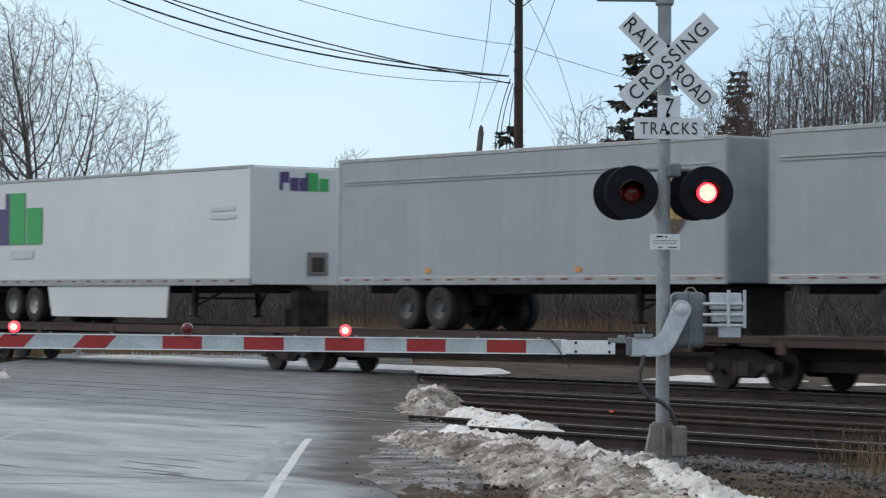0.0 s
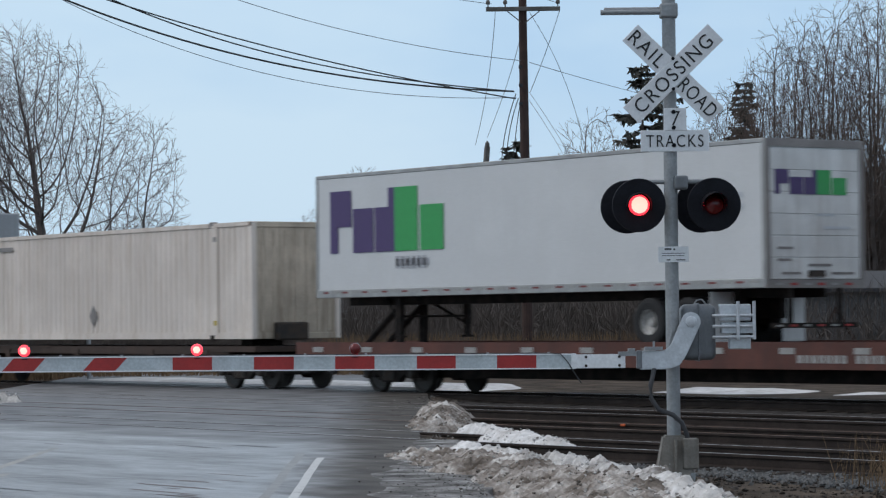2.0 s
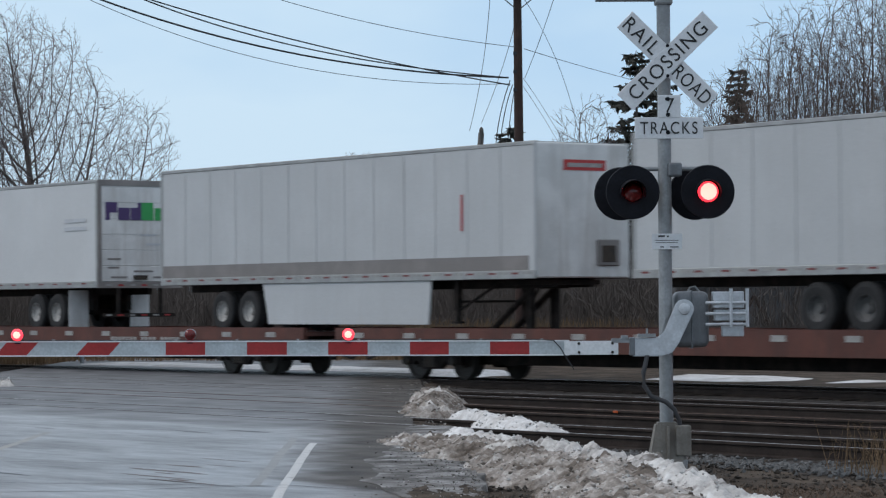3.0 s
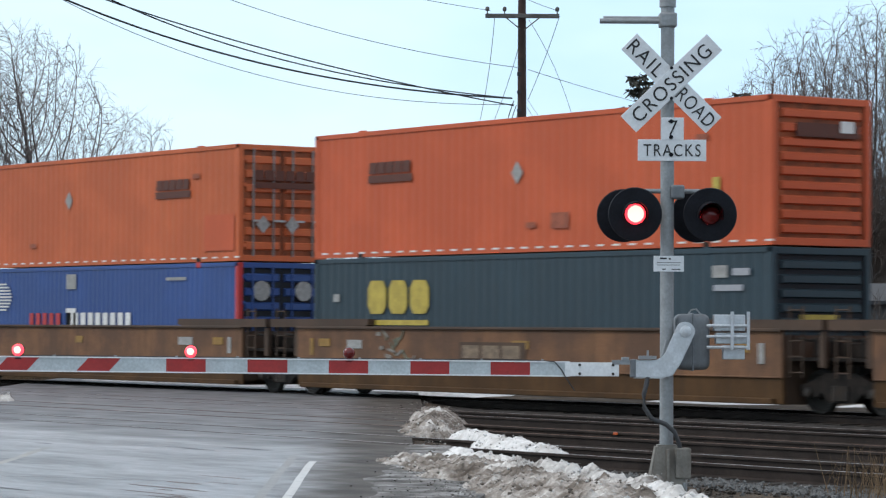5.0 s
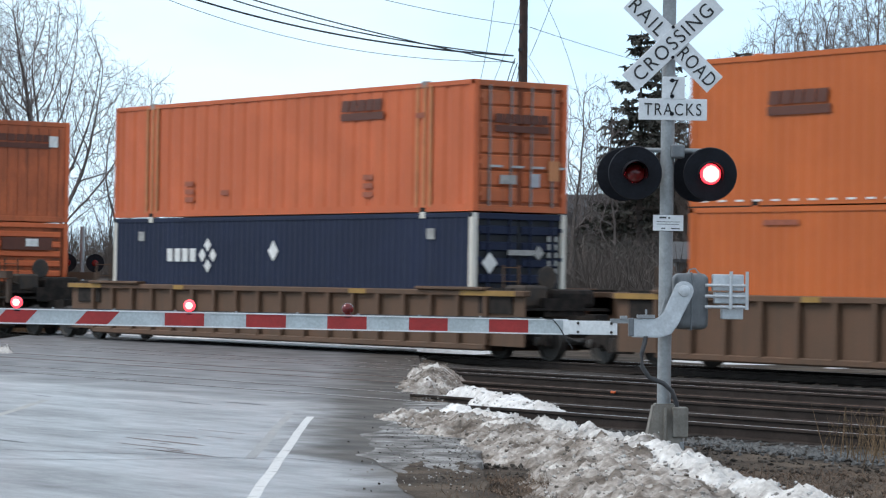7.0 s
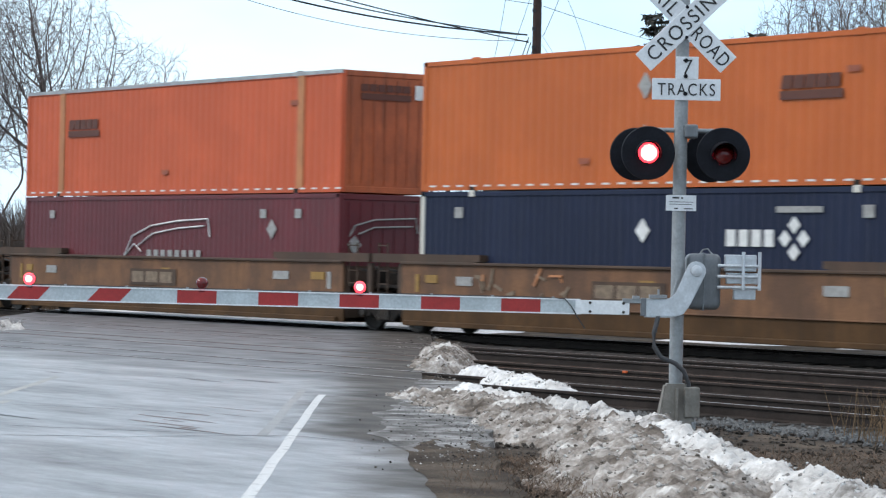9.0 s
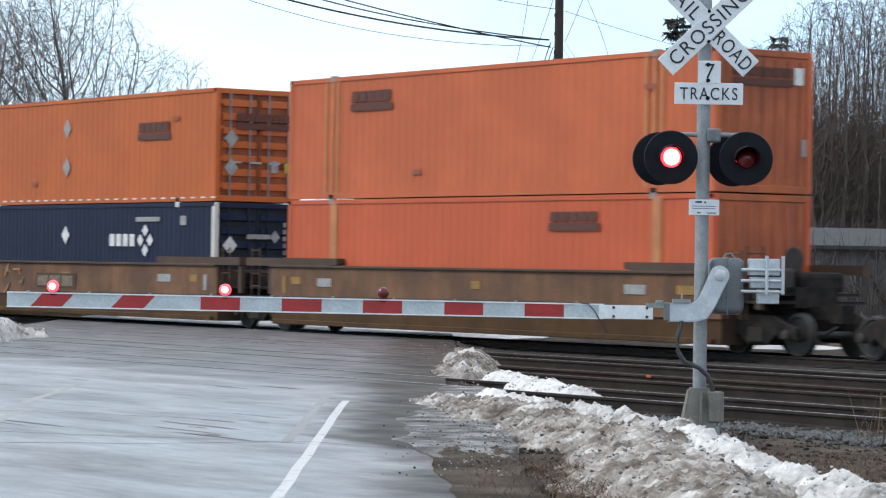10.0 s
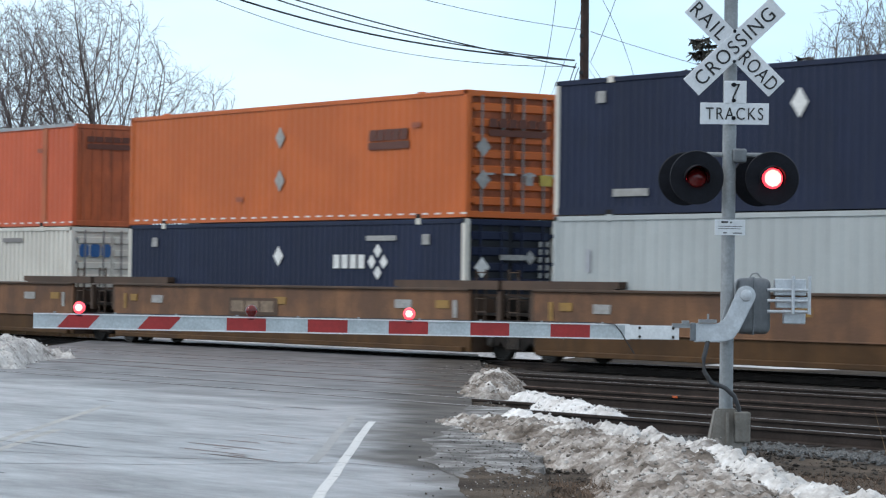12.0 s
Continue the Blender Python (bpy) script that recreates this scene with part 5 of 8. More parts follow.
def container(s, z, paint, label, end="door", end_paint=None, posts=None, post_paint=None, pitch=0.30, depth=0.013, dashes=False, group="stacked containers", h=BOX_H, end_post=None):
    """A 53 foot box: frame, pressed sides, and the end that faces down the train."""
    base = rolling("shipping_container", s, label, "shipping container", group)
    end_paint = end_paint or paint
    L = BOX_L
    bm = bmesh.new()
    z0, z1 = z, z + h
    corrugated(bm, 0.16, L - 0.16, NEAR + 0.022, z0 + 0.15, z1 - 0.09, pitch, depth)
    box(bm, 0.08, L - 0.09, NEAR + 0.06, -NEAR - 0.01, z0 + 0.06, z1 - 0.012)
    corrugated(bm, 0.16, L - 0.16, -NEAR - 0.022, z0 + 0.15, z1 - 0.09, pitch * 4, depth, out=1)
    part("box_shell", bm, paint, base)
    part("top_rail", boxes((0.02, L - 0.02, NEAR, NEAR + 0.09, z1 - 0.10, z1), (0.02, L - 0.02, -NEAR - 0.09, -NEAR, z1 - 0.10, z1)), paint, base)
    part("bottom_rail", boxes((0.02, L - 0.02, NEAR + 0.003, NEAR + 0.09, z0, z0 + 0.16), (0.02, L - 0.02, -NEAR - 0.09, -NEAR, z0, z0 + 0.16)), paint, base)
    corner = end_post or paint
    for x0, x1 in ((0.0, 0.16), (L - 0.16, L)):
        for y0, y1 in ((NEAR, NEAR + 0.14), (-NEAR - 0.14, -NEAR)):
            part("corner_post", bevelled(x0, x1, y0, y1, z0, z1, 0.012, 1), corner, base)
    # lifting posts at the 40 foot marks, with their castings
    for x in (1.95, L - 1.95):
        if posts:
            for dx in (-0.30, -0.02, 0.22) if posts == "triple" else (0.0,):
                part("side_post", bevelled(x + dx, x + dx + (0.10 if posts == "triple" else 0.30), NEAR - 0.006, NEAR + 0.05, z0 + 0.1, z1 - 0.05, 0.01, 1), post_paint or paint, base)
        part("lifting_casting", bevelled(x - 0.10, x + 0.12, NEAR - 0.004, NEAR + 0.12, z1 - 0.12, z1 + 0.035, 0.01, 1), M["scuff"] if posts else corner, base)
        part("lifting_casting", bevelled(x - 0.10, x + 0.12, NEAR - 0.002, NEAR + 0.12, z0 - 0.03, z0 + 0.10, 0.01, 1), M["under"], base)
    if dashes:
        strip = None
        for i in range(31):
            x = 0.35 + i * 0.52
            if strip is None:
                strip = mark(base, M["white_paint"], 0, 0.24, z0 + 0.075, z0 + 0.115, NEAR - 0.002, "reflector")
                strip.location.x = x
            else:
                share("reflector", strip, base, pose(x, 0, 0))
    # the end wall
    a, b = NEAR + 0.14, -NEAR - 0.14
    part("end_header", bevelled(L - 0.10, L - 0.002, a, b, z1 - 0.14, z1 - 0.002, 0.01, 1), end_paint, base)
    part("end_sill", bevelled(L - 0.10, L - 0.002, a, b, z0, z0 + 0.15, 0.01, 1), end_paint, base)
    if end == "door":
        for y0, y1 in ((a + 0.01, -0.012), (0.012, b - 0.01)):
            bm = bmesh.new()
            box(bm, L - 0.09, L - 0.06, y0, y1, z0 + 0.15, z1 - 0.14)
            # leaf painted darker, as shade behind the pressings
            door = part("door_leaf", bm, RECESS_SHADE.get(end_paint.name, end_paint), base)
            bm = bmesh.new()
            end_ribs(bm, L - 0.06, y0 + 0.06, y1 - 0.06, z0 + 0.2, z1 - 0.2, 7, 0.05 if end_paint is not M["orange_worn"] else 0.03, 0.58 if end_paint is not M["orange_worn"] else 0.93)
            part("door_pressing", bm, end_paint, door)
            for f in (0.24, 0.76):
                y = y0 + (y1 - y0) * f
                bm = bmesh.new()
                tube(bm, (L + 0.005, y, z0 + 0.12), (L + 0.005, y, z1 - 0.10), 0.026, n=6)
                part("lock_rod", bm, M["scuff"] if paint not in (M["navy"], M["blue"]) else end_paint, door)
                part("lock_handle", boxes((L - 0.01, L + 0.03, y - 0.01, y + 0.34, z0 + 0.98, z0 + 1.03)), M["alu"], door)
            for hz in (0.35, 1.05, 1.85, 2.5):
                yy = y0 - 0.03 if y0 < 0 else y1 - 0.05
                part("hinge", boxes((L - 0.03, L + 0.02, yy, yy + 0.08, z0 + hz, z0 + hz + 0.09)), M["alu"] if paint in (M["white_box"],) else end_paint, door)
    elif end == "slat":
        bm = bmesh.new()
        box(bm, L - 0.09, L - 0.06, a, b, z0 + 0.15, z1 - 0.14)
        # wall painted darker, as shade between the slats
        part("end_wall", bm, RECESS_SHADE.get(end_paint.name, end_paint), base)
        step = (z1 - z0 - 0.38) / 9
        bm = bmesh.new()
        end_ribs(bm, L - 0.06, a + 0.10, b - 0.10, 0, step, 1, 0.06, 0.66)
        slat = part("end_slat", bm, end_paint, base)
        for i in range(9):
            if i == 0:
                slat.location.z = z0 + 0.18
            else:
                share("end_slat", slat, base, pose(0, 0, z0 + 0.18 + i * step))
    else:
        bm = bmesh.new()
        box(bm, L - 0.09, L - 0.03, a, b, z0 + 0.15, z1 - 0.14)
        part("end_wall", bm, end_paint, base)
        rib = part("end_rib", boxes((L - 0.03, L - 0.012, -0.035, 0.035, z0 + 0.2, z1 - 0.2)), end_paint, base)
        for i in range(7):
            y = a + 0.18 + i * (b - a - 0.36) / 6
            if i == 0:
                rib.location.y = y
            else:
                share("end_rib", rib, base, pose(0, y, 0))
    return base


def brand_dark(base, x0, x1, z0, z1):
    """A dark company name: a row of plain blocks over a solid bar."""
    word_bars(base, M["dark_mark"], x0, x1 - 0.08, z0 + 0.21, z1, 5, gap=0.10, lean=0.05)
    mark(base, M["dark_mark"], x0 - 0.02, x1, z0, z0 + 0.17, name="logo_bar")


def brand_dark_end(base, y0, y1, z0, z1, x):
    n = 6
    for i in range(n):
        w = (y1 - y0) / n
        mark_end(base, M["dark_mark"], y0 + i * w, y0 + (i + 0.88) * w, z0 + 0.20, z1, x, "logo_bar")
    mark_end(base, M["dark_mark"], y0, y1, z0, z0 + 0.15, x, "logo_bar")


def lozenge_brand(base, x0, x1, z, right=True, s=1.0):
    """A white company device: plain letter blocks and a cross of four small lozenges."""
    w = x1 - x0
    word_bars(base, M["white_paint"], x0, x0 + 0.62 * w, z - 0.16 * s, z + 0.17 * s, 4, gap=0.28)
    c = x0 + 0.82 * w
    for dx, dz in ((0, 0.26), (0, -0.26), (0.26, 0), (-0.26, 0)):
        diamond(base, M["white_paint"], c + dx * s, z + dz * s, 0.34 * s, 0.34 * s)


def bowed_letters(base, mat, x0, x1, z0, z1, end=False, x=0.0):
    """Three heavy plain company letters as simple block shapes."""
    w = (x1 - x0) / 3
    for k in range(3):
        a, b = x0 + k * w, x0 + (k + 0.86) * w
        cut = 0.16 * w
        q = [(a + cut, z0), (b - cut, z0), (b, z0 + 1.3 * cut), (b, z1 - 1.3 * cut), (b - cut, z1), (a + cut, z1), (a, z1 - 1.3 * cut), (a, z0 + 1.3 * cut)]
        bm = bmesh.new()
        if end:
            prism(bm, q, x, x + 0.006, "x")
        else:
            prism(bm, q, NEAR - 0.012, NEAR - 0.005)
        part("logo_bar", bm, mat, base)


# ---- running gear
def bogie(parent, x, dark=False):
    """A three-piece freight bogie with two wheelsets."""
    base = part("bogie", boxes((-0.22, 0.22, -1.05, 1.05, 0.40, 0.78), (-0.3, 0.3, -0.35, 0.35, 0.75, 0.92)), M["under"], parent)
    base.location = (x, 0, 0)
    if "wheelset" not in GEAR:
        bm = bmesh.new()
        for s in (-1, 1):
            lathe(bm, [(0.10, s * 0.66), (0.40, s * 0.67), (0.445, s * 0.675), (0.445, s * 0.70), (0.42, s * 0.705), (0.415, s * 0.80), (0.36, s * 0.805), (0.33, s * 0.775), (0.15, s * 0.77), (0.14, s * 0.83), (0.0, s * 0.83)], "y", 26)
        tube(bm, (0, -1.02, 0), (0, 1.02, 0), 0.08, n=10)
        GEAR["wheelset"] = part("wheelset", bm, M["wheel"], base, smooth=False)
        GEAR["wheelset"].location = (-0.89, 0, 0.42)
        share("wheelset", GEAR["wheelset"], base, pose(0.89, 0, 0.42))
        outline = [(-1.12, 0.34), (-1.12, 0.56), (-0.72, 0.66), (-0.42, 0.80), (0.42, 0.80), (0.72, 0.66), (1.12, 0.56), (1.12, 0.34), (0.66, 0.34), (0.58, 0.44), (0.32, 0.24), (-0.32, 0.24), (-0.58, 0.44), (-0.66, 0.34)]
        bm = bmesh.new()
        prism(bm, outline, -0.07, 0.07)
        GEAR["side_frame"] = part("side_frame", bm, M["under"], base)
        GEAR["side_frame"].location = (0, -1.0, 0)
        share("side_frame", GEAR["side_frame"], base, pose(0, 1.0, 0))
        bm = bmesh.new()
        for i in (-1, 0, 1):
            lathe(bm, [(0.0, 0.28), (0.065, 0.28), (0.065, 0.56), (0.0, 0.56)], "z", 8, (i * 0.15, 0, 0))
        GEAR["spring"] = part("spring_nest", bm, M["steel_black"], base)
        GEAR["spring"].location = (0, -1.085, 0)
        for k, xx in enumerate((-0.89, 0.89)):
            if k == 0:
                bm = bmesh.new()
                lathe(bm, [(0.0, -1.16), (0.07, -1.15), (0.10, -1.13), (0.10, -1.05), (0.0, -1.05)], "y", 12)
                GEAR["cap"] = part("axle_cap", bm, M["steel_black"], base)
                GEAR["cap"].location = (xx, 0, 0.42)
            else:
                share("axle_cap", GEAR["cap"], base, pose(xx, 0, 0.42))
    else:
        for xx in (-0.89, 0.89):
            share("wheelset", GEAR["wheelset"], base, pose(xx, 0, 0.42))
            share("axle_cap", GEAR["cap"], base, pose(xx, 0, 0.42))
        for yy in (-1.0, 1.0):
            share("side_frame", GEAR["side_frame"], base, pose(0, yy, 0))
        share("spring_nest", GEAR["spring"], base, pose(0, -1.085, 0))
    return base


GEAR = {}


def coupler(parent, x, way):
    bm = boxes((min(x, x + way * 0.9), max(x, x + way * 0.9), -0.10, 0.10, 0.72, 0.98))
    box(bm, min(x + way * 0.7, x + way * 1.05), max(x + way * 0.7, x + way * 1.05), -0.17, 0.17, 0.66, 1.02)
    part("coupler", bm, M["under"], parent)
    bm = bmesh.new()
    path_tube(bm, [(x, -0.3, 0.75), (x + way * 0.3, -0.35, 0.5), (x + way * 0.7, -0.3, 0.42), (x + way * 1.0, -0.2, 0.6)], 0.03, 6)
    part("brake_hose", bm, M["cable"], parent)


def end_gear(parent, x, way, top=1.55, paint=None):
    """Brake platform, ladder and rails on a car's end."""
    paint = paint or M["well_brown"]
    part("end_platform", boxes((min(x, x + way * 1.0), max(x, x + way * 1.0), -1.2, 1.2, top - 0.42, top - 0.36)), M["under"], parent)
    bm = bmesh.new()
    for y in (-1.22, -0.80):
        tube(bm, (x + way * 0.35, y, 0.7), (x + way * 0.35, y, top + 0.55), 0.02, n=6)
    for z in (0.8, 1.1, 1.4, 1.7, 2.0):
        tube(bm, (x + way * 0.35, -1.22, z), (x + way * 0.35, -0.80, z), 0.014, n=6)
    part("ladder", bm, paint, parent)
    bm = bmesh.new()
    lathe(bm, [(0.02, 0.0), (0.24, 0.0), (0.27, 0.02), (0.24, 0.04), (0.02, 0.04)], "x", 20, (x + way * 0.55, -0.2, top + 0.28))
    part("brake_wheel", bm, M["steel_black"], parent)
    part("brake_cylinder", bevelled(min(x + way * 0.1, x + way * 0.8), max(x + way * 0.1, x + way * 0.8), -1.0, -0.35, top - 0.36, top + 0.12, 0.06, 2), M["steel_black"], parent)
    part("air_reservoir", bevelled(min(x + way * 0.05, x + way * 0.9), max(x + way * 0.05, x + way * 0.9), -0.2, 0.9, top - 0.36, top + 0.05, 0.1, 2), M["under"], parent)


def well_unit(parent, a, b, paint, left_plate=True, right_plate=True, ribbed=False):
    """One well between two bogies: side sills, floor, end bulkheads, raised shelf plates."""
    lo, hi = 0.20, 1.60 if not ribbed else 1.50
    a0, b0 = a - 0.45, b + 0.45
    y = 1.46
    for s in (-1, 1):
        bm = bmesh.new()
        if ribbed:
            box(bm, a0 - 1.6, b0 + 1.6, min(s * (y - 0.10), s * (y - 0.06)), max(s * (y - 0.10), s * (y - 0.06)), lo + 0.1, hi - 0.05)
        else:
            box(bm, a0, b0, min(s * (y - 0.07), s * y), max(s * (y - 0.07), s * y), 0.70, hi)
            # lower sill shade comes from its darker paint
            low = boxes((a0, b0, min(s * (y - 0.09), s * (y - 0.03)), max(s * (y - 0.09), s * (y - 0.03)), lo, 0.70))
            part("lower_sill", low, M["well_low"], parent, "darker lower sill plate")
            part("sill_flange", bevelled(a0, b0, s * (y - 0.03) - 0.045, s * (y - 0.03) + 0.045, 0.685, 0.715, 0.006, 1), paint, parent)
        part("side_sill", bm, paint, parent)
        if ribbed:
            part("top_chord", bevelled(a0 - 1.7, b0 + 1.7, s * (y - 0.05) - 0.10, s * (y - 0.05) + 0.10, hi - 0.13, hi, 0.02, 1), paint, parent)
            part("bottom_chord", bevelled(a0 - 0.3, b0 + 0.3, s * (y - 0.05) - 0.09, s * (y - 0.05) + 0.09, lo, lo + 0.13, 0.02, 1), paint, parent)
            post = None
            n = 18
            for i in range(n):
                x = a0 - 0.3 + (b0 - a0 + 0.6) * i / (n - 1)
                if post is None:
                    post = part("side_post", bevelled(-0.07, 0.07, s * (y - 0.04) - 0.09, s * (y - 0.04) + 0.09, lo + 0.1, hi - 0.1, 0.015, 1), paint, parent)
                    post.location.x = x
                else:
                    share("side_post", post, parent, pose(x, 0, 0))
            if s < 0:
                for x0, x1 in ((a0 - 1.6, a0 + 0.2), (a0 + 4.0, a0 + 4.5), (b0 - 5, b0 - 4.3), (b0 - 0.6, b0 + 1.4)):
                    part("sill_stripe", boxes((x0, x1, -y - 0.062, -y - 0.055, hi - 0.12, hi - 0.01)), M["sill_yellow"], parent)
        else:
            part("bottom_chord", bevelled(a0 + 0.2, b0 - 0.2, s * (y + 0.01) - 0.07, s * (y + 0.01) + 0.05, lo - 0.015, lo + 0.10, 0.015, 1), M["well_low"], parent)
            part("top_chord", bevelled(a0, b0, s * y - 0.06, s * y + 0.045, hi - 0.035, hi + 0.03, 0.012, 1), M["well_brown"], parent)
    part("well_floor", boxes((a0, b0, -1.38, 1.38, lo - 0.02, lo + 0.09)), M["well_brown"], parent)
    for x in (a0, b0 - 0.08):
        part("bulkhead", boxes((x, x + 0.08, -1.38, 1.38, lo, hi - 0.1)), M["well_brown"], parent)
    for x0, x1, on in ((a - 1.6, a + 2.6, left_plate), (b - 2.6, b + 1.6, right_plate)):
        if on and not ribbed:
            for s in (-1, 1):
                bm = bmesh.new()
                yy = s * 1.50
                prism(bm, [(x0, 1.60), (x1 - (0.5 if x0 < a else 0), 1.60), (x1, 1.66) if x0 < a else (x1, 1.60), (x1, 1.80), (x0, 1.80), (x0, 1.66)] if x0 < a else
                      [(x0, 1.66), (x0 + 0.5, 1.60), (x1, 1.60), (x1, 1.80), (x0, 1.80)], min(yy, yy - s * 0.22), max(yy, yy - s * 0.22))
                part("shelf_plate", bm, M["well_brown"], parent, "sooty brown shelf plate over the bogie")
        elif on:
            for s in (-1, 1):
                part("shelf_plate", bevelled(x0 + 0.8, x1 - 0.8, s * 1.46 - 0.13, s * 1.46 + 0.13, hi, hi + 0.07, 0.015, 1), M["well_rib"], parent)
    # end sills over the bogies
    for x0, x1 in ((a - 1.65, a0), (b0, b + 1.65)):
        part("draft_sill", boxes((x0, x1, -0.55, 0.55, 0.95, 1.35)), M["under"], parent)
        if ribbed:
            for y in (-1.44, 1.36):
                part("end_plate", boxes((x0, x1, y, y + 0.08, 1.0, 1.55)), M["under"], parent)
            continue
        part("end_deck", boxes((x0, x1, -1.30, 1.30, 1.02, 1.08)), M["under"], parent)
        w = x1 - x0
        bm = bmesh.new()
        for f in (0.12, 0.42):
            tube(bm, (x0 + f * w, -1.38, 0.70), (x0 + f * w, -1.38, 2.05), 0.022, n=6)
        for z in (0.8, 1.1, 1.4, 1.7, 1.98):
            tube(bm, (x0 + 0.12 * w, -1.38, z), (x0 + 0.42 * w, -1.38, z), 0.015, n=6)
        part("ladder", bm, M["well_brown"], parent)
        part("brake_valve", bevelled(x0 + 0.50 * w, x0 + 0.78 * w, -1.22, -0.75, 1.08, 1.42, 0.05, 2), M["under"], parent)
        bm = bmesh.new()
        path_tube(bm, [(x0 + 0.05, -1.1, 1.45), (x0 + 0.4 * w, -1.15, 1.40), (x0 + 0.7 * w, -1.12, 1.48), (x1 - 0.05, -1.1, 1.42)], 0.03, 6)
        part("air_pipe", bm, M["steel_black"], parent)
        part("door_stop", bevelled(x0 + 0.82 * w, x0 + 0.95 * w, -1.42, -1.30, 0.9, 1.58, 0.01, 1), M["well_brown"], parent)


def sill_marks(parent, rows, y=-1.475):
    for x0, x1, z0, z1, mat in rows:
        part("stencil", boxes((x0, x1, y - 0.005, y + 0.004, z0, z1)), M[mat], parent)


def letter_frame(parent, x0, x1, z0, z1):
    """The car owner's plate: a black panel with three pale blocks."""
    y = -1.476
    part("owner_plate", boxes((x0, x1, y - 0.006, y + 0.004, z0, z1)), M["well_brown"], parent)
    w = (x1 - x0 - 0.2) / 3
    for i in range(3):
        part("stencil", boxes((x0 + 0.1 + i * w, x0 + 0.1 + (i + 0.85) * w, y - 0.012, y - 0.005, z0 + 0.07, z1 - 0.07)), M["tan_stencil"], parent)


def graffiti(parent, x0, x1, z0, z1, seed, mats):
    """Sprayed tags as loose plain strokes."""
    rnd = random.Random(seed)
    for i in range(18):
        x, z = rnd.uniform(x0, x1), rnd.uniform(z0, z1)
        bm = bmesh.new()
        a, l, w = rnd.uniform(-1.4, 1.4), rnd.uniform(0.12, 0.45), rnd.uniform(0.015, 0.045)
        c, s = math.cos(a), math.sin(a)
        q = [(-l / 2, -w), (l / 2, -w), (l / 2, w), (-l / 2, w)]
        prism(bm, [(x + c * u - s * v, min(1.56, max(0.36, z + s * u + c * v))) for u, v in q], -1.484 - 0.0006 * i, -1.474)
        part("sprayed_stroke", bm, M[mats[i % len(mats)]], parent)


def well_car(units, paint, label, ends, marks):
    s0 = units[0][0]
    base = rolling("well_car", s0, label, "well car", "rail cars of the train")
    for k, (a, b) in enumerate(units):
        well_unit(base, a - s0, b - s0, paint)
        if k:
            bogie(base, 0.5 * (units[k - 1][1] + a) - s0)
    bogie(base, ends[0] - s0)
    bogie(base, ends[1] - s0)
    for x, way in ((units[0][0] - s0 - 0.6, -1), (units[-1][1] - s0 + 0.6, 1)):
        end_gear(base, x, way, 1.6)
        coupler(base, x + way * 0.9, way)
    rnd = random.Random(int(s0))
    for a, b in units:
        a, b = a - s0, b - s0
        rows = []
        for x in (a + 0.5, 0.5 * (a + b), b - 0.9):
            rows.append((x, x + rnd.uniform(0.35, 0.6), 1.16, 1.34, "sill_yellow"))
        rows += [(a + 1.7, a + 2.3, 1.12, 1.32, "dull_white"), (b - 2.6, b - 1.9, 1.14, 1.34, "dull_white"), (a + 0.12, a + 0.26, 0.95, 1.35, "sill_yellow"), (b - 0.2, b - 0.04, 0.95, 1.35, "dull_white")]
        sill_marks(base, rows)
    for x0, x1 in marks:
        letter_frame(base, x0 - s0, x1 - s0, 0.88, 1.30)
    return base


def ribbed_car(a, b, ends):
    base = rolling("well_car", a, "weathered brown ribbed well car with yellow sill stripes", "well car", "rail cars of the train")
    well_unit(base, 0, b - a, M["well_rib"], ribbed=True)
    for e in ends:
        bogie(base, e - a)
    for x, way in ((-1.9, -1), (b - a + 1.9, 1)):
        coupler(base, x, way)
        end_gear(base, x - way * 1.2, way, 1.5, M["well_rib"])
    return base


def spine_car(bogies, label):
    s0 = bogies[0]
    base = rolling("spine_car", s0, label, "spine car", "rail cars of the train")
    for k, x in enumerate(bogies):
        bogie(base, x - s0)
        x -= s0
        if k + 1 < len(bogies):
            x1 = bogies[k + 1] - s0
            part("centre_spine", boxes((x + 0.3, x1 - 0.3, -0.45, 0.45, 0.38, 1.02)), M["spine_brown"], base)
            part("side_beam", boxes((x + 0.2, x1 - 0.2, -1.32, -1.22, 0.86, 1.06), (x + 0.2, x1 - 0.2, 1.22, 1.32, 0.86, 1.06)), M["spine_brown"], base)
            for f in (0.08, 0.25, 0.5, 0.75, 0.92):
                xx = x + (x1 - x) * f
                part("cross_bearer", boxes((xx - 0.12, xx + 0.12, -1.35, 1.35, 0.72, 0.98)), M["spine_brown"], base)
            part("wheel_deck", boxes((x + 1.0, x + 6.6, -1.34, -0.5, 1.02, 1.07), (x + 1.0, x + 6.6, 0.5, 1.34, 1.02, 1.07)), M["spine_brown"], base)
            part("brake_pipe", boxes((x + 0.8, x1 - 0.8, -0.62, -0.52, 0.62, 0.70)), M["under"], base)
        part("end_deck", boxes((x - 1.1, x + 1.1, -1.35, 1.35, 0.92, 1.06)), M["spine_brown"], base)
        part("hitch_post", boxes((x - 0.75, x - 0.45, -0.45, 0.45, 1.06, 1.95)), M["under"], base)
        part("hitch_brace", boxes((x - 1.5, x - 0.7, -0.15, 0.15, 1.06, 1.5)), M["under"], base)
    coupler(base, bogies[-1] - s0 + 1.1, 1)
    return base


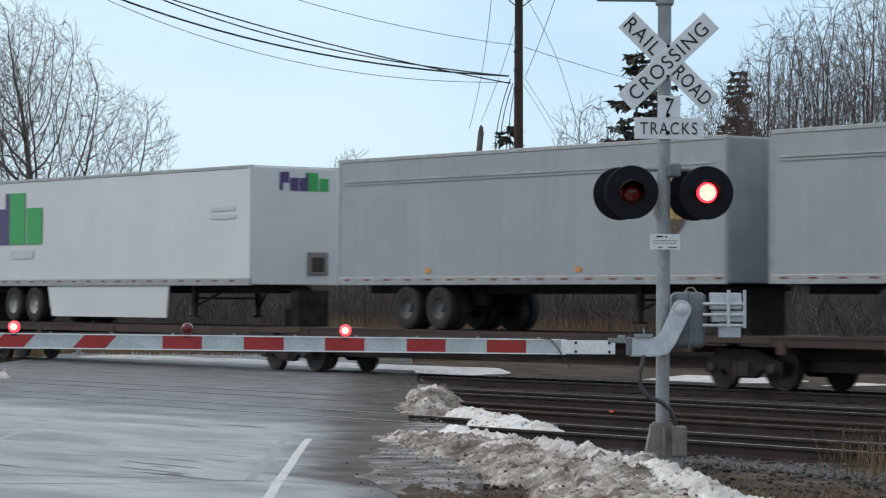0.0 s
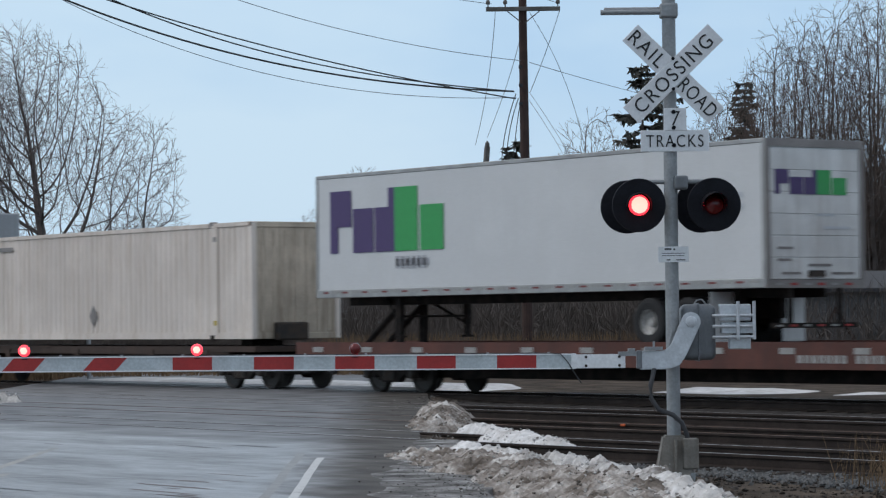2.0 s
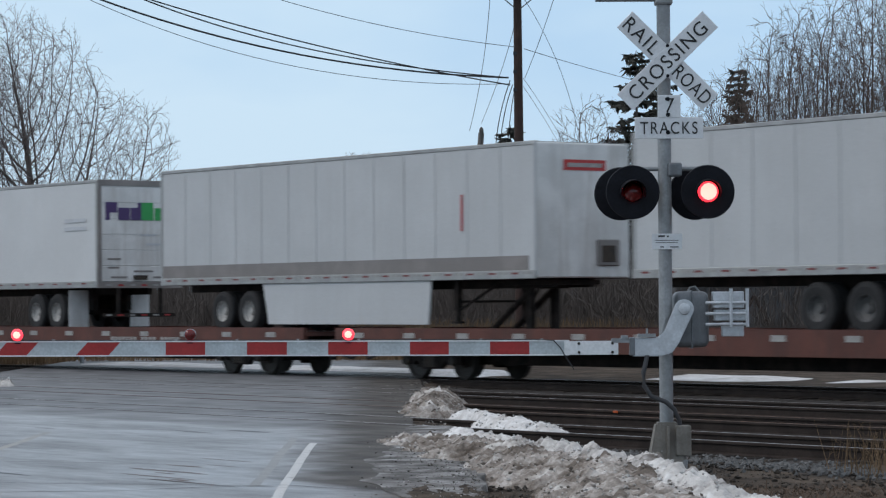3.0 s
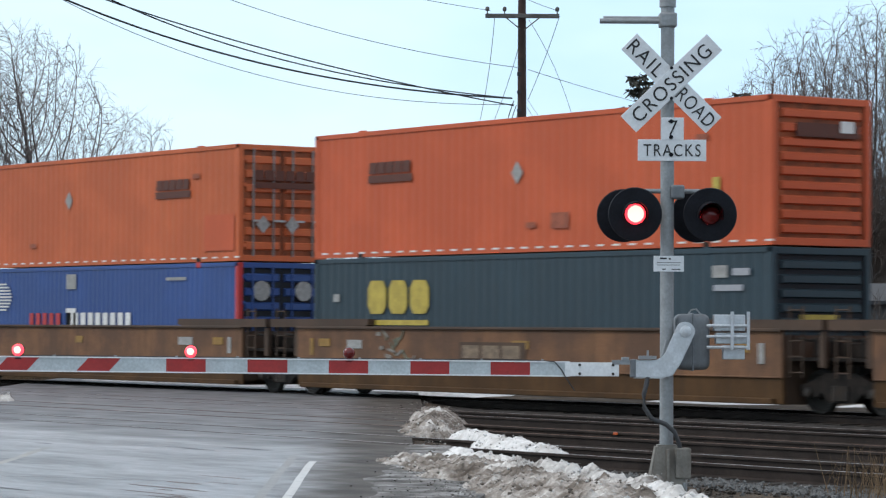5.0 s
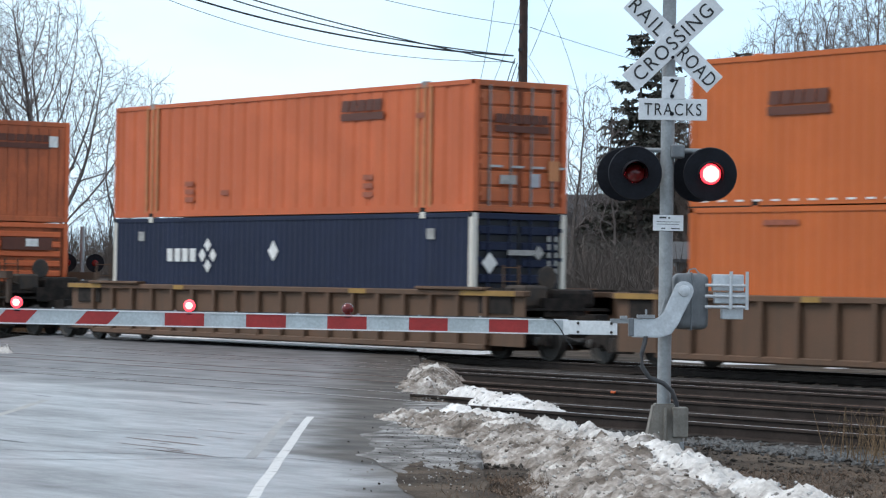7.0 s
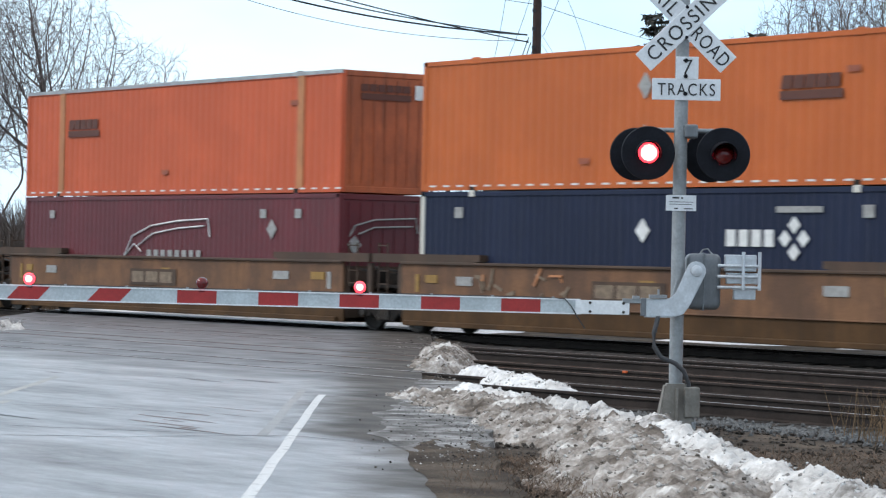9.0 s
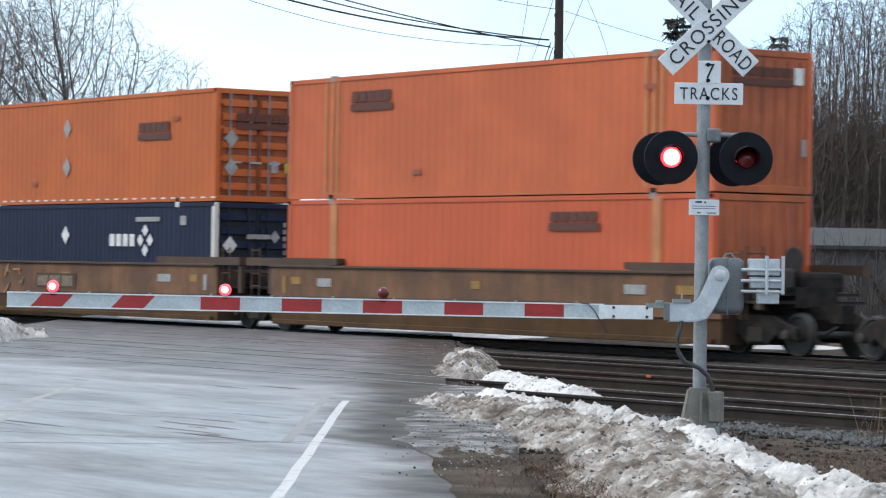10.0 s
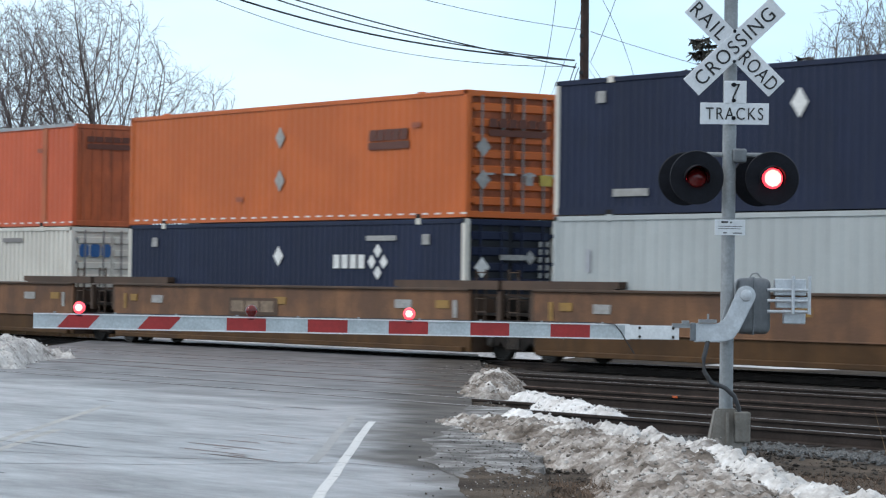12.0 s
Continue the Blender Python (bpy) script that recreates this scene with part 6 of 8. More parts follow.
def flat_car(a, b, bogies, hitches, label):
    base = rolling("flat_car", a, label, "flat car", "rail cars of the train")
    L = b - a
    part("deck", boxes((0, L, -1.40, 1.40, 0.96, 1.06)), M["flat_red"], base)
    for s in (-1, 1):
        part("side_sill", boxes((0.05, L - 0.05, s * 1.40 - 0.06, s * 1.40 + 0.06, 0.64, 1.16)), M["flat_red"], base, "oxide red side sill")
    part("centre_sill", boxes((2.5, L - 2.5, -0.4, 0.4, 0.34, 0.96)), M["under"], base)
    for x in bogies:
        bogie(base, x - a)
    for x, way in ((0, -1), (L, 1)):
        coupler(base, x - way * 0.4, way)
    x = 0.8
    while x < L - 1:
        part("reflector", boxes((x, x + 0.42, -1.472, -1.462, 0.93, 1.05)), M["dull_white"], base)
        x += 2.05
    if a < 0:
        # the owner's name, as plain pale blocks
        for x0, x1, count in ((17.7, 19.1, 7), (19.3, 20.1, 4), (20.3, 21.3, 5)):
            word_bars(base, M["dull_white"], x0, x1, 0.76, 0.91, count, "stencil", 0.3, y=-1.466)
    for h in hitches:
        h -= a
        bm = boxes((h - 0.35, h + 0.35, -0.5, 0.5, 2.02, 2.16), (h - 0.1, h + 0.1, -0.4, -0.28, 1.06, 2.05), (h - 0.1, h + 0.1, 0.28, 0.4, 1.06, 2.05))
        tube(bm, (h - 1.5, -0.3, 1.08), (h, -0.3, 2.0), 0.07, n=8)
        tube(bm, (h - 1.5, 0.3, 1.08), (h, 0.3, 2.0), 0.07, n=8)
        part("trailer_hitch", bm, M["under"], base, "raised black trailer hitch")
    return base


# ---- highway trailers riding on the flats
def road_wheel(parent, x, y, z, bright=True, dual=True):
    w = part("wheel", bmesh.new(), M["tyre"], parent)
    bm = bmesh.new()
    s = -1 if y < 0 else 1
    for k in range(2 if dual else 1):
        o = -s * k * 0.30
        lathe(bm, [(0.26, s * 0.12 + o), (0.40, s * 0.135 + o), (0.475, s * 0.115 + o), (0.50, s * 0.07 + o), (0.50, -s * 0.07 + o), (0.475, -s * 0.115 + o), (0.26, -s * 0.12 + o)], "y", 28, caps=False)
    bm.to_mesh(w.data)
    bm.free()
    w.location = (x, y, z)
    bm = bmesh.new()
    lathe(bm, [(0.0, s * 0.06), (0.09, s * 0.06), (0.10, s * 0.0), (0.20, -s * 0.005), (0.235, s * 0.10), (0.285, s * 0.122), (0.285, s * 0.08), (0.0, -s * 0.04)], "y", 24)
    part("rim", bm, M["rim"] if bright else M["rim_dark"], w)
    return w


def trailer(s, L, top, floor, paint, label, nose=False, end_paint=None, rear_at_right=True, bright=True, skirt=None, tyres=None, legs=None, band=None, ribs=False, belt=None):
    """A van trailer: body, rails, doors or nose at the end that shows, bogie, legs and skirt."""
    base = rolling("semi_trailer", s, label, "semi trailer", "trailers on the train")
    z0, z1 = floor, top
    end_paint = end_paint or paint
    bm = bevelled(0.0, L, NEAR + 0.01, -NEAR - 0.01, z0 + 0.16, z1 - 0.05, 0.03, 2)
    part("body", bm, paint, base)
    part("top_rail", bevelled(0.0, L, NEAR - 0.006, NEAR + 0.1, z1 - 0.09, z1, 0.012, 1), M["alu"], base)
    part("top_rail", bevelled(0.0, L, -NEAR - 0.1, -NEAR + 0.006, z1 - 0.09, z1, 0.012, 1), M["alu"], base)
    part("roof", boxes((0.02, L - 0.02, NEAR + 0.09, -NEAR - 0.09, z1 - 0.06, z1 - 0.012)), M["alu"], base)
    part("bottom_rail", bevelled(0.0, L, NEAR - 0.012, NEAR + 0.06, z0, z0 + 0.19, 0.012, 1), M["alu"], base)
    part("bottom_rail", bevelled(0.0, L, -NEAR - 0.06, -NEAR + 0.012, z0, z0 + 0.19, 0.012, 1), M["alu"], base)
    # panel joints
    if ribs:
        x = 1.22
        seam = None
        while x < L - 0.4:
            if seam is None:
                seam = part("panel_seam", boxes((-0.02, 0.02, NEAR - 0.001, NEAR + 0.012, z0 + 0.2, z1 - 0.1)), paint, base)
                seam.location.x = x
            else:
                share("panel_seam", seam, base, pose(x, 0, 0))
            x += 1.22
    for x in (0.0, L - 0.10):
        part("corner_trim", bevelled(x, x + 0.10, NEAR - 0.008, NEAR + 0.05, z0 + 0.1, z1 - 0.03, 0.01, 1), M["alu"] if not nose or x < 1 else paint, base)
    # red and white conspicuity dashes
    red = white = None
    x = 0.3
    k = 0
    while x < L - 0.3:
        if k % 2 == 0:
            if red is None:
                red = part("reflector", boxes((0, 0.24, NEAR - 0.018, NEAR - 0.011, z0 + 0.10, z0 + 0.14)), M["dull_red"], base)
                red.location.x = x
            else:
                share("reflector", red, base, pose(x, 0, 0))
        else:
            if white is None:
                white = part("reflector", boxes((0, 0.28, NEAR - 0.018, NEAR - 0.011, z0 + 0.10, z0 + 0.15)), M["dull_white"], base)
                white.location.x = x
            else:
                share("reflector", white, base, pose(x, 0, 0))
        x += 0.41
        k += 1
    if band:
        part("scuff_band", boxes((0.02, L - 0.25, NEAR - 0.004, NEAR + 0.012, z0 + 0.02, z0 + band)), M["scuff"], base, "grey lower scuff band")
    if belt:
        part("belt_trim", boxes((0.3, L - 0.4, NEAR - 0.012, NEAR + 0.012, belt, belt + 0.045)), M["alu"], base)
        part("belt_trim", boxes((0.3, L - 0.4, NEAR - 0.006, NEAR + 0.012, belt - 0.075, belt - 0.055)), M["scuff"], base)
    # underframe
    for y in (-0.55, 0.42):
        part("frame_rail", boxes((0.3, L - 0.3, y, y + 0.13, z0 - 0.18, z0 + 0.018)), M["under"], base)
    part("underframe", boxes((0.1, L - 0.1, NEAR + 0.1, -NEAR - 0.1, z0 + 0.02, z0 + 0.16)), M["under"], base)
    tz = 1.06 + 0.5
    for x in tyres:
        for y in (-1.12, 1.12):
            road_wheel(base, x, y, tz, bright)
        part("axle", boxes((x - 0.07, x + 0.07, -1.1, 1.1, tz - 0.07, tz + 0.07)), M["under"], base)
    xa, xb = min(tyres), max(tyres)
    part("suspension", boxes((xa - 0.9, xb + 0.9, -0.60, -0.45, tz + 0.05, z0), (xa - 0.9, xb + 0.9, 0.45, 0.60, tz + 0.05, z0)), M["under"], base)
    if legs:
        for y in (-0.95, 0.95):
            part("landing_leg", boxes((legs - 0.07, legs + 0.07, y - 0.07, y + 0.07, 1.55, z0), (legs - 0.05, legs + 0.05, y - 0.05, y + 0.05, 1.30, 1.6), (legs - 0.13, legs + 0.13, y - 0.1, y + 0.1, 1.26, 1.31)), M["under"], base)
        bm = bmesh.new()
        for y in (-0.95, 0.95):
            tube(bm, (legs + 0.05, y, 1.55), (legs + (1.1 if nose else -1.1), y * 0.6, z0 - 0.05), 0.035, n=6)
        tube(bm, (legs, -0.95, 1.75), (legs, 0.95, 1.75), 0.03, n=6)
        part("leg_brace", bm, M["under"], base)
    if skirt:
        x0, x1 = skirt
        bm = bmesh.new()
        prism(bm, [(x0, z0 + 0.02), (x0 + 0.25, 1.24), (x1 - 0.12, 1.24), (x1, z0 + 0.02)], NEAR + 0.03, NEAR + 0.07)
        part("side_skirt", bm, paint, base, "pale aerodynamic side skirt")
    if rear_at_right:
        x = L
        part("door_frame", boxes((x - 0.03, x + 0.03, NEAR, NEAR + 0.11, z0, z1), (x - 0.03, x + 0.03, -NEAR - 0.11, -NEAR, z0, z1), (x - 0.03, x + 0.03, NEAR + 0.11, -NEAR - 0.11, z1 - 0.16, z1), (x - 0.03, x + 0.04, NEAR + 0.11, -NEAR - 0.11, z0, z0 + 0.16)), M["scuff"], base)
        n = 6
        for i in range(n):
            a = z0 + 0.17 + (z1 - z0 - 0.35) * i / n
            b = z0 + 0.17 + (z1 - z0 - 0.35) * (i + 1) / n - 0.012
            part("door_panel", bevelled(x - 0.02, x + 0.018, NEAR + 0.12, -NEAR - 0.12, a, b, 0.008, 1), end_paint, base)
        part("latch", boxes((x + 0.018, x + 0.07, -0.2, 0.2, z0 + 0.22, z0 + 0.34)), M["steel_black"], base)
        part("rear_guard", boxes((x - 0.06, x + 0.02, -1.1, 1.1, 1.42, 1.52), (x - 0.05, x, -0.7, -0.6, 1.5, z0), (x - 0.05, x, 0.6, 0.7, 1.5, z0)), M["under"], base)
        for i in range(6):
            y = -1.05 + i * 0.36
            part("reflector", boxes((x + 0.021, x + 0.028, y, y + 0.17, 1.45, 1.49)), M["arm_red"] if i % 2 else M["dull_white"], base)
            part("reflector", boxes((x + 0.041, x + 0.048, y, y + 0.17, z0 + 0.05, z0 + 0.10)), M["arm_red"] if i % 2 else M["dull_white"], base)
        for y in (-1.25, 0.65):
            part("mud_flap", boxes((xb + 0.72, xb + 0.735, y, y + 0.6, 1.15, z0 - 0.05)), M["white_end"], base, "pale mud flap")
    else:
        part("nose_panel", bevelled(L - 0.06, L + 0.03, NEAR + 0.04, -NEAR - 0.04, z0 + 0.02, z1 - 0.03, 0.035, 2), end_paint, base)
        part("service_box", bevelled(L + 0.02, L + 0.09, 0.35, 0.95, z0 + 0.28, z0 + 0.85, 0.02, 1), M["scuff"], base)
        part("service_box", bevelled(L + 0.08, L + 0.11, 0.45, 0.82, z0 + 0.36, z0 + 0.72, 0.01, 1), M["steel_black"], base)
        part("kingpin_plate", boxes((L - 1.8, L - 0.3, -0.7, 0.7, z0 - 0.12, z0 - 0.02)), M["under"], base)
    return base


def ship_mark(base, x, z, h, y=NEAR - 0.006):
    """A parcel carrier's shield as plain brown and gold shapes."""
    w = 0.42 * h
    bm = bmesh.new()
    prism(bm, [(x - w, z + 0.36 * h), (x, z + 0.5 * h), (x + w, z + 0.36 * h), (x + w, z - 0.12 * h), (x + 0.5 * w, z - 0.36 * h), (x, z - 0.5 * h), (x - 0.5 * w, z - 0.36 * h), (x - w, z - 0.12 * h)], y - 0.005, y + 0.001)
    part("logo_shape", bm, M["shield_brown"], base)
    bm = bmesh.new()
    prism(bm, [(x - w, z + 0.36 * h), (x, z + 0.5 * h), (x + w, z + 0.36 * h), (x + 0.2 * w, z + 0.3 * h), (x - w * 0.95, z + 0.12 * h)], y - 0.010, y - 0.004)
    part("logo_shape", bm, M["shield_gold"], base)
    word_bars(base, M["shield_gold"], x - 0.72 * w, x + 0.8 * w, z - 0.2 * h, z + 0.08 * h, 3, "logo_shape", 0.3, y=y - 0.004)


def courier_letters(base, x0, x1, z0, z1, end=False, x=0.0):
    """A courier's name as heavy plain blocks, purple then green."""
    w, h = x1 - x0, z1 - z0
    def put(mat, a, b, c, d, t=0.006):
        p = (x0 + a * w, x0 + b * w, z0 + c * h, z0 + d * h)
        if end:
            mark_end(base, mat, *p, x, "logo_bar", t)
        else:
            mark(base, mat, *p, name="logo_bar", t=t)
    for a, b, c, d in ((0.0, 0.07, 0.0, 1.0), (0.07, 0.19, 0.42, 1.0), (0.205, 0.385, 0.0, 0.70), (0.40, 0.515, 0.0, 0.70), (0.515, 0.57, 0.0, 1.0)):
        put(M["purple"], a, b, c, d)
    for a, b, c, d in ((0.57, 0.765, 0.0, 1.0), (0.785, 0.98, 0.0, 0.70)):
        put(M["green"], a, b, c, d)


def make_trailers():
    # white courier trailer leading
    t = trailer(-76.2, 16.0, 5.03, 2.06, M["trailer_white"], "white courier van trailer with purple and green name blocks", nose=True, end_paint=M["trailer_white"], rear_at_right=False, skirt=(5.4, 12.0), tyres=(3.3, 4.55), legs=12.8)
    courier_letters(t, 0.45, 5.2, 3.22, 4.66)
    mark(t, M["pale_mark"], 3.2, 4.6, 2.82, 3.05)
    for z in (3.92, 3.72):
        mark(t, M["pale_mark"], 14.1, 15.3, z, z + 0.1)
    courier_letters(t, 0.12 - 0.6, 1.0, 4.42, 4.88, True, 16.035)
    # two silver-grey parcel trailers
    t = trailer(-56.3, 13.75, 4.99, 2.06, M["trailer_grey"], "short silver-grey parcel trailer with a brown and gold shield", nose=True, end_paint=M["trailer_grey_end"], rear_at_right=False, bright=False, tyres=(2.75, 4.0), legs=10.7, belt=4.44)
    ship_mark(t, 12.1, 3.62, 1.28)
    for x in (3.55, 9.0):
        mark(t, M["amber"], x, x + 0.2, 2.33, 2.43)
    t = trailer(-41.3, 16.1, 5.02, 2.06, M["trailer_grey"], "long silver-grey parcel trailer with a shield and side skirt", nose=True, end_paint=M["trailer_grey_end"], rear_at_right=False, bright=False, skirt=(5.7, 12.1), tyres=(3.3, 4.6), legs=13.4, belt=4.48)
    ship_mark(t, 14.4, 3.66, 1.30)
    mark_end(t, M["scuff"], -0.75, 0.1, 4.55, 4.72, 16.135)
    mark(t, M["pale_mark"], 15.2, 15.55, 2.6, 2.85)
    # white courier trailer with roll-up door
    t = trailer(-4.78, 15.93, 5.10, 2.20, M["trailer_white"], "white courier van trailer with a dirty roll-up rear door", end_paint=M["white_end"], tyres=(12.3, 13.5), legs=3.0, bright=True)
    courier_letters(t, 0.63, 5.33, 3.24, 4.70)
    mark(t, M["grey_mark"], 3.35, 4.65, 2.90, 3.06)
    word_bars(t, M["grey_mark"], 3.35, 4.65, 2.84, 3.12, 6, "logo_bar", 0.5)
    for z in (3.98, 3.76):
        mark(t, M["pale_mark"], 14.1, 15.3, z, z + 0.1)
    courier_letters(t, -1.06, 0.86, 4.02, 4.50, True, 15.955)
    for a, b, z in ((-1.0, -0.6, 2.95), (-1.0, -0.65, 2.72), (0.0, 0.5, 3.6), (0.2, 0.9, 3.35), (-0.2, 0.4, 2.62), (-0.9, -0.4, 2.46), (0.4, 1.0, 2.46)):
        mark_end(t, M["pale_mark"] if z > 3 else M["scuff"], a, b, z, z + 0.05, 15.955)
    # plain white trailer with grey band
    t = trailer(14.55, 15.9, 5.17, 2.22, M["trailer_dull"], "white ribbed van trailer with a grey scuff band and skirt", nose=True, end_paint=M["white_end"], rear_at_right=False, bright=True, skirt=(4.9, 12.0), tyres=(2.95, 4.2), legs=12.6, ribs=True, band=0.50)
    mark(t, M["red_mark"], 13.2, 13.27, 3.3, 4.1)
    mark_end(t, M["red_mark"], -0.55, 0.6, 4.55, 4.78, 15.935, "logo_bar")
    mark_end(t, M["dull_white"], -0.45, 0.5, 4.62, 4.71, 15.942, "logo_bar")
    # white trailer with small red panel
    t = trailer(33.7, 15.95, 5.15, 2.18, M["trailer_dull"], "white van trailer with a red upright name panel", nose=True, end_paint=M["white_end"], rear_at_right=False, bright=False, tyres=(5.4, 6.7), legs=13.2, ribs=True)
    mark(t, M["dull_white"], 13.46, 14.36, 3.33, 4.42, name="logo_bar", t=0.004)
    mark(t, M["red_mark"], 13.5, 14.32, 3.52, 4.38, name="logo_bar")
    bm = bmesh.new()
    prism(bm, [(13.65, 3.6), (13.85, 3.6), (14.2, 4.25), (14.0, 4.25)], NEAR - 0.016, NEAR - 0.01)
    part("logo_bar", bm, M["white_paint"], t)
    mark_end(t, M["red_mark"], -0.25, 0.1, 4.35, 4.7, 15.985, "logo_bar")
    mark_end(t, M["scuff"], -0.5, 0.55, 3.62, 3.70, 15.985)
    mark_end(t, M["scuff"], -0.45, 0.45, 3.48, 3.54, 15.985)
    # cream domestic container on the spine car
    c = container(-23.85, 1.24, M["cream"], "weathered cream container with a soot-stained end", "plain", M["cream_end"], "single", M["cream"], 0.26, 0.022, group="containers on flat decks")
    diamond(c, M["scuff"], 8.0, 1.86, 0.42, 0.58)
    for x in (1.45, 14.3):
        mark(c, M["scuff"], x, x + 0.16, 3.68, 3.80)
        mark(c, M["yellow_mark"], x, x + 0.16, 1.58, 1.70)
    mark(c, M["scuff"], 2.45, 3.3, 3.72, 3.84)
    # black block low on the container's end
    part("dark_end_block", bevelled(BOX_L, BOX_L + 0.25, -0.7, 0.2, 1.2, 1.65, 0.05, 2), M["steel_black"], c)


def make_stacks():
    O, R, D, W = M["orange"], M["orange_red"], M["orange_deep"], M["orange_worn"]
    E = M["orange_end"]

    def top_marks(c, x0, z0, seed):
        brand_dark(c, x0, x0 + 1.75, z0, z0 + 0.47)
        rnd = random.Random(seed)
        for x, z in ((rnd.uniform(4.5, 8.5), 3.75), (13.9, 5.35)):
            mark(c, M["faint_mark"], x, x + 0.35, z, z + 0.12)
    # 1
    c = container(54.93, UPPER_Z, O, "orange container with dark name blocks and ribbed doors", "door", O, dashes=True)
    top_marks(c, 12.05, 4.89, 1)
    mark(c, R, 14.5, 15.95, 3.5, 4.4, name="repair_patch", t=0.004)
    diamond(c, M["dull_white"], 7.3, 5.0, 0.4, 0.5)
    mark(c, M["yellow_mark"], 0.95, 1.25, 4.0, 4.38)
    brand_dark_end(c, -0.85, 0.95, 5.05, 5.5, BOX_L + 0.03)
    for y in (-0.6, 0.25):
        diamond_end(c, M["dull_white"], y, 4.15, 0.4, 0.45, BOX_L + 0.03)
    c = container(54.93, LOWER_Z, M["blue"], "bright blue container with white stripes and pale lettering blocks", "door", M["blue"], pitch=0.24, end_post=M["red_mark"])
    bm = bmesh.new()
    prism(bm, [(2.75 + 0.45 * math.cos(a), 2.40 + 0.42 * math.sin(a)) for a in [math.pi * (0.5 + i / 12) for i in range(13)]], NEAR - 0.012, NEAR - 0.004)
    part("logo_shape", bm, M["white_paint"], c)
    for i in range(9):
        z = 2.02 + i * 0.09
        mark(c, M["white_paint"], 2.75, 3.95 - 0.02 * (i - 4) ** 2, z, z + 0.045, name="logo_bar")
    word_bars(c, M["white_paint"], 7.2, 10.9, 1.58, 1.96, 9, gap=0.35)
    mark(c, M["white_paint"], 7.2, 7.75, 1.58, 2.08, name="logo_bar")
    word_bars(c, M["red_mark"], 5.05, 7.0, 1.58, 1.95, 5, gap=0.4)
    lettering("53", 0.42, M["white_paint"], c, pose(0.95, NEAR - 0.010, 2.53, 90, 0, 0), "marking", bold=0.004)
    mark(c, M["dull_white"], 0.75, 1.15, 1.85, 2.15)
    mark(c, M["dull_white"], 7.2, 7.75, 2.60, 3.0)
    mark(c, M["dull_white"], 12.6, 13.6, 2.78, 2.86)
    for y in (-0.62, 0.62):
        bm = bmesh.new()
        lathe(bm, [(0.0, BOX_L - 0.01), (0.25, BOX_L - 0.01), (0.25, BOX_L + 0.015), (0.0, BOX_L + 0.015)], "x", 18, (0, y, 2.5))
        part("logo_shape", bm, M["dull_white"], c)
    # 2
    c = container(74.53, UPPER_Z, R, "orange-red container with slatted end", "slat", R, dashes=True)
    top_marks(c, 2.3, 4.93, 2)
    diamond(c, M["dull_white"], 8.0, 4.95, 0.42, 0.5)
    mark(c, M["faint_mark"], 9.2, 9.8, 3.72, 4.05)
    mark(c, M["yellow_mark"], 14.4, 14.62, 4.25, 4.6)
    mark_end(c, M["dark_mark"], -0.7, 0.95, 5.35, 5.62, BOX_L + 0.004, "logo_bar", 0.03)
    mark_end(c, M["white_paint"], 0.45, 0.8, 5.45, 5.68, BOX_L + 0.03, "logo_bar", 0.02)
    c = container(74.53, LOWER_Z, M["teal"], "dark teal container with yellow company letters", "slat", M["teal"])
    bowed_letters(c, M["yellow_mark"], 2.3, 4.85, 1.92, 2.68)
    mark(c, M["yellow_mark"], 2.4, 4.7, 1.66, 1.78, name="logo_bar")
    mark(c, M["dull_white"], 0.85, 1.1, 2.2, 2.38)
    mark(c, M["dull_white"], 14.4, 14.85, 2.62, 2.86)
    mark(c, M["grey_mark"], 15.0, 15.5, 2.66, 2.80)
    mark(c, M["grey_mark"], 14.45, 15.3, 2.36, 2.48)
    mark_end(c, M["yellow_mark"], -0.6, 0.4, 1.7, 1.9, BOX_L + 0.004, "logo_bar", 0.03)
    # 3
    c = container(94.05, UPPER_Z, O, "orange container with pale side posts", "plain", E, "triple", M["tan_post"])
    top_marks(c, 3.5, 5.35, 3)
    brand_dark_end(c, -1.0, 0.7, 5.35, 5.75, BOX_L - 0.004)
    mark_end(c, M["white_paint"], 0.62, 0.9, 5.4, 5.72, BOX_L + 0.01)
    for x, z in ((5.0, 3.6), (5.0, 3.75), (11.8, 3.6), (11.8, 3.8), (11.8, 3.95)):
        mark(c, M["faint_mark"], x, x + 0.4, z, z + 0.1)
    diamond(c, M["faint_placard"], 14.9, 4.75, 0.5, 0.6)
    c = container(94.05, LOWER_Z, O, "orange container with a slatted end", "slat", O)
    brand_dark(c, 2.1, 3.85, 1.93, 2.34)
    mark_end(c, M["dark_mark"], -0.85, 0.75, 2.42, 2.78, BOX_L + 0.004, "logo_bar", 0.03)
    mark_end(c, M["white_paint"], -0.1, 0.3, 2.52, 2.74, BOX_L + 0.03, "logo_bar", 0.02)
    # 4
    c = container(117.6, UPPER_Z, O, "orange container with pale side posts and sooty doors", "door", W, "triple", M["tan_post"], pitch=0.6, depth=0.03)
    top_marks(c, 10.85, 5.39, 4)
    brand_dark_end(c, -0.75, 0.75, 5.0, 5.4, BOX_L + 0.03)
    mark_end(c, M["dull_white"], -0.6, -0.15, 3.85, 4.05, BOX_L + 0.03)
    mark_end(c, M["tan_post"], 0.75, 1.05, 3.95, 4.4, BOX_L + 0.03)
    mark_end(c, M["grey_mark"], 0.25, 0.5, 3.8, 4.1, BOX_L + 0.03)
    for x in (3.7, 11.8):
        for z in (3.6, 3.8, 4.0):
            mark(c, M["faint_mark"], x, x + 0.4, z, z + 0.12)
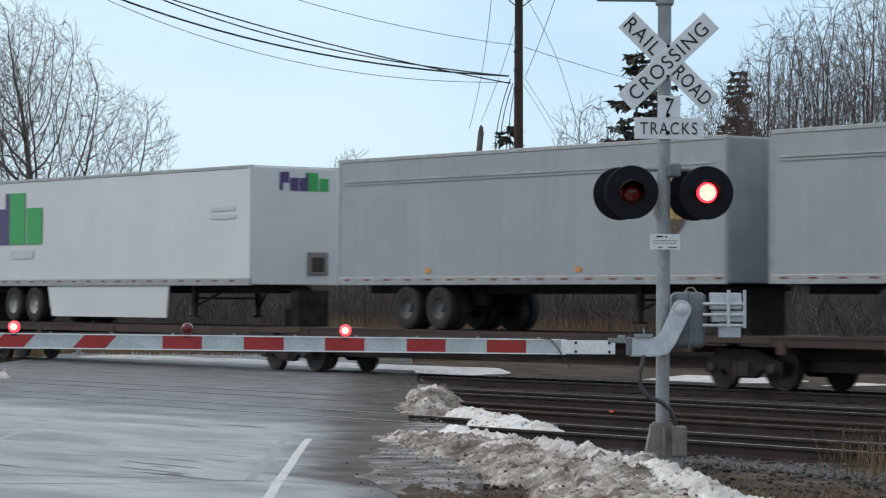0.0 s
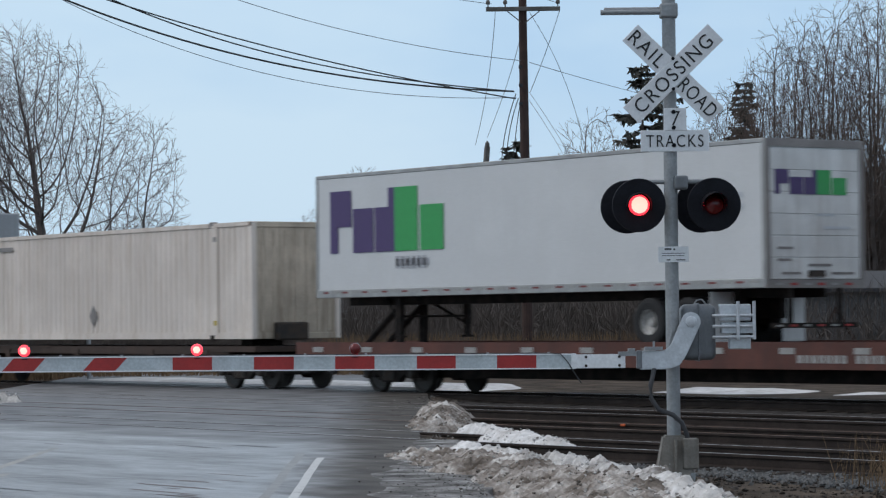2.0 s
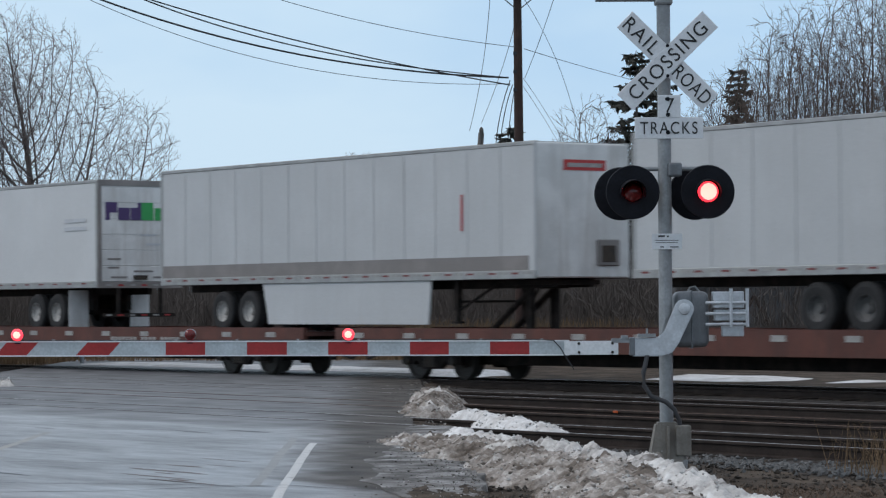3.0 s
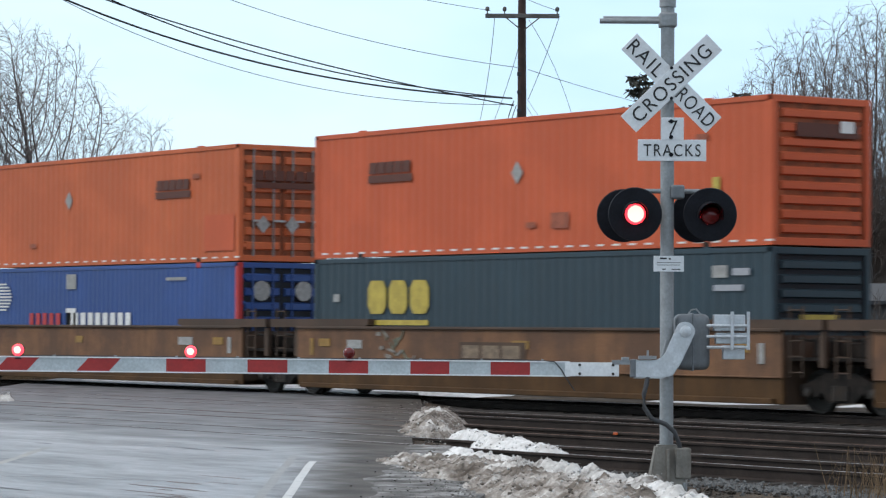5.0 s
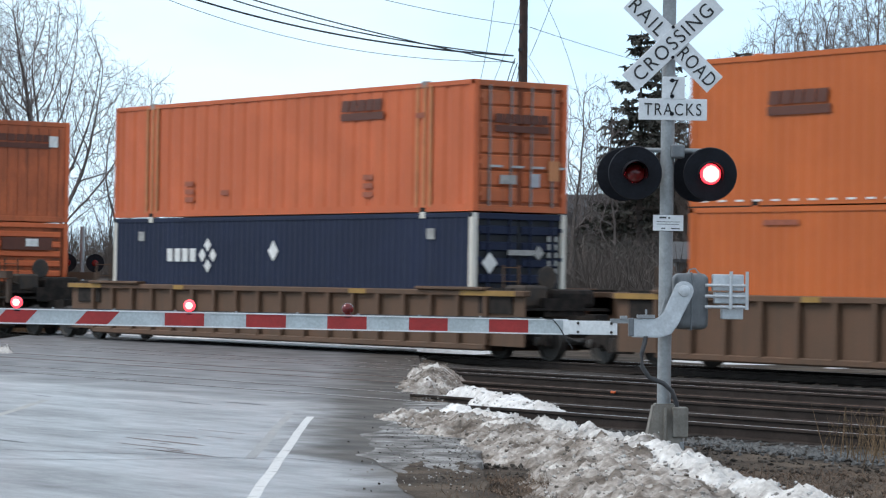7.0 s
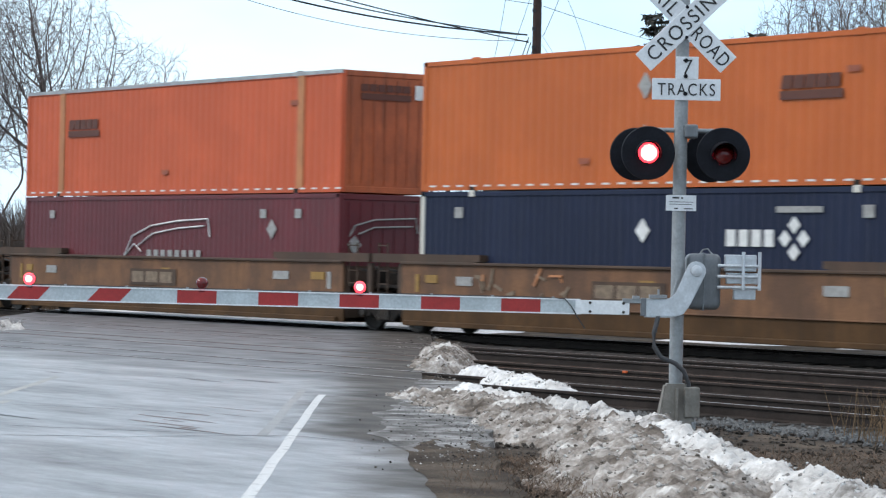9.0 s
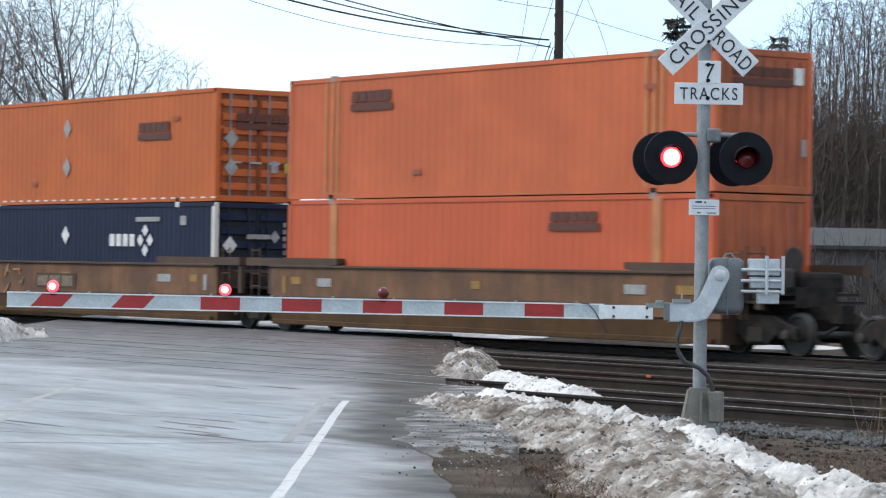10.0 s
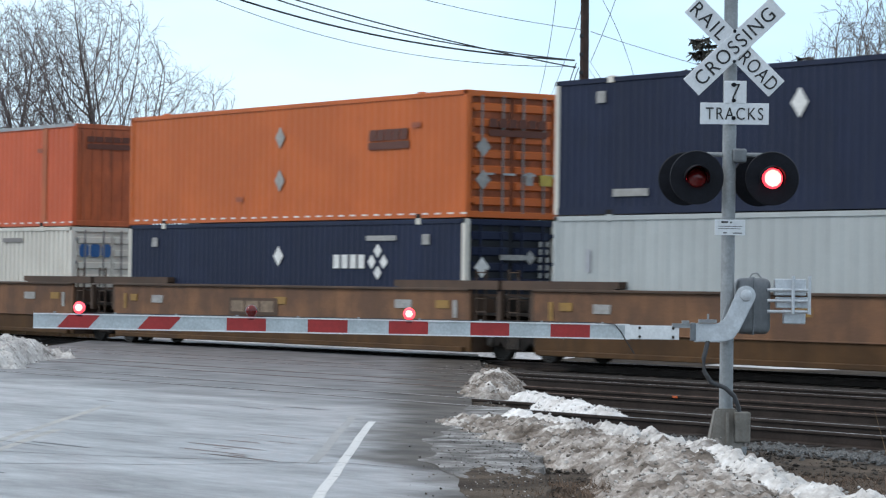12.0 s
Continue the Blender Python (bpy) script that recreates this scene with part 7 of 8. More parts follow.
    c = container(117.6, LOWER_Z, M["navy"], "navy container with white corner posts and lozenge device", "door", M["navy"], pitch=0.24, end_post=M["white_box"])
    lozenge_brand(c, 2.85, 5.3, 2.25)
    umax_small(c)
    # 5
    c = container(141.03, UPPER_Z, D, "deep orange container with slatted end", "slat", D, dashes=True)
    top_marks(c, 2.3, 4.95, 5)
    diamond(c, M["dull_white"], 8.0, 5.0, 0.45, 0.55)
    mark_end(c, M["dark_mark"], -0.95, 0.95, 5.5, 5.75, BOX_L + 0.004, "logo_bar", 0.03)
    c = container(141.03, LOWER_Z, D, "deep orange container in the well", "slat", O)
    diamond(c, M["dull_white"], 8.0, 2.2, 0.45, 0.55)
    mark(c, M["faint_mark"], 2.2, 3.2, 2.85, 2.95)
    # 6
    c = container(164.55, UPPER_Z, R, "orange container with a grey top rail and sooty end", "plain", E, "single", M["tan_post"], dashes=True)
    top_marks(c, 2.5, 4.83, 6)
    grey_top(c)
    brand_dark_end(c, -0.75, 0.7, 5.45, 5.82, BOX_L - 0.004)
    mark_end(c, M["white_paint"], 0.8, 1.05, 5.5, 5.85, BOX_L + 0.01)
    c = container(164.55, LOWER_Z, M["maroon"], "maroon container with a white arched outline device", "plain", M["maroon"], pitch=0.24)
    bm = bmesh.new()
    path_tube(bm, [(5.8, NEAR - 0.012, 1.65), (6.2, NEAR - 0.012, 2.15), (7.2, NEAR - 0.012, 2.42), (8.6, NEAR - 0.012, 2.55), (10.1, NEAR - 0.012, 2.6), (10.2, NEAR - 0.012, 2.15)], 0.022, 5)
    path_tube(bm, [(6.5, NEAR - 0.012, 1.9), (7.3, NEAR - 0.012, 2.22), (8.6, NEAR - 0.012, 2.36), (9.9, NEAR - 0.012, 2.42)], 0.02, 5)
    path_tube(bm, [(5.8, NEAR - 0.012, 1.62), (6.3, NEAR - 0.012, 1.95), (6.7, NEAR - 0.012, 1.75)], 0.02, 5)
    part("logo_shape", bm, M["white_paint"], c)
    word_bars(c, M["dull_white"], 7.0, 9.9, 1.58, 1.80, 8, gap=0.4)
    for x in (1.5, 12.6, 14.2):
        mark(c, M["dull_white"], x, x + 0.28, 2.62, 2.84)
    diamond(c, M["dull_white"], 13.15, 2.35, 0.45, 0.5)
    bm = bmesh.new()
    X = BOX_L + 0.012
    path_tube(bm, [(X, -1.0, 2.2), (X, -0.85, 2.45), (X, -0.3, 2.6), (X, 0.9, 2.66), (X, 0.95, 2.3)], 0.02, 5)
    path_tube(bm, [(X, -0.75, 2.25), (X, -0.3, 2.42), (X, 0.8, 2.46)], 0.02, 5)
    part("logo_shape", bm, M["dull_white"], c)
    diamond_end(c, M["dull_white"], -0.85, 2.0, 0.4, 0.45, BOX_L - 0.006)
    # 7 and 10 look alike
    for s in (184.05, 246.95):
        c = container(s, UPPER_Z, D, "deep orange container with two grey placards and ribbed doors", "door", D, dashes=True)
        top_marks(c, 12.05, 4.88, 7)
        for z in (5.32, 4.25):
            diamond(c, M["dull_white"], 7.95, z, 0.46, 0.56)
        brand_dark_end(c, -0.7, 0.95, 5.1, 5.5, BOX_L + 0.03)
        for z in (4.85, 4.1):
            diamond_end(c, M["dull_white"], -0.85, z, 0.42, 0.46, BOX_L + 0.03)
        mark_end(c, M["dull_white"], 0.35, 0.55, 4.0, 4.3, BOX_L + 0.03)
        mark_end(c, M["yellow_mark"], 0.75, 1.1, 4.0, 4.25, BOX_L + 0.03)
        c = container(s, LOWER_Z, M["navy"], "navy container with white corner posts and lozenge device", "door", M["navy"], pitch=0.24, end_post=M["white_box"])
        lozenge_brand(c, 10.55, 12.95, 2.22)
        umax_small(c)
        mark(c, M["dull_white"], 12.0, 13.3, 2.72, 2.84)
    # 8
    c = container(203.75, UPPER_Z, O, "orange container with a sooty end", "plain", E, "triple", M["tan_post"])
    top_marks(c, 2.8, 5.29, 8)
    brand_dark_end(c, -0.85, 0.75, 5.4, 5.78, BOX_L - 0.004)
    mark_end(c, M["white_paint"], 0.78, 1.02, 5.45, 5.8, BOX_L + 0.01)
    mark_end(c, M["dull_white"], 1.0, 1.12, 4.0, 4.35, BOX_L + 0.005)
    c = container(203.75, LOWER_Z, R, "orange container with a black-smoked end", "plain", E, "single", M["tan_post"])
    brand_dark(c, 10.7, 12.45, 2.45, 2.86)
    # 9
    c = container(227.4, UPPER_Z, R, "orange container with a grey top rail", "plain", E, "single", M["orange_worn"], dashes=True)
    top_marks(c, 2.3, 4.83, 9)
    grey_top(c)
    diamond(c, M["faint_placard"], 8.0, 5.0, 0.4, 0.5)
    brand_dark_end(c, -0.85, 0.8, 5.42, 5.78, BOX_L - 0.004)
    mark_end(c, M["white_paint"], 0.85, 1.08, 5.5, 5.8, BOX_L + 0.01)
    c = container(227.4, LOWER_Z, M["white_box"], "weathered white container with blue company letters", "door", M["white_box"], pitch=0.28, depth=0.03)
    bowed_letters(c, M["blue_mark"], 2.3, 4.85, 1.98, 2.82)
    word_bars(c, M["grey_mark"], 2.3, 4.8, 1.66, 1.84, 10, gap=0.3)
    bowed_letters(c, M["blue_mark"], -1.05, 0.0, 2.35, 2.72, True, BOX_L + 0.0)
    mark(c, M["scuff"], 11.7, 13.0, 2.78, 2.9)
    # 11
    c = container(266.45, UPPER_Z, M["navy"], "navy container with a white placard", "door", M["navy"], pitch=0.24, end_post=M["white_box"])
    diamond(c, M["white_paint"], 8.0, 5.33, 0.5, 0.6)
    mark(c, M["dull_white"], 2.1, 3.3, 3.60, 3.76)
    mark(c, M["dull_white"], 1.5, 1.8, 5.6, 5.85)
    c = container(266.45, LOWER_Z, M["pale_grey"], "pale grey container riding in the well", "door", M["pale_grey"], pitch=0.4, depth=0.02)
    mark(c, M["grey_mark"], 1.2, 1.35, 2.0, 2.5)


def grey_top(c):
    part("roof_edge", boxes((0.0, BOX_L, NEAR - 0.008, NEAR + 0.05, UPPER_Z + BOX_H - 0.085, UPPER_Z + BOX_H + 0.006)), M["alu"], c)


def umax_small(c):
    diamond(c, M["white_paint"], 7.95, 2.36, 0.46, 0.5)
    for x in (1.35, 14.4):
        mark(c, M["dull_white"], x, x + 0.3, 2.62, 2.86)
    mark_end(c, M["dull_white"], -0.35, 0.35, 2.28, 2.40, BOX_L + 0.03)
    diamond_end(c, M["white_paint"], -0.85, 2.1, 0.42, 0.48, BOX_L + 0.03)
    diamond_end(c, M["dull_white"], 0.5, 2.34, 0.3, 0.34, BOX_L + 0.03)
    for y in (0.75, 0.95):
        for i in range(6):
            mark_end(c, M["dull_white"], y, y + 0.08, 1.7 + i * 0.18, 1.82 + i * 0.18, BOX_L + 0.03)


def make_cars():
    spine_car((-75.2, -58.9, -42.3, -24.9, -8.6), "dark brown articulated spine car carrying trailers")
    flat_car(-5.5, 21.6, (-2.05, 18.05), (10.9 - 13.6,), "oxide red flat car with white reflectors")
    flat_car(22.9, 50.0, (26.25, 46.6), (29.0, 48.2), "oxide red flat car coupled behind its twin")
    well_car(((54.93, 71.08), (74.53, 90.68), (94.05, 110.2)), M["well_yellow"], "grimy yellow articulated well car with stencils and tags", (53.1, 111.2), ((80.7, 83.1),))
    ribbed_car(117.6, 133.75, (115.0, 135.0))
    ribbed_car(141.03, 157.18, (138.6, 158.7))
    c = well_car(((164.55, 180.7), (184.05, 200.2), (203.75, 219.9)), M["well_yellow"], "grimy yellow articulated well car with dark shelf plates", (162.3, 221.0), ((190.6, 193.0), (171.0, 173.4)))
    d = well_car(((227.4, 243.55), (246.95, 263.1), (266.45, 282.6)), M["well_yellow"], "grimy yellow articulated well car with faded stencils", (224.9, 284.0), ((252.8, 255.2), (230.6, 233.0)))
    graffiti(c, 22.0, 25.2, 0.75, 1.4, 3, ("tan_stencil", "tan_post", "tan_stencil"))
    for ob, s in MOVING:
        if ob.name.startswith("well_car") and s == 54.93:
            graffiti(ob, 45.6, 47.8, 0.75, 1.4, 5, ("tag_green", "tan_stencil", "tag_pale"))
            graffiti(ob, 42.2, 43.9, 0.75, 1.4, 6, ("tag_pink", "tag_pale", "tan_stencil"))
            graffiti(ob, 22.5, 24.0, 0.75, 1.5, 8, ("tag_green", "tag_pale"))


make_trailers()
make_stacks()
make_cars()

# ---------------------------------------------------------------- background
def tubes_mesh(name, segs, mat, parent):
    verts, faces = [], []
    for p0, p1, r0, r1 in segs:
        d = (p1 - p0)
        if d.length < 1e-5:
            continue
        d.normalize()
        a = d.orthogonal().normalized()
        b = d.cross(a)
        o = len(verts)
        for p, r in ((p0, r0), (p1, r1)):
            for k in range(3):
                q = p + r * (math.cos(2.0944 * k) * a + math.sin(2.0944 * k) * b)
                verts.append(q[:])
        for k in range(3):
            faces.append((o + k, o + (k + 1) % 3, o + 3 + (k + 1) % 3, o + 3 + k))
    me = bpy.data.meshes.new(name)
    me.from_pydata(verts, [], faces)
    me.materials.append(mat)
    ob = new(name, me)
    ob.parent = parent
    return ob


def bare_tree(place, height, spread, seed, label, mats=("bark", "twig"), stems=1, levels=5, droop=0.0, lean=(0, 0), fan=0.34, dense=False):
    """A leafless tree: tapered trunk, limbs that fork again and again down to twigs."""
    rnd = random.Random(seed)
    base = thing("bare_tree", pose(*place), label, "tree", "bare trees behind the railway")
    thick, thin = [], []

    def grow(p, d, length, r, level):
        n = 4 if level < 2 else 3
        q = p
        for i in range(n):
            j = Vector((rnd.gauss(0, 1), rnd.gauss(0, 1), rnd.gauss(0, 1))) * (0.06, 0.09, 0.12, 0.12, 0.13, 0.14)[level]
            d = (d + j + Vector((0, 0, (0.025 if dense else 0.07) - droop * 0.02 * level))).normalized()
            e = q + d * (length / n)
            ra, rb = r * (1 - 0.5 * i / n), r * (1 - 0.5 * (i + 1) / n)
            (thick if level < 2 else thin).append((q, e, max(ra, 0.0065), max(rb, 0.005)))
            q = e
            if level < levels and (level > 0 or i > 0):
                for k in range(2 if level == 0 else (1 if rnd.random() < ((0.95, 0.95, 0.9, 0.85, 0.75) if dense else (0.95, 0.8, 0.62, 0.52, 0.5))[level] else 0)):
                    side = d.orthogonal().normalized()
                    side.rotate(Matrix.Rotation(rnd.random() * 6.283, 3, d))
                    w = rnd.uniform(0.55, 1.05) * spread
                    nd = (d * 0.85 + side * w + Vector((0, 0, 0.07 if dense else 0.16))).normalized()
                    grow(e, nd, length * rnd.uniform(0.50, 0.72) * (1.0 if level < 2 else 0.82), rb * (rnd.uniform(0.58, 0.78) if dense else rnd.uniform(0.48, 0.66)), level + 1)
        if level < levels:
            grow(q, d, length * 0.6, r * 0.52, level + 1)

    for k in range(stems):
        a = 6.283 * (k + rnd.random() * 0.6) / stems
        d = Vector((fan * math.cos(a) * (stems > 1) + lean[0], fan * math.sin(a) * (stems > 1) + lean[1], 1)).normalized()
        grow(Vector((0.25 * math.cos(a), 0.25 * math.sin(a), -0.3)), d, height * 0.42, height * (0.023 if dense else 0.0165) / (stems ** 0.4), 0)
    tubes_mesh("trunk", thick, M[mats[0]], base)
    tubes_mesh("crown", thin, M[mats[1]], base)
    return base


def spruce(place, height, radius, seed, label):
    """A conifer: straight trunk, tiers of drooping boughs set with needle sprays."""
    rnd = random.Random(seed)
    base = thing("spruce", pose(*place), label, "tree", "conifers behind the railway")
    wood, verts, faces = [], [], []
    wood.append((Vector((0, 0, -0.3)), Vector((0, 0, height * 0.5)), height * 0.016, height * 0.011))
    wood.append((Vector((0, 0, height * 0.5)), Vector((0, 0, height)), height * 0.011, 0.015))
    z = height * 0.14
    while z < height * 0.985:
        f = 1 - z / height
        for k in range(5 if f > 0.2 else 4):
            if rnd.random() < 0.14:
                continue
            a = rnd.random() * 6.283
            l = radius * (0.18 + 0.95 * f ** 0.85) * rnd.uniform(0.6, 1.12)
            d = Vector((math.cos(a), math.sin(a), 0))
            p0 = Vector((0, 0, z))
            p1 = p0 + d * l * 0.6 + Vector((0, 0, -0.10 * l))
            p2 = p0 + d * l + Vector((0, 0, -0.04 * l))
            wood += [(p0, p1, 0.03, 0.02), (p1, p2, 0.02, 0.01)]
            n = int(10 + l * 21)
            for i in range(n):
                t = rnd.uniform(0.12, 1.0)
                c = p0.lerp(p1, t / 0.6) if t < 0.6 else p1.lerp(p2, (t - 0.6) / 0.4)
                s = d.cross(Vector((0, 0, 1))) * rnd.uniform(-1, 1) + Vector((0, 0, rnd.uniform(-0.9, 0.25))) + d * rnd.uniform(0, 0.7)
                s = s.normalized() * rnd.uniform(0.2, 0.5) * (0.7 + 0.5 * f)
                w = s.cross(Vector((rnd.random() - 0.5, rnd.random() - 0.5, rnd.random()))).normalized() * rnd.uniform(0.04, 0.10)
                o = len(verts)
                verts += [(c - w)[:], (c + w)[:], (c + s + 0.3 * w)[:], (c + s - 0.3 * w)[:]]
                faces.append((o, o + 1, o + 2, o + 3))
        z += (height * 0.020 + 0.05) * rnd.uniform(0.6, 1.2)
    tubes_mesh("trunk", wood, M["bark"], base)
    me = bpy.data.meshes.new("crown")
    me.from_pydata(verts, [], faces)
    me.materials.append(M["needle"])
    ob = new("crown", me)
    ob.parent = base
    return base


def crown_tree(place, lobes, seed, label, stems=((0.0, 0.0),), mats=("bark", "twig"), count=1500, step=0.30, tip=0.0075, twigs=3, thick_at=0.030, fork=1.9, flat=0.75):
    """A leafless tree whose limbs reach for points strewn through its crown: lobes of (across, height, half width, half height, points)."""
    rnd = np.random.default_rng(seed)
    base = thing("bare_tree", pose(*place, 0, 0, 54.755), label, "tree", "bare trees behind the railway")
    goals = []
    for cx, cz, rx, rz, share_of in lobes:
        q = rnd.normal(size=(int(count * share_of), 3))
        q /= np.linalg.norm(q, axis=1)[:, None]
        q *= (rnd.random(len(q)) ** 0.42)[:, None]
        goals.append(q * (rx, rx * flat, rz) + (cx, 0, cz))
    goals = np.concatenate(goals)
    goals = goals[goals[:, 2] > 1.2]
    pos, par, way = [], [], []
    low = min(l[1] - 0.75 * l[3] for l in lobes)
    for lx, ly in stems:
        p, d = np.array((lx * 0.35, ly * 0.35, -0.3)), np.array((lx * 0.42, ly * 0.42, 1.0))
        last = -1
        for i in range(max(3, int((low + 0.3) / step))):
            pos.append(p)
            par.append(last)
            d = d / np.linalg.norm(d)
            way.append(d)
            last = len(pos) - 1
            p = p + d * step
            d = d + rnd.normal(size=3) * 0.07
    P = np.array(pos)
    dist = np.full(len(goals), 1e9)
    near = np.zeros(len(goals), int)
    for i, p in enumerate(P):
        dd = np.linalg.norm(goals - p, axis=1)
        m = dd < dist
        dist[m], near[m] = dd[m], i
    shoots = {}
    for turn in range(110):
        live = (dist < 5.5) & (dist > 0.32)
        if live.sum() < 4:
            break
        pull = {}
        for g in np.nonzero(live)[0]:
            v = goals[g] - pos[near[g]]
            pull.setdefault(near[g], np.zeros(3))
            pull[near[g]] += v / np.linalg.norm(v)
        grown = 0
        for i, v in pull.items():
            if shoots.get(i, 0) > 2:
                continue
            shoots[i] = shoots.get(i, 0) + 1
            d = v / (np.linalg.norm(v) + 1e-6) + 0.95 * way[i] + rnd.normal(size=3) * 0.09 + np.array((0, 0, 0.05))
            d /= np.linalg.norm(d)
            q = pos[i] + d * step
            pos.append(q)
            par.append(i)
            way.append(d)
            dd = np.linalg.norm(goals - q, axis=1)
            m = dd < dist
            dist[m], near[m] = dd[m], len(pos) - 1
            grown += 1
        goals, near, dist = goals[dist > 0.32], near[dist > 0.32], dist[dist > 0.32]
        if not grown or len(pos) > 9000:
            break
    load = np.zeros(len(pos))
    kids = np.zeros(len(pos), int)
    for i in range(len(pos) - 1, -1, -1):
        if load[i] == 0:
            load[i] = tip ** fork
        if par[i] >= 0:
            load[par[i]] += load[i]
            kids[par[i]] += 1
    rad = load ** (1 / fork)
    thick, thin = [], []
    for i in range(len(pos)):
        if par[i] >= 0:
            j = par[i]
            (thick if rad[i] > thick_at else thin).append((Vector(pos[j]), Vector(pos[i]), float(min(rad[j], rad[i] * 1.25)), float(rad[i])))
        if rad[i] < 0.030 and kids[i] < 2:
            for k in range(twigs if kids[i] == 0 else (1 if rnd.random() < 0.85 else 0)):
                d = way[i] + rnd.normal(size=3) * 0.48 + np.array((0, 0, 0.12))
                d /= np.linalg.norm(d)
                l = rnd.uniform(0.25, 0.75)
                mid = pos[i] + d * l * 0.5
                d2 = d + rnd.normal(size=3) * 0.25
                end = mid + d2 / np.linalg.norm(d2) * l * 0.5
                thin.append((Vector(pos[i]), Vector(mid), tip * 0.85, tip * 0.7))
                thin.append((Vector(mid), Vector(end), tip * 0.7, tip * 0.5))
                d3 = d + rnd.normal(size=3) * 0.6
                thin.append((Vector(mid), Vector(mid + d3 / np.linalg.norm(d3) * l * 0.4), tip * 0.7, tip * 0.45))
    tubes_mesh("trunk", thick, M[mats[0]], base)
    tubes_mesh("crown", thin, M[mats[1]], base)
    return base


def make_trees():
    grey = "bare grey-brown deciduous tree with fine twigs"
    crown_tree(beyond(-15.3, 112), ((-0.9, 9.0, 3.7, 4.2, 1.0), (2.6, 7.0, 2.9, 3.3, 0.5)), 31, "large spreading bare tree with arching outer limbs", ((-0.3, 0.2), (0.5, -0.2), (1.3, 0.3)), count=3600)
    crown_tree(beyond(-17.5, 115), ((-0.8, 8.6, 3.0, 4.0, 1.0),), 22, grey, ((-0.5, 0.0), (0.5, 0.4)), count=2400)
    crown_tree(beyond(-20.3, 118), ((-0.5, 9.0, 3.4, 4.4, 1.0),), 24, grey, ((0.0, 0.0), (0.9, 0.3)), count=2200)
    crown_tree(beyond(-12.3, 117), ((0.3, 3.6, 2.4, 2.6, 1.0),), 33, "low bare tree with a rounded crown", ((-0.6, 0.0), (0.6, 0.3)), count=1000)
    crown_tree(beyond(-4.7, 172), ((0.0, 7.0, 2.3, 3.7, 1.0),), 25, "small distant bare tree with a rounded crown", ((-0.3, 0.0), (0.4, 0.2)), count=900, tip=0.011)
    crown_tree(beyond(-6.9, 176), ((0.0, 5.6, 2.2, 3.2, 1.0),), 26, "small distant bare tree with a rounded crown", ((0.0, 0.0),), count=700, tip=0.011)
    bare_tree(beyond(1.2, 152), 10.3, 0.6, 27, "slim distant bare tree", levels=4)
    crown_tree(beyond(6.2, 118), ((0.2, 6.4, 1.7, 3.7, 1.0),), 28, grey, ((-0.4, 0.0), (0.5, 0.2)), count=1000, tip=0.0095)
    crown_tree(beyond(7.5, 123), ((0.2, 5.6, 1.4, 3.4, 1.0),), 29, grey, ((0.0, 0.0), (0.5, 0.2)), count=700, tip=0.0095)
    spruce(beyond(3.5, 126), 9.6, 2.7, 31, "dark green spruce with thin ragged boughs")
    spruce(beyond(8.6, 120), 12.3, 2.8, 32, "tall dark spruce behind the crossing")
    spruce(beyond(9.9, 123), 11.6, 2.4, 33, "tall dark spruce behind the crossing")
    spruce(beyond(13.3, 124), 12.0, 1.9, 34, "ragged dark spruce among bare trees")
    spruce(beyond(5.2, 130), 6.3, 1.4, 35, "low dark spruce among bare trees")
    row = ((12.0, 115, 10.2), (13.7, 112, 12.4), (15.2, 116, 13.0), (16.6, 112, 13.6), (18.0, 115, 14.4), (19.4, 111, 14.6), (21.0, 116, 14.8), (14.5, 121, 12.6), (17.2, 122, 14.2), (11.3, 119, 9.6), (12.9, 118, 11.2), (16.0, 119, 13.0), (19.0, 119, 14.4), (20.6, 121, 15.2))
    for i, (x, d, h) in enumerate(row):
        crown_tree(beyond(x, d), ((0.0, h * 0.57, 2.1, h * 0.48, 1.0),), 40 + i, "bare brown woodland tree with dense upright twigs", ((-0.4, 0.0), (0.4, 0.2)), ("bark", "twig_dark"), count=1900, step=0.32, tip=0.0085)


def brush_belt(name, label, category, mat, rows, seed, length, spread=0.35, width=0.02, foot=-0.15):
    """Dry stalks standing in a belt: (across0, across1, ahead0, ahead1, count, height)."""
    rnd = random.Random(seed)
    verts, faces = [], []
    for a0, a1, d0, d1, count, h in rows:
        for i in range(count):
            x, d = rnd.uniform(a0, a1), rnd.uniform(d0, d1)
            p = Vector(beyond(x, d, foot))
            hh = h * rnd.uniform(0.45, 1.1)
            lean = Vector((rnd.gauss(0, spread), rnd.gauss(0, spread), 1)).normalized()
            e = p + lean * hh
            w = ACROSS * width * rnd.uniform(0.6, 1.5)
            o = len(verts)
            verts += [(p - w)[:], (p + w)[:], (e + 0.2 * w)[:], (e - 0.2 * w)[:]]
            faces.append((o, o + 1, o + 2, o + 3))
            if length:
                for k in range(length):
                    m = p.lerp(e, rnd.uniform(0.3, 0.9))
                    t = m + Vector((rnd.gauss(0, 0.5), rnd.gauss(0, 0.5), rnd.uniform(0.1, 0.8))) * hh * 0.35
                    o = len(verts)
                    verts += [(m - 0.6 * w)[:], (m + 0.6 * w)[:], t[:]]
                    faces.append((o, o + 1, o + 2))
    me = bpy.data.meshes.new(name)
    me.from_pydata(verts, [], faces)
    me.materials.append(mat)
    return tagged(new(name, me), label, category, kind="stuff")


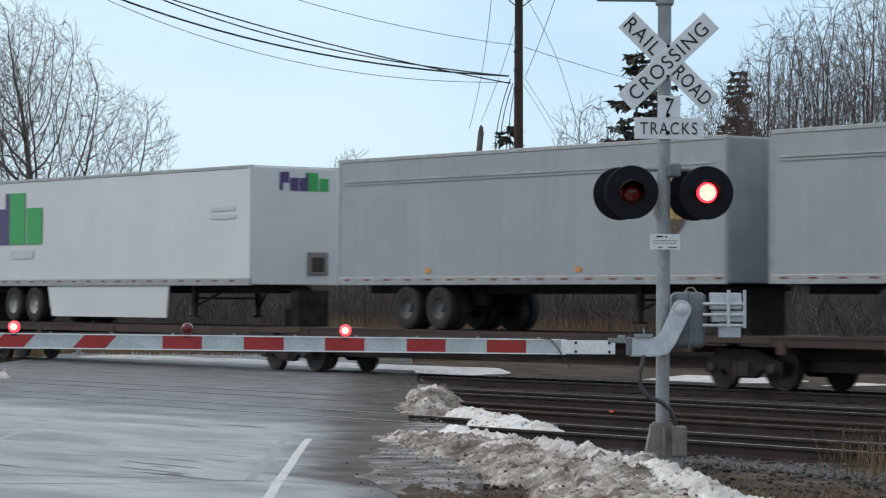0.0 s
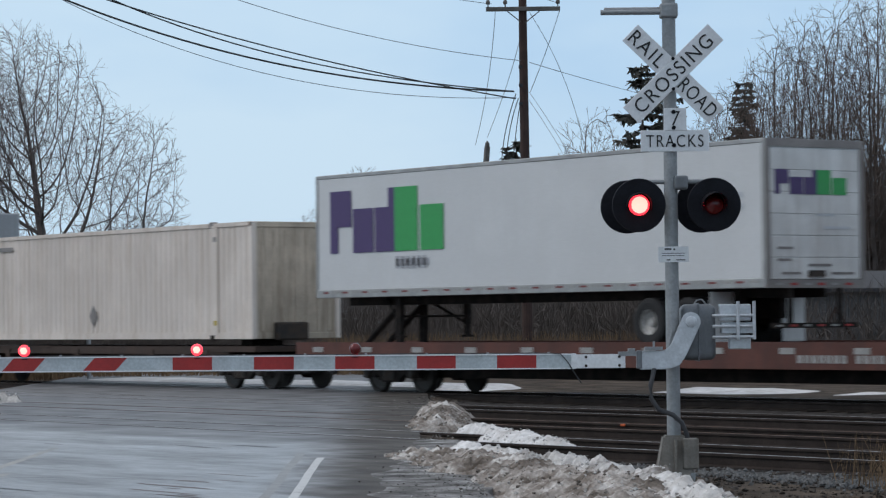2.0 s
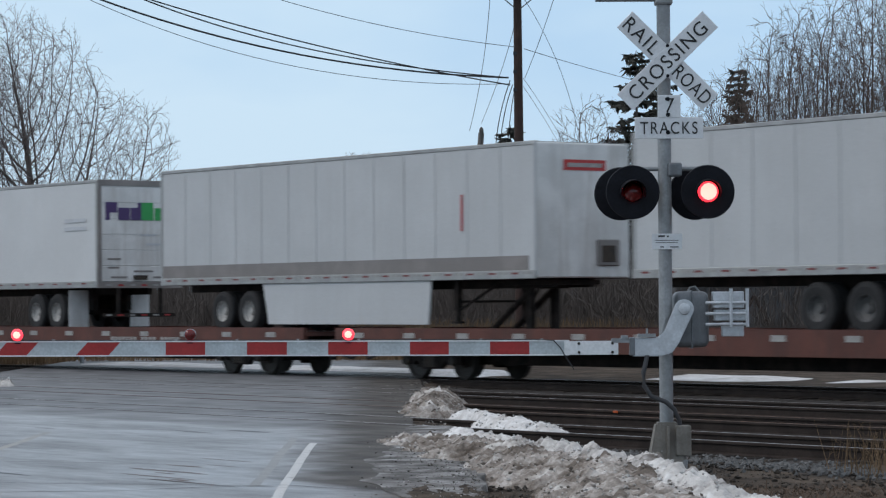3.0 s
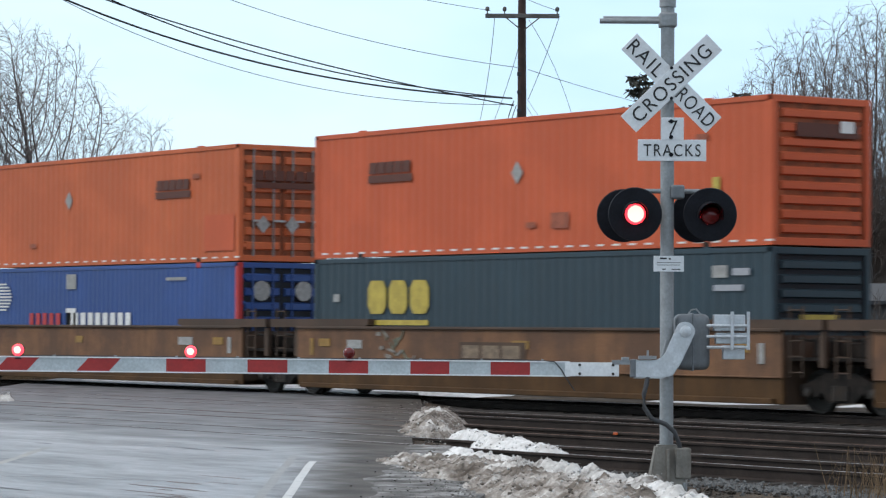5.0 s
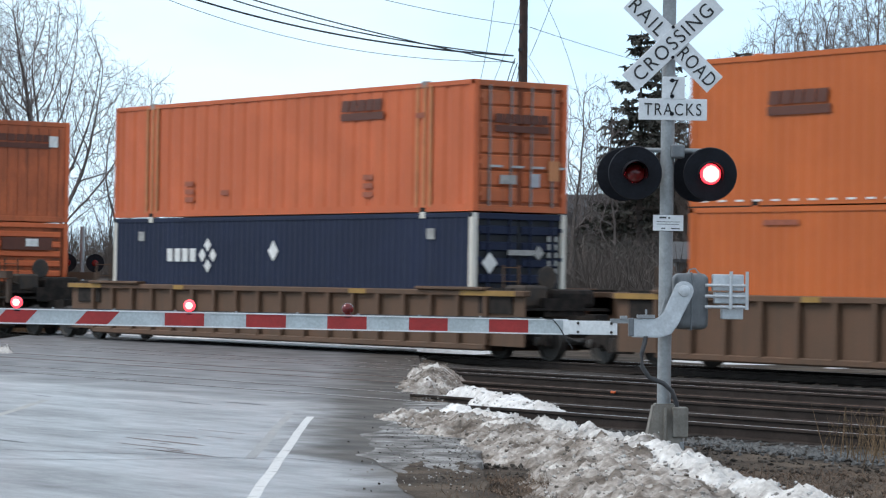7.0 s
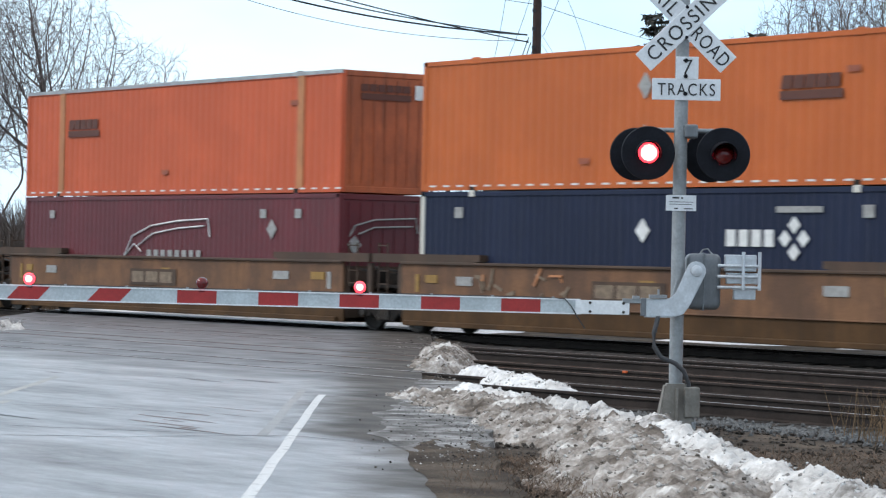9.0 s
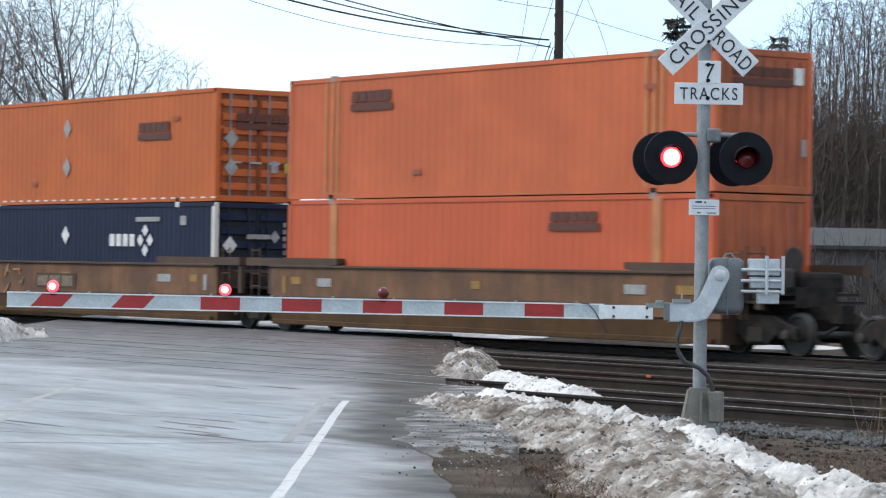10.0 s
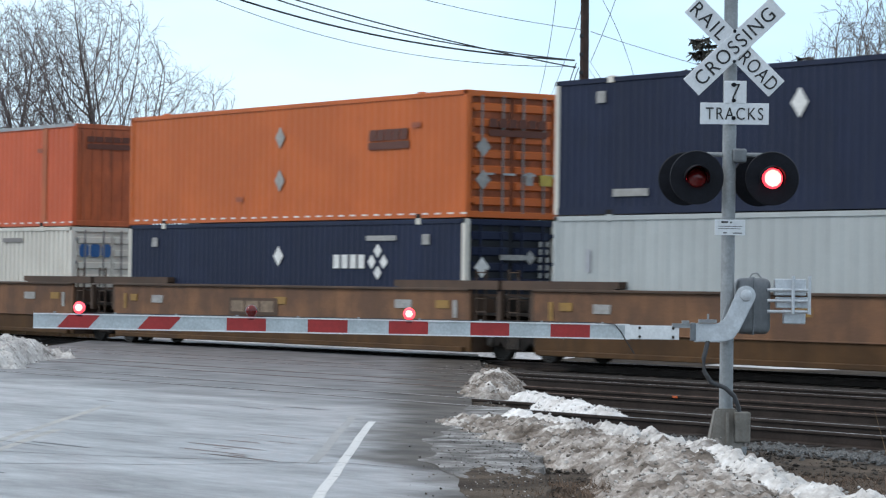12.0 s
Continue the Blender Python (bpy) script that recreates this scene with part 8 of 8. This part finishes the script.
def make_utility_pole():
    """Wooden pole with a crossarm, insulators, service cables and stays."""
    base = thing("utility_pole", pose(*beyond(2.92, 94.0), 0, 0, 54.7), "brown wooden utility pole with a crossarm and cables", "utility pole")
    bm = bmesh.new()
    tube(bm, (0, 0, -0.5), (-0.05, 0, 12.6), 0.19, 0.13, 14)
    part("pole", bm, M["pole_wood"], base)
    part("crossarm", bevelled(-1.25, 1.17, -0.20, -0.08, 11.72, 11.86, 0.012, 1), M["pole_grey"], base)
    bm = bmesh.new()
    tube(bm, (-0.55, -0.1, 11.72), (-0.05, -0.1, 11.32), 0.02, n=6)
    tube(bm, (0.5, -0.1, 11.72), (0.0, -0.1, 11.32), 0.02, n=6)
    part("arm_brace", bm, M["pole_grey"], base)
    for x in (-1.18, -0.62, 1.10):
        bm = bmesh.new()
        lathe(bm, [(0.0, 11.86), (0.02, 11.86), (0.02, 11.95), (0.06, 11.95), (0.07, 12.02), (0.05, 12.08), (0.0, 12.1)], "z", 10, (x, -0.14, 0))
        part("insulator", bm, M["pole_grey"], base)
    for z in (9.9, 9.3, 8.7):
        part("cable_bracket", boxes((-0.20, -0.08, -0.14, 0.02, z - 0.05, z + 0.05)), M["cable"], base)


def cable(name, p0, p1, sag, r, label, mat="cable"):
    bm = bmesh.new()
    p0, p1 = Vector(p0), Vector(p1)
    pts = []
    for i in range(25):
        t = i / 24
        p = p0.lerp(p1, t)
        p.z -= 4 * sag * t * (1 - t)
        pts.append(p)
    path_tube(bm, pts, r, 5)
    return tagged(link(name, bm, M[mat]), label, "cable", "overhead cables")


def hung(name, near, mid, far, r, label, run=1.0, mat="cable"):
    """A wire hanging through three places (across, ahead, height), carried on past the last by run."""
    pts = []
    P = [Vector(beyond(*p)) for p in (near, mid, far)]
    m = (P[1] - P[0]).length / ((P[1] - P[0]).length + (P[2] - P[1]).length)
    for i in range(33):
        t = run * i / 32
        pts.append(P[0] * ((t - m) * (t - 1) / m) + P[1] * (t * (t - 1) / (m * (m - 1))) + P[2] * (t * (t - m) / (1 - m)))
    bm = bmesh.new()
    path_tube(bm, pts, r, 6)
    return tagged(link(name, bm, M[mat]), label, "cable", "overhead cables")


def make_cables():
    thick, top, drop = "thick black overhead service cable", "thin grey overhead wire", "black drop cable beside the pole"
    # service bundle to a pole out of view
    hung("overhead_cable", (2.56, 93.9, 9.10), (-5.18, 90, 9.79), (-10.77, 86, 11.25), 0.030, thick, 1.5)
    hung("overhead_cable", (2.61, 93.9, 8.86), (-4.29, 90, 10.03), (-9.59, 86, 11.28), 0.022, thick, 1.5)
    hung("overhead_cable", (2.56, 93.9, 9.10), (-5.18, 90, 10.07), (-9.33, 86, 11.21), 0.022, thick, 1.5)
    hung("overhead_wire", (2.62, 93.9, 8.90), (-5.18, 90, 9.40), (-11.02, 86, 11.30), 0.011, top, 1.5, "wire")
    hung("overhead_wire", (2.81, 93.9, 10.10), (-1.65, 91, 10.58), (-5.69, 88, 11.42), 0.011, top, 1.9, "wire")
    hung("overhead_wire", (3.09, 94.1, 10.06), (5.30, 105, 10.46), (7.89, 116, 10.81), 0.011, top, 1.4, "wire")
    # down to the lamp pole and the stays
    hung("overhead_wire", (1.98, 94, 11.74), (1.98, 110, 10.59), (1.72, 126, 9.34), 0.011, top, 1.0, "wire")
    hung("overhead_wire", (2.92, 94, 11.49), (2.85, 110, 11.01), (2.28, 128, 9.79), 0.011, top, 1.0, "wire")
    hung("overhead_wire", (4.10, 94, 11.80), (3.65, 94.1, 10.48), (3.10, 94.2, 9.10), 0.011, top, 1.0, "wire")
    hung("overhead_wire", (3.10, 94, 11.68), (4.72, 106, 10.55), (6.04, 118, 8.88), 0.010, top, 1.3, "wire")
    hung("overhead_wire", (3.05, 94, 9.09), (4.29, 106, 8.74), (5.64, 118, 8.07), 0.008, top, 1.6, "wire")
    hung("overhead_wire", (3.05, 94, 8.81), (4.22, 106, 8.51), (5.45, 118, 7.96), 0.008, top, 1.6, "wire")
    cable("overhead_wire", beyond(1.85, 94, 11.98), beyond(-8.0, 80, 12.9), 0.3, 0.010, top, "wire")
    cable("overhead_wire", beyond(4.05, 94, 11.98), beyond(-2.0, 80, 13.4), 0.3, 0.010, top, "wire")
    hung("overhead_cable", (2.62, 94, 9.02), (2.39, 99, 8.13), (2.35, 104, 7.23), 0.016, drop, 1.4)
    hung("overhead_cable", (2.70, 94, 8.87), (2.54, 99, 8.17), (2.50, 104, 7.23), 0.016, drop, 1.4)
    hung("overhead_cable", (2.80, 94, 8.87), (2.78, 99, 8.32), (2.76, 104, 7.23), 0.014, drop, 1.4)


def make_lamp_pole():
    base = thing("street_lamp", pose(*beyond(2.15, 128.0), 0, 0, 54.7), "grey wooden pole with a cobra-head street lamp", "street lamp")
    bm = bmesh.new()
    tube(bm, (-0.75, 0, -0.5), (0.12, 0, 9.35), 0.17, 0.13, 12)
    part("pole", bm, M["pole_grey"], base)
    bm = bmesh.new()
    tube(bm, (0.08, 0, 8.12), (-1.55, 0, 8.18), 0.035, n=8)
    part("lamp_arm", bm, M["galv"], base)
    bm = bevelled(-2.35, -1.5, -0.14, 0.14, 8.06, 8.28, 0.08, 3)
    part("lamp_head", bm, M["galv_light"], base)
    bm = bmesh.new()
    lathe(bm, [(0.0, 9.35), (0.10, 9.35), (0.10, 9.5), (0.03, 9.62), (0.0, 9.63)], "z", 10, (0.12, 0, 0))
    part("pole_cap", bm, M["pole_grey"], base)
    for x, d, h in ((0.15, 150, 6.3), (-0.9, 190, 6.5), (0.5, 170, 5.5)):
        base = thing("utility_pole", pose(*beyond(x, d)), "distant dark wooden utility pole", "utility pole")
        bm = bmesh.new()
        tube(bm, (0, 0, -0.5), (0, 0, h), 0.15, 0.11, 10)
        part("pole", bm, M["pole_wood"], base)
        part("crossarm", boxes((-0.5, 0.5, -0.05, 0.05, h - 0.6, h - 0.48)), M["pole_wood"], base)


def board_fence():
    """A low grey board shed wall beyond the tracks."""
    base = thing("board_shed", pose(*beyond(10.9, 84.0), 0, 0, 54.7), "low weathered grey board shed with open braces", "shed")
    w, h = 7.5, 2.45
    proto = None
    for i in range(36):
        x = -w / 2 + i * w / 36
        if proto is None:
            proto = part("board", bevelled(0.004, w / 36 - 0.006, -0.03, 0.0, 0.0, h, 0.006, 1), M["board"], base)
            proto.location.x = x
        else:
            share("board", proto, base, pose(x, random.uniform(-0.008, 0.008), random.uniform(-0.05, 0.02)))
    part("wall", boxes((-w / 2, w / 2, 0.002, 4.0, 0, h - 0.1)), M["board"], base)
    bm = bmesh.new()
    prism(bm, [(-0.4, h - 0.1), (4.3, h + 0.5), (4.3, h + 0.58), (-0.4, h)], -w / 2 - 0.2, w / 2 + 0.2, "x")
    part("roof", bm, M["roof"], base)
    for x in (-2.4, -0.2, 2.0):
        for foot in (x, x + 1.8):
            bm = bmesh.new()
            tube(bm, (foot, -0.06, 0.2), (x + 0.9, -0.06, 1.9), 0.06, n=6)
            part("brace", bm, M["pole_wood"], base)


def house(across, ahead, w, d, h, roof_h, wall, label, windows=()):
    base = thing("house", pose(*beyond(across, ahead), 0, 0, 54.7), label, "house", "houses beyond the railway")
    part("wall", boxes((-w / 2, w / 2, 0, d, -0.3, h)), wall, base)
    n = int(h / 0.22)
    proto = None
    for i in range(n):
        if proto is None:
            proto = part("siding_board", boxes((-w / 2 - 0.01, w / 2 + 0.01, -0.022, -0.002, 0, 0.20)), wall, base)
        else:
            share("siding_board", proto, base, pose(0, 0, i * 0.22))
    bm = bmesh.new()
    prism(bm, [(-0.4, h - 0.05), (d / 2, h + roof_h), (d + 0.4, h - 0.05), (d + 0.4, h - 0.2), (-0.4, h - 0.2)], -w / 2 - 0.3, w / 2 + 0.3, "x")
    part("roof", bm, M["roof"], base)
    for x, z in windows:
        win = part("window", boxes((x - 0.5, x + 0.5, -0.06, -0.02, z, z + 1.3)), M["siding"], base)
        part("pane", boxes((x - 0.42, x + 0.42, -0.075, -0.055, z + 0.08, z + 0.62), (x - 0.42, x + 0.42, -0.075, -0.055, z + 0.68, z + 1.22)), M["pane"], win)
    return base


def make_far_signal():
    """The crossing's other gate and lamps, on the far side of the tracks."""
    base = thing("crossing_signal", pose(*beyond(-10.67, 88.0), 0, 0, 54.7), "far crossing mast seen from behind with dark lamp discs", "crossing signal")
    bm = bmesh.new()
    tube(bm, (0, 0, -0.2), (0, 0, 3.2), 0.07, n=10)
    part("mast_pole", bm, M["galv"], base)
    for x in (-0.42, 0.42):
        bm = bmesh.new()
        lathe(bm, [(0.0, -0.02), (0.28, -0.02), (0.28, 0.02), (0.0, 0.02)], "y", 24, (x, -0.15, 2.09))
        disc = part("lamp_head", bm, M["black"], base)
        bm = bmesh.new()
        lathe(bm, [(0.0, -0.05), (0.08, -0.045), (0.10, -0.02), (0.0, -0.02)], "y", 16, (x, -0.15, 2.09))
        part("lens", bm, M["lens_dark"], disc, "red warning lamp")
    bm = bmesh.new()
    tube(bm, (-0.45, 0, 2.09), (0.45, 0, 2.09), 0.03, n=8)
    part("lamp_tube", bm, M["galv"], base)


make_trees()
make_utility_pole()
make_cables()
make_lamp_pole()
board_fence()
house(-4.4, 114, 3.4, 5.0, 2.0, 0.5, M["siding"], "white clapboard garage beyond the trees", ((-0.9, 0.5), (0.9, 0.5)))
house(9.4, 140, 13.0, 9.0, 3.6, 2.6, M["siding_blue"], "blue-grey house behind bare woods", ((-4, 1.2), (0, 1.2), (4, 1.2)))
house(24.5, 132, 9.0, 8.0, 4.0, 2.4, M["siding_blue"], "grey house among bare trees", ((-2.4, 1.2), (2.0, 1.2)))
make_far_signal()
brush_belt("dry_brush", "grey-brown leafless brush behind the tracks", "brush", M["brush"], ((-24, 26, 98, 110, 11000, 3.7), (6.0, 17.0, 79, 82.5, 700, 2.9)), 3, 4, 0.26, 0.014)
brush_belt("dry_brush", "tall brown undergrowth filling the bare woods", "brush", M["twig_dark"], ((11.0, 25, 113, 124, 4200, 8.8), (7.0, 12, 124, 130, 900, 6.5)), 4, 12, 0.26, 0.014)
brush_belt("far_woods", "far grey-brown belt of bare woods", "woods", M["brush"], ((-40, 45, 190, 215, 5200, 5.2),), 5, 4, 0.22, 0.04)
brush_belt("dry_grass", "tan dry grass standing beyond the tracks", "grass", M["weed"], ((-4, 12, 89, 97, 6500, 1.35), (-20, -4, 90, 97, 3000, 0.8)), 7, 0, 0.25, 0.012)
brush_belt("dry_grass", "dry brown weed stalks beside the ballast", "grass", M["weed"], ((4.25, 5.2, 28, 31.5, 160, 0.55),), 9, 2, 0.25, 0.004)
M["dead_weed"] = material("dead_brown_grass", (0.19, 0.128, 0.088), 0.95, var=0.45, scale=1.5, bump=0.0)
brush_belt("dead_grass", "flattened dead brown grass on the verge", "grass", M["dead_weed"], ((0.05, 1.4, 19.5, 24.6, 3600, 0.10), (2.4, 4.4, 20.0, 26, 3000, 0.13)), 13, 0, 2.2, 0.003, -0.03)


# ---------------------------------------------------------------- what moves
FLASH_START, FLASH_HALF = 0.55, 0.653


def train_rows(ob, s):
    times = [0.0, 1 / FPS] + [0.5 * i for i in range(1, 24)] + [CLIP - 1 / FPS, CLIP]
    return [(t, pose(s - SPEED * t, TRAIN_Y, 0)) for t in times]


MAST_CHANGES = [FLASH_START + FLASH_HALF * k for k in range(18)]
ARM_CHANGES = (0.43, 1.10, 1.76, 2.42, 3.10, 3.74, 4.38, 5.05, 5.70, 6.35, 6.93, 7.60, 8.25, 8.93, 9.60, 10.30, 10.92, 11.57)


def flash_rows(at, lit_first, changes):
    """A half turn of the lamp drum at each change, three steps of 60 degrees."""
    turn = 0.0 if lit_first else 180.0
    rows = [(0.0, pose(*at, 0, 0, turn))]
    for t in changes:
        f = round(t * FPS)
        for k in range(4):
            rows.append(((f - 1 + k) / FPS, pose(*at, 0, 0, turn + 60.0 * k)))
        turn += 180.0
    rows.append((CLIP, pose(*at, 0, 0, turn)))
    return rows


def motions():
    for ob, s in MOVING:
        walk(ob, train_rows(ob, s))
    for key, first, changes in (("right", True, MAST_CHANGES), ("left", False, MAST_CHANGES), ("root", True, ARM_CHANGES), ("middle", False, ARM_CHANGES)):
        ob = LAMPS[key]
        walk(ob, flash_rows(tuple(ob.location), first, changes))


motions()
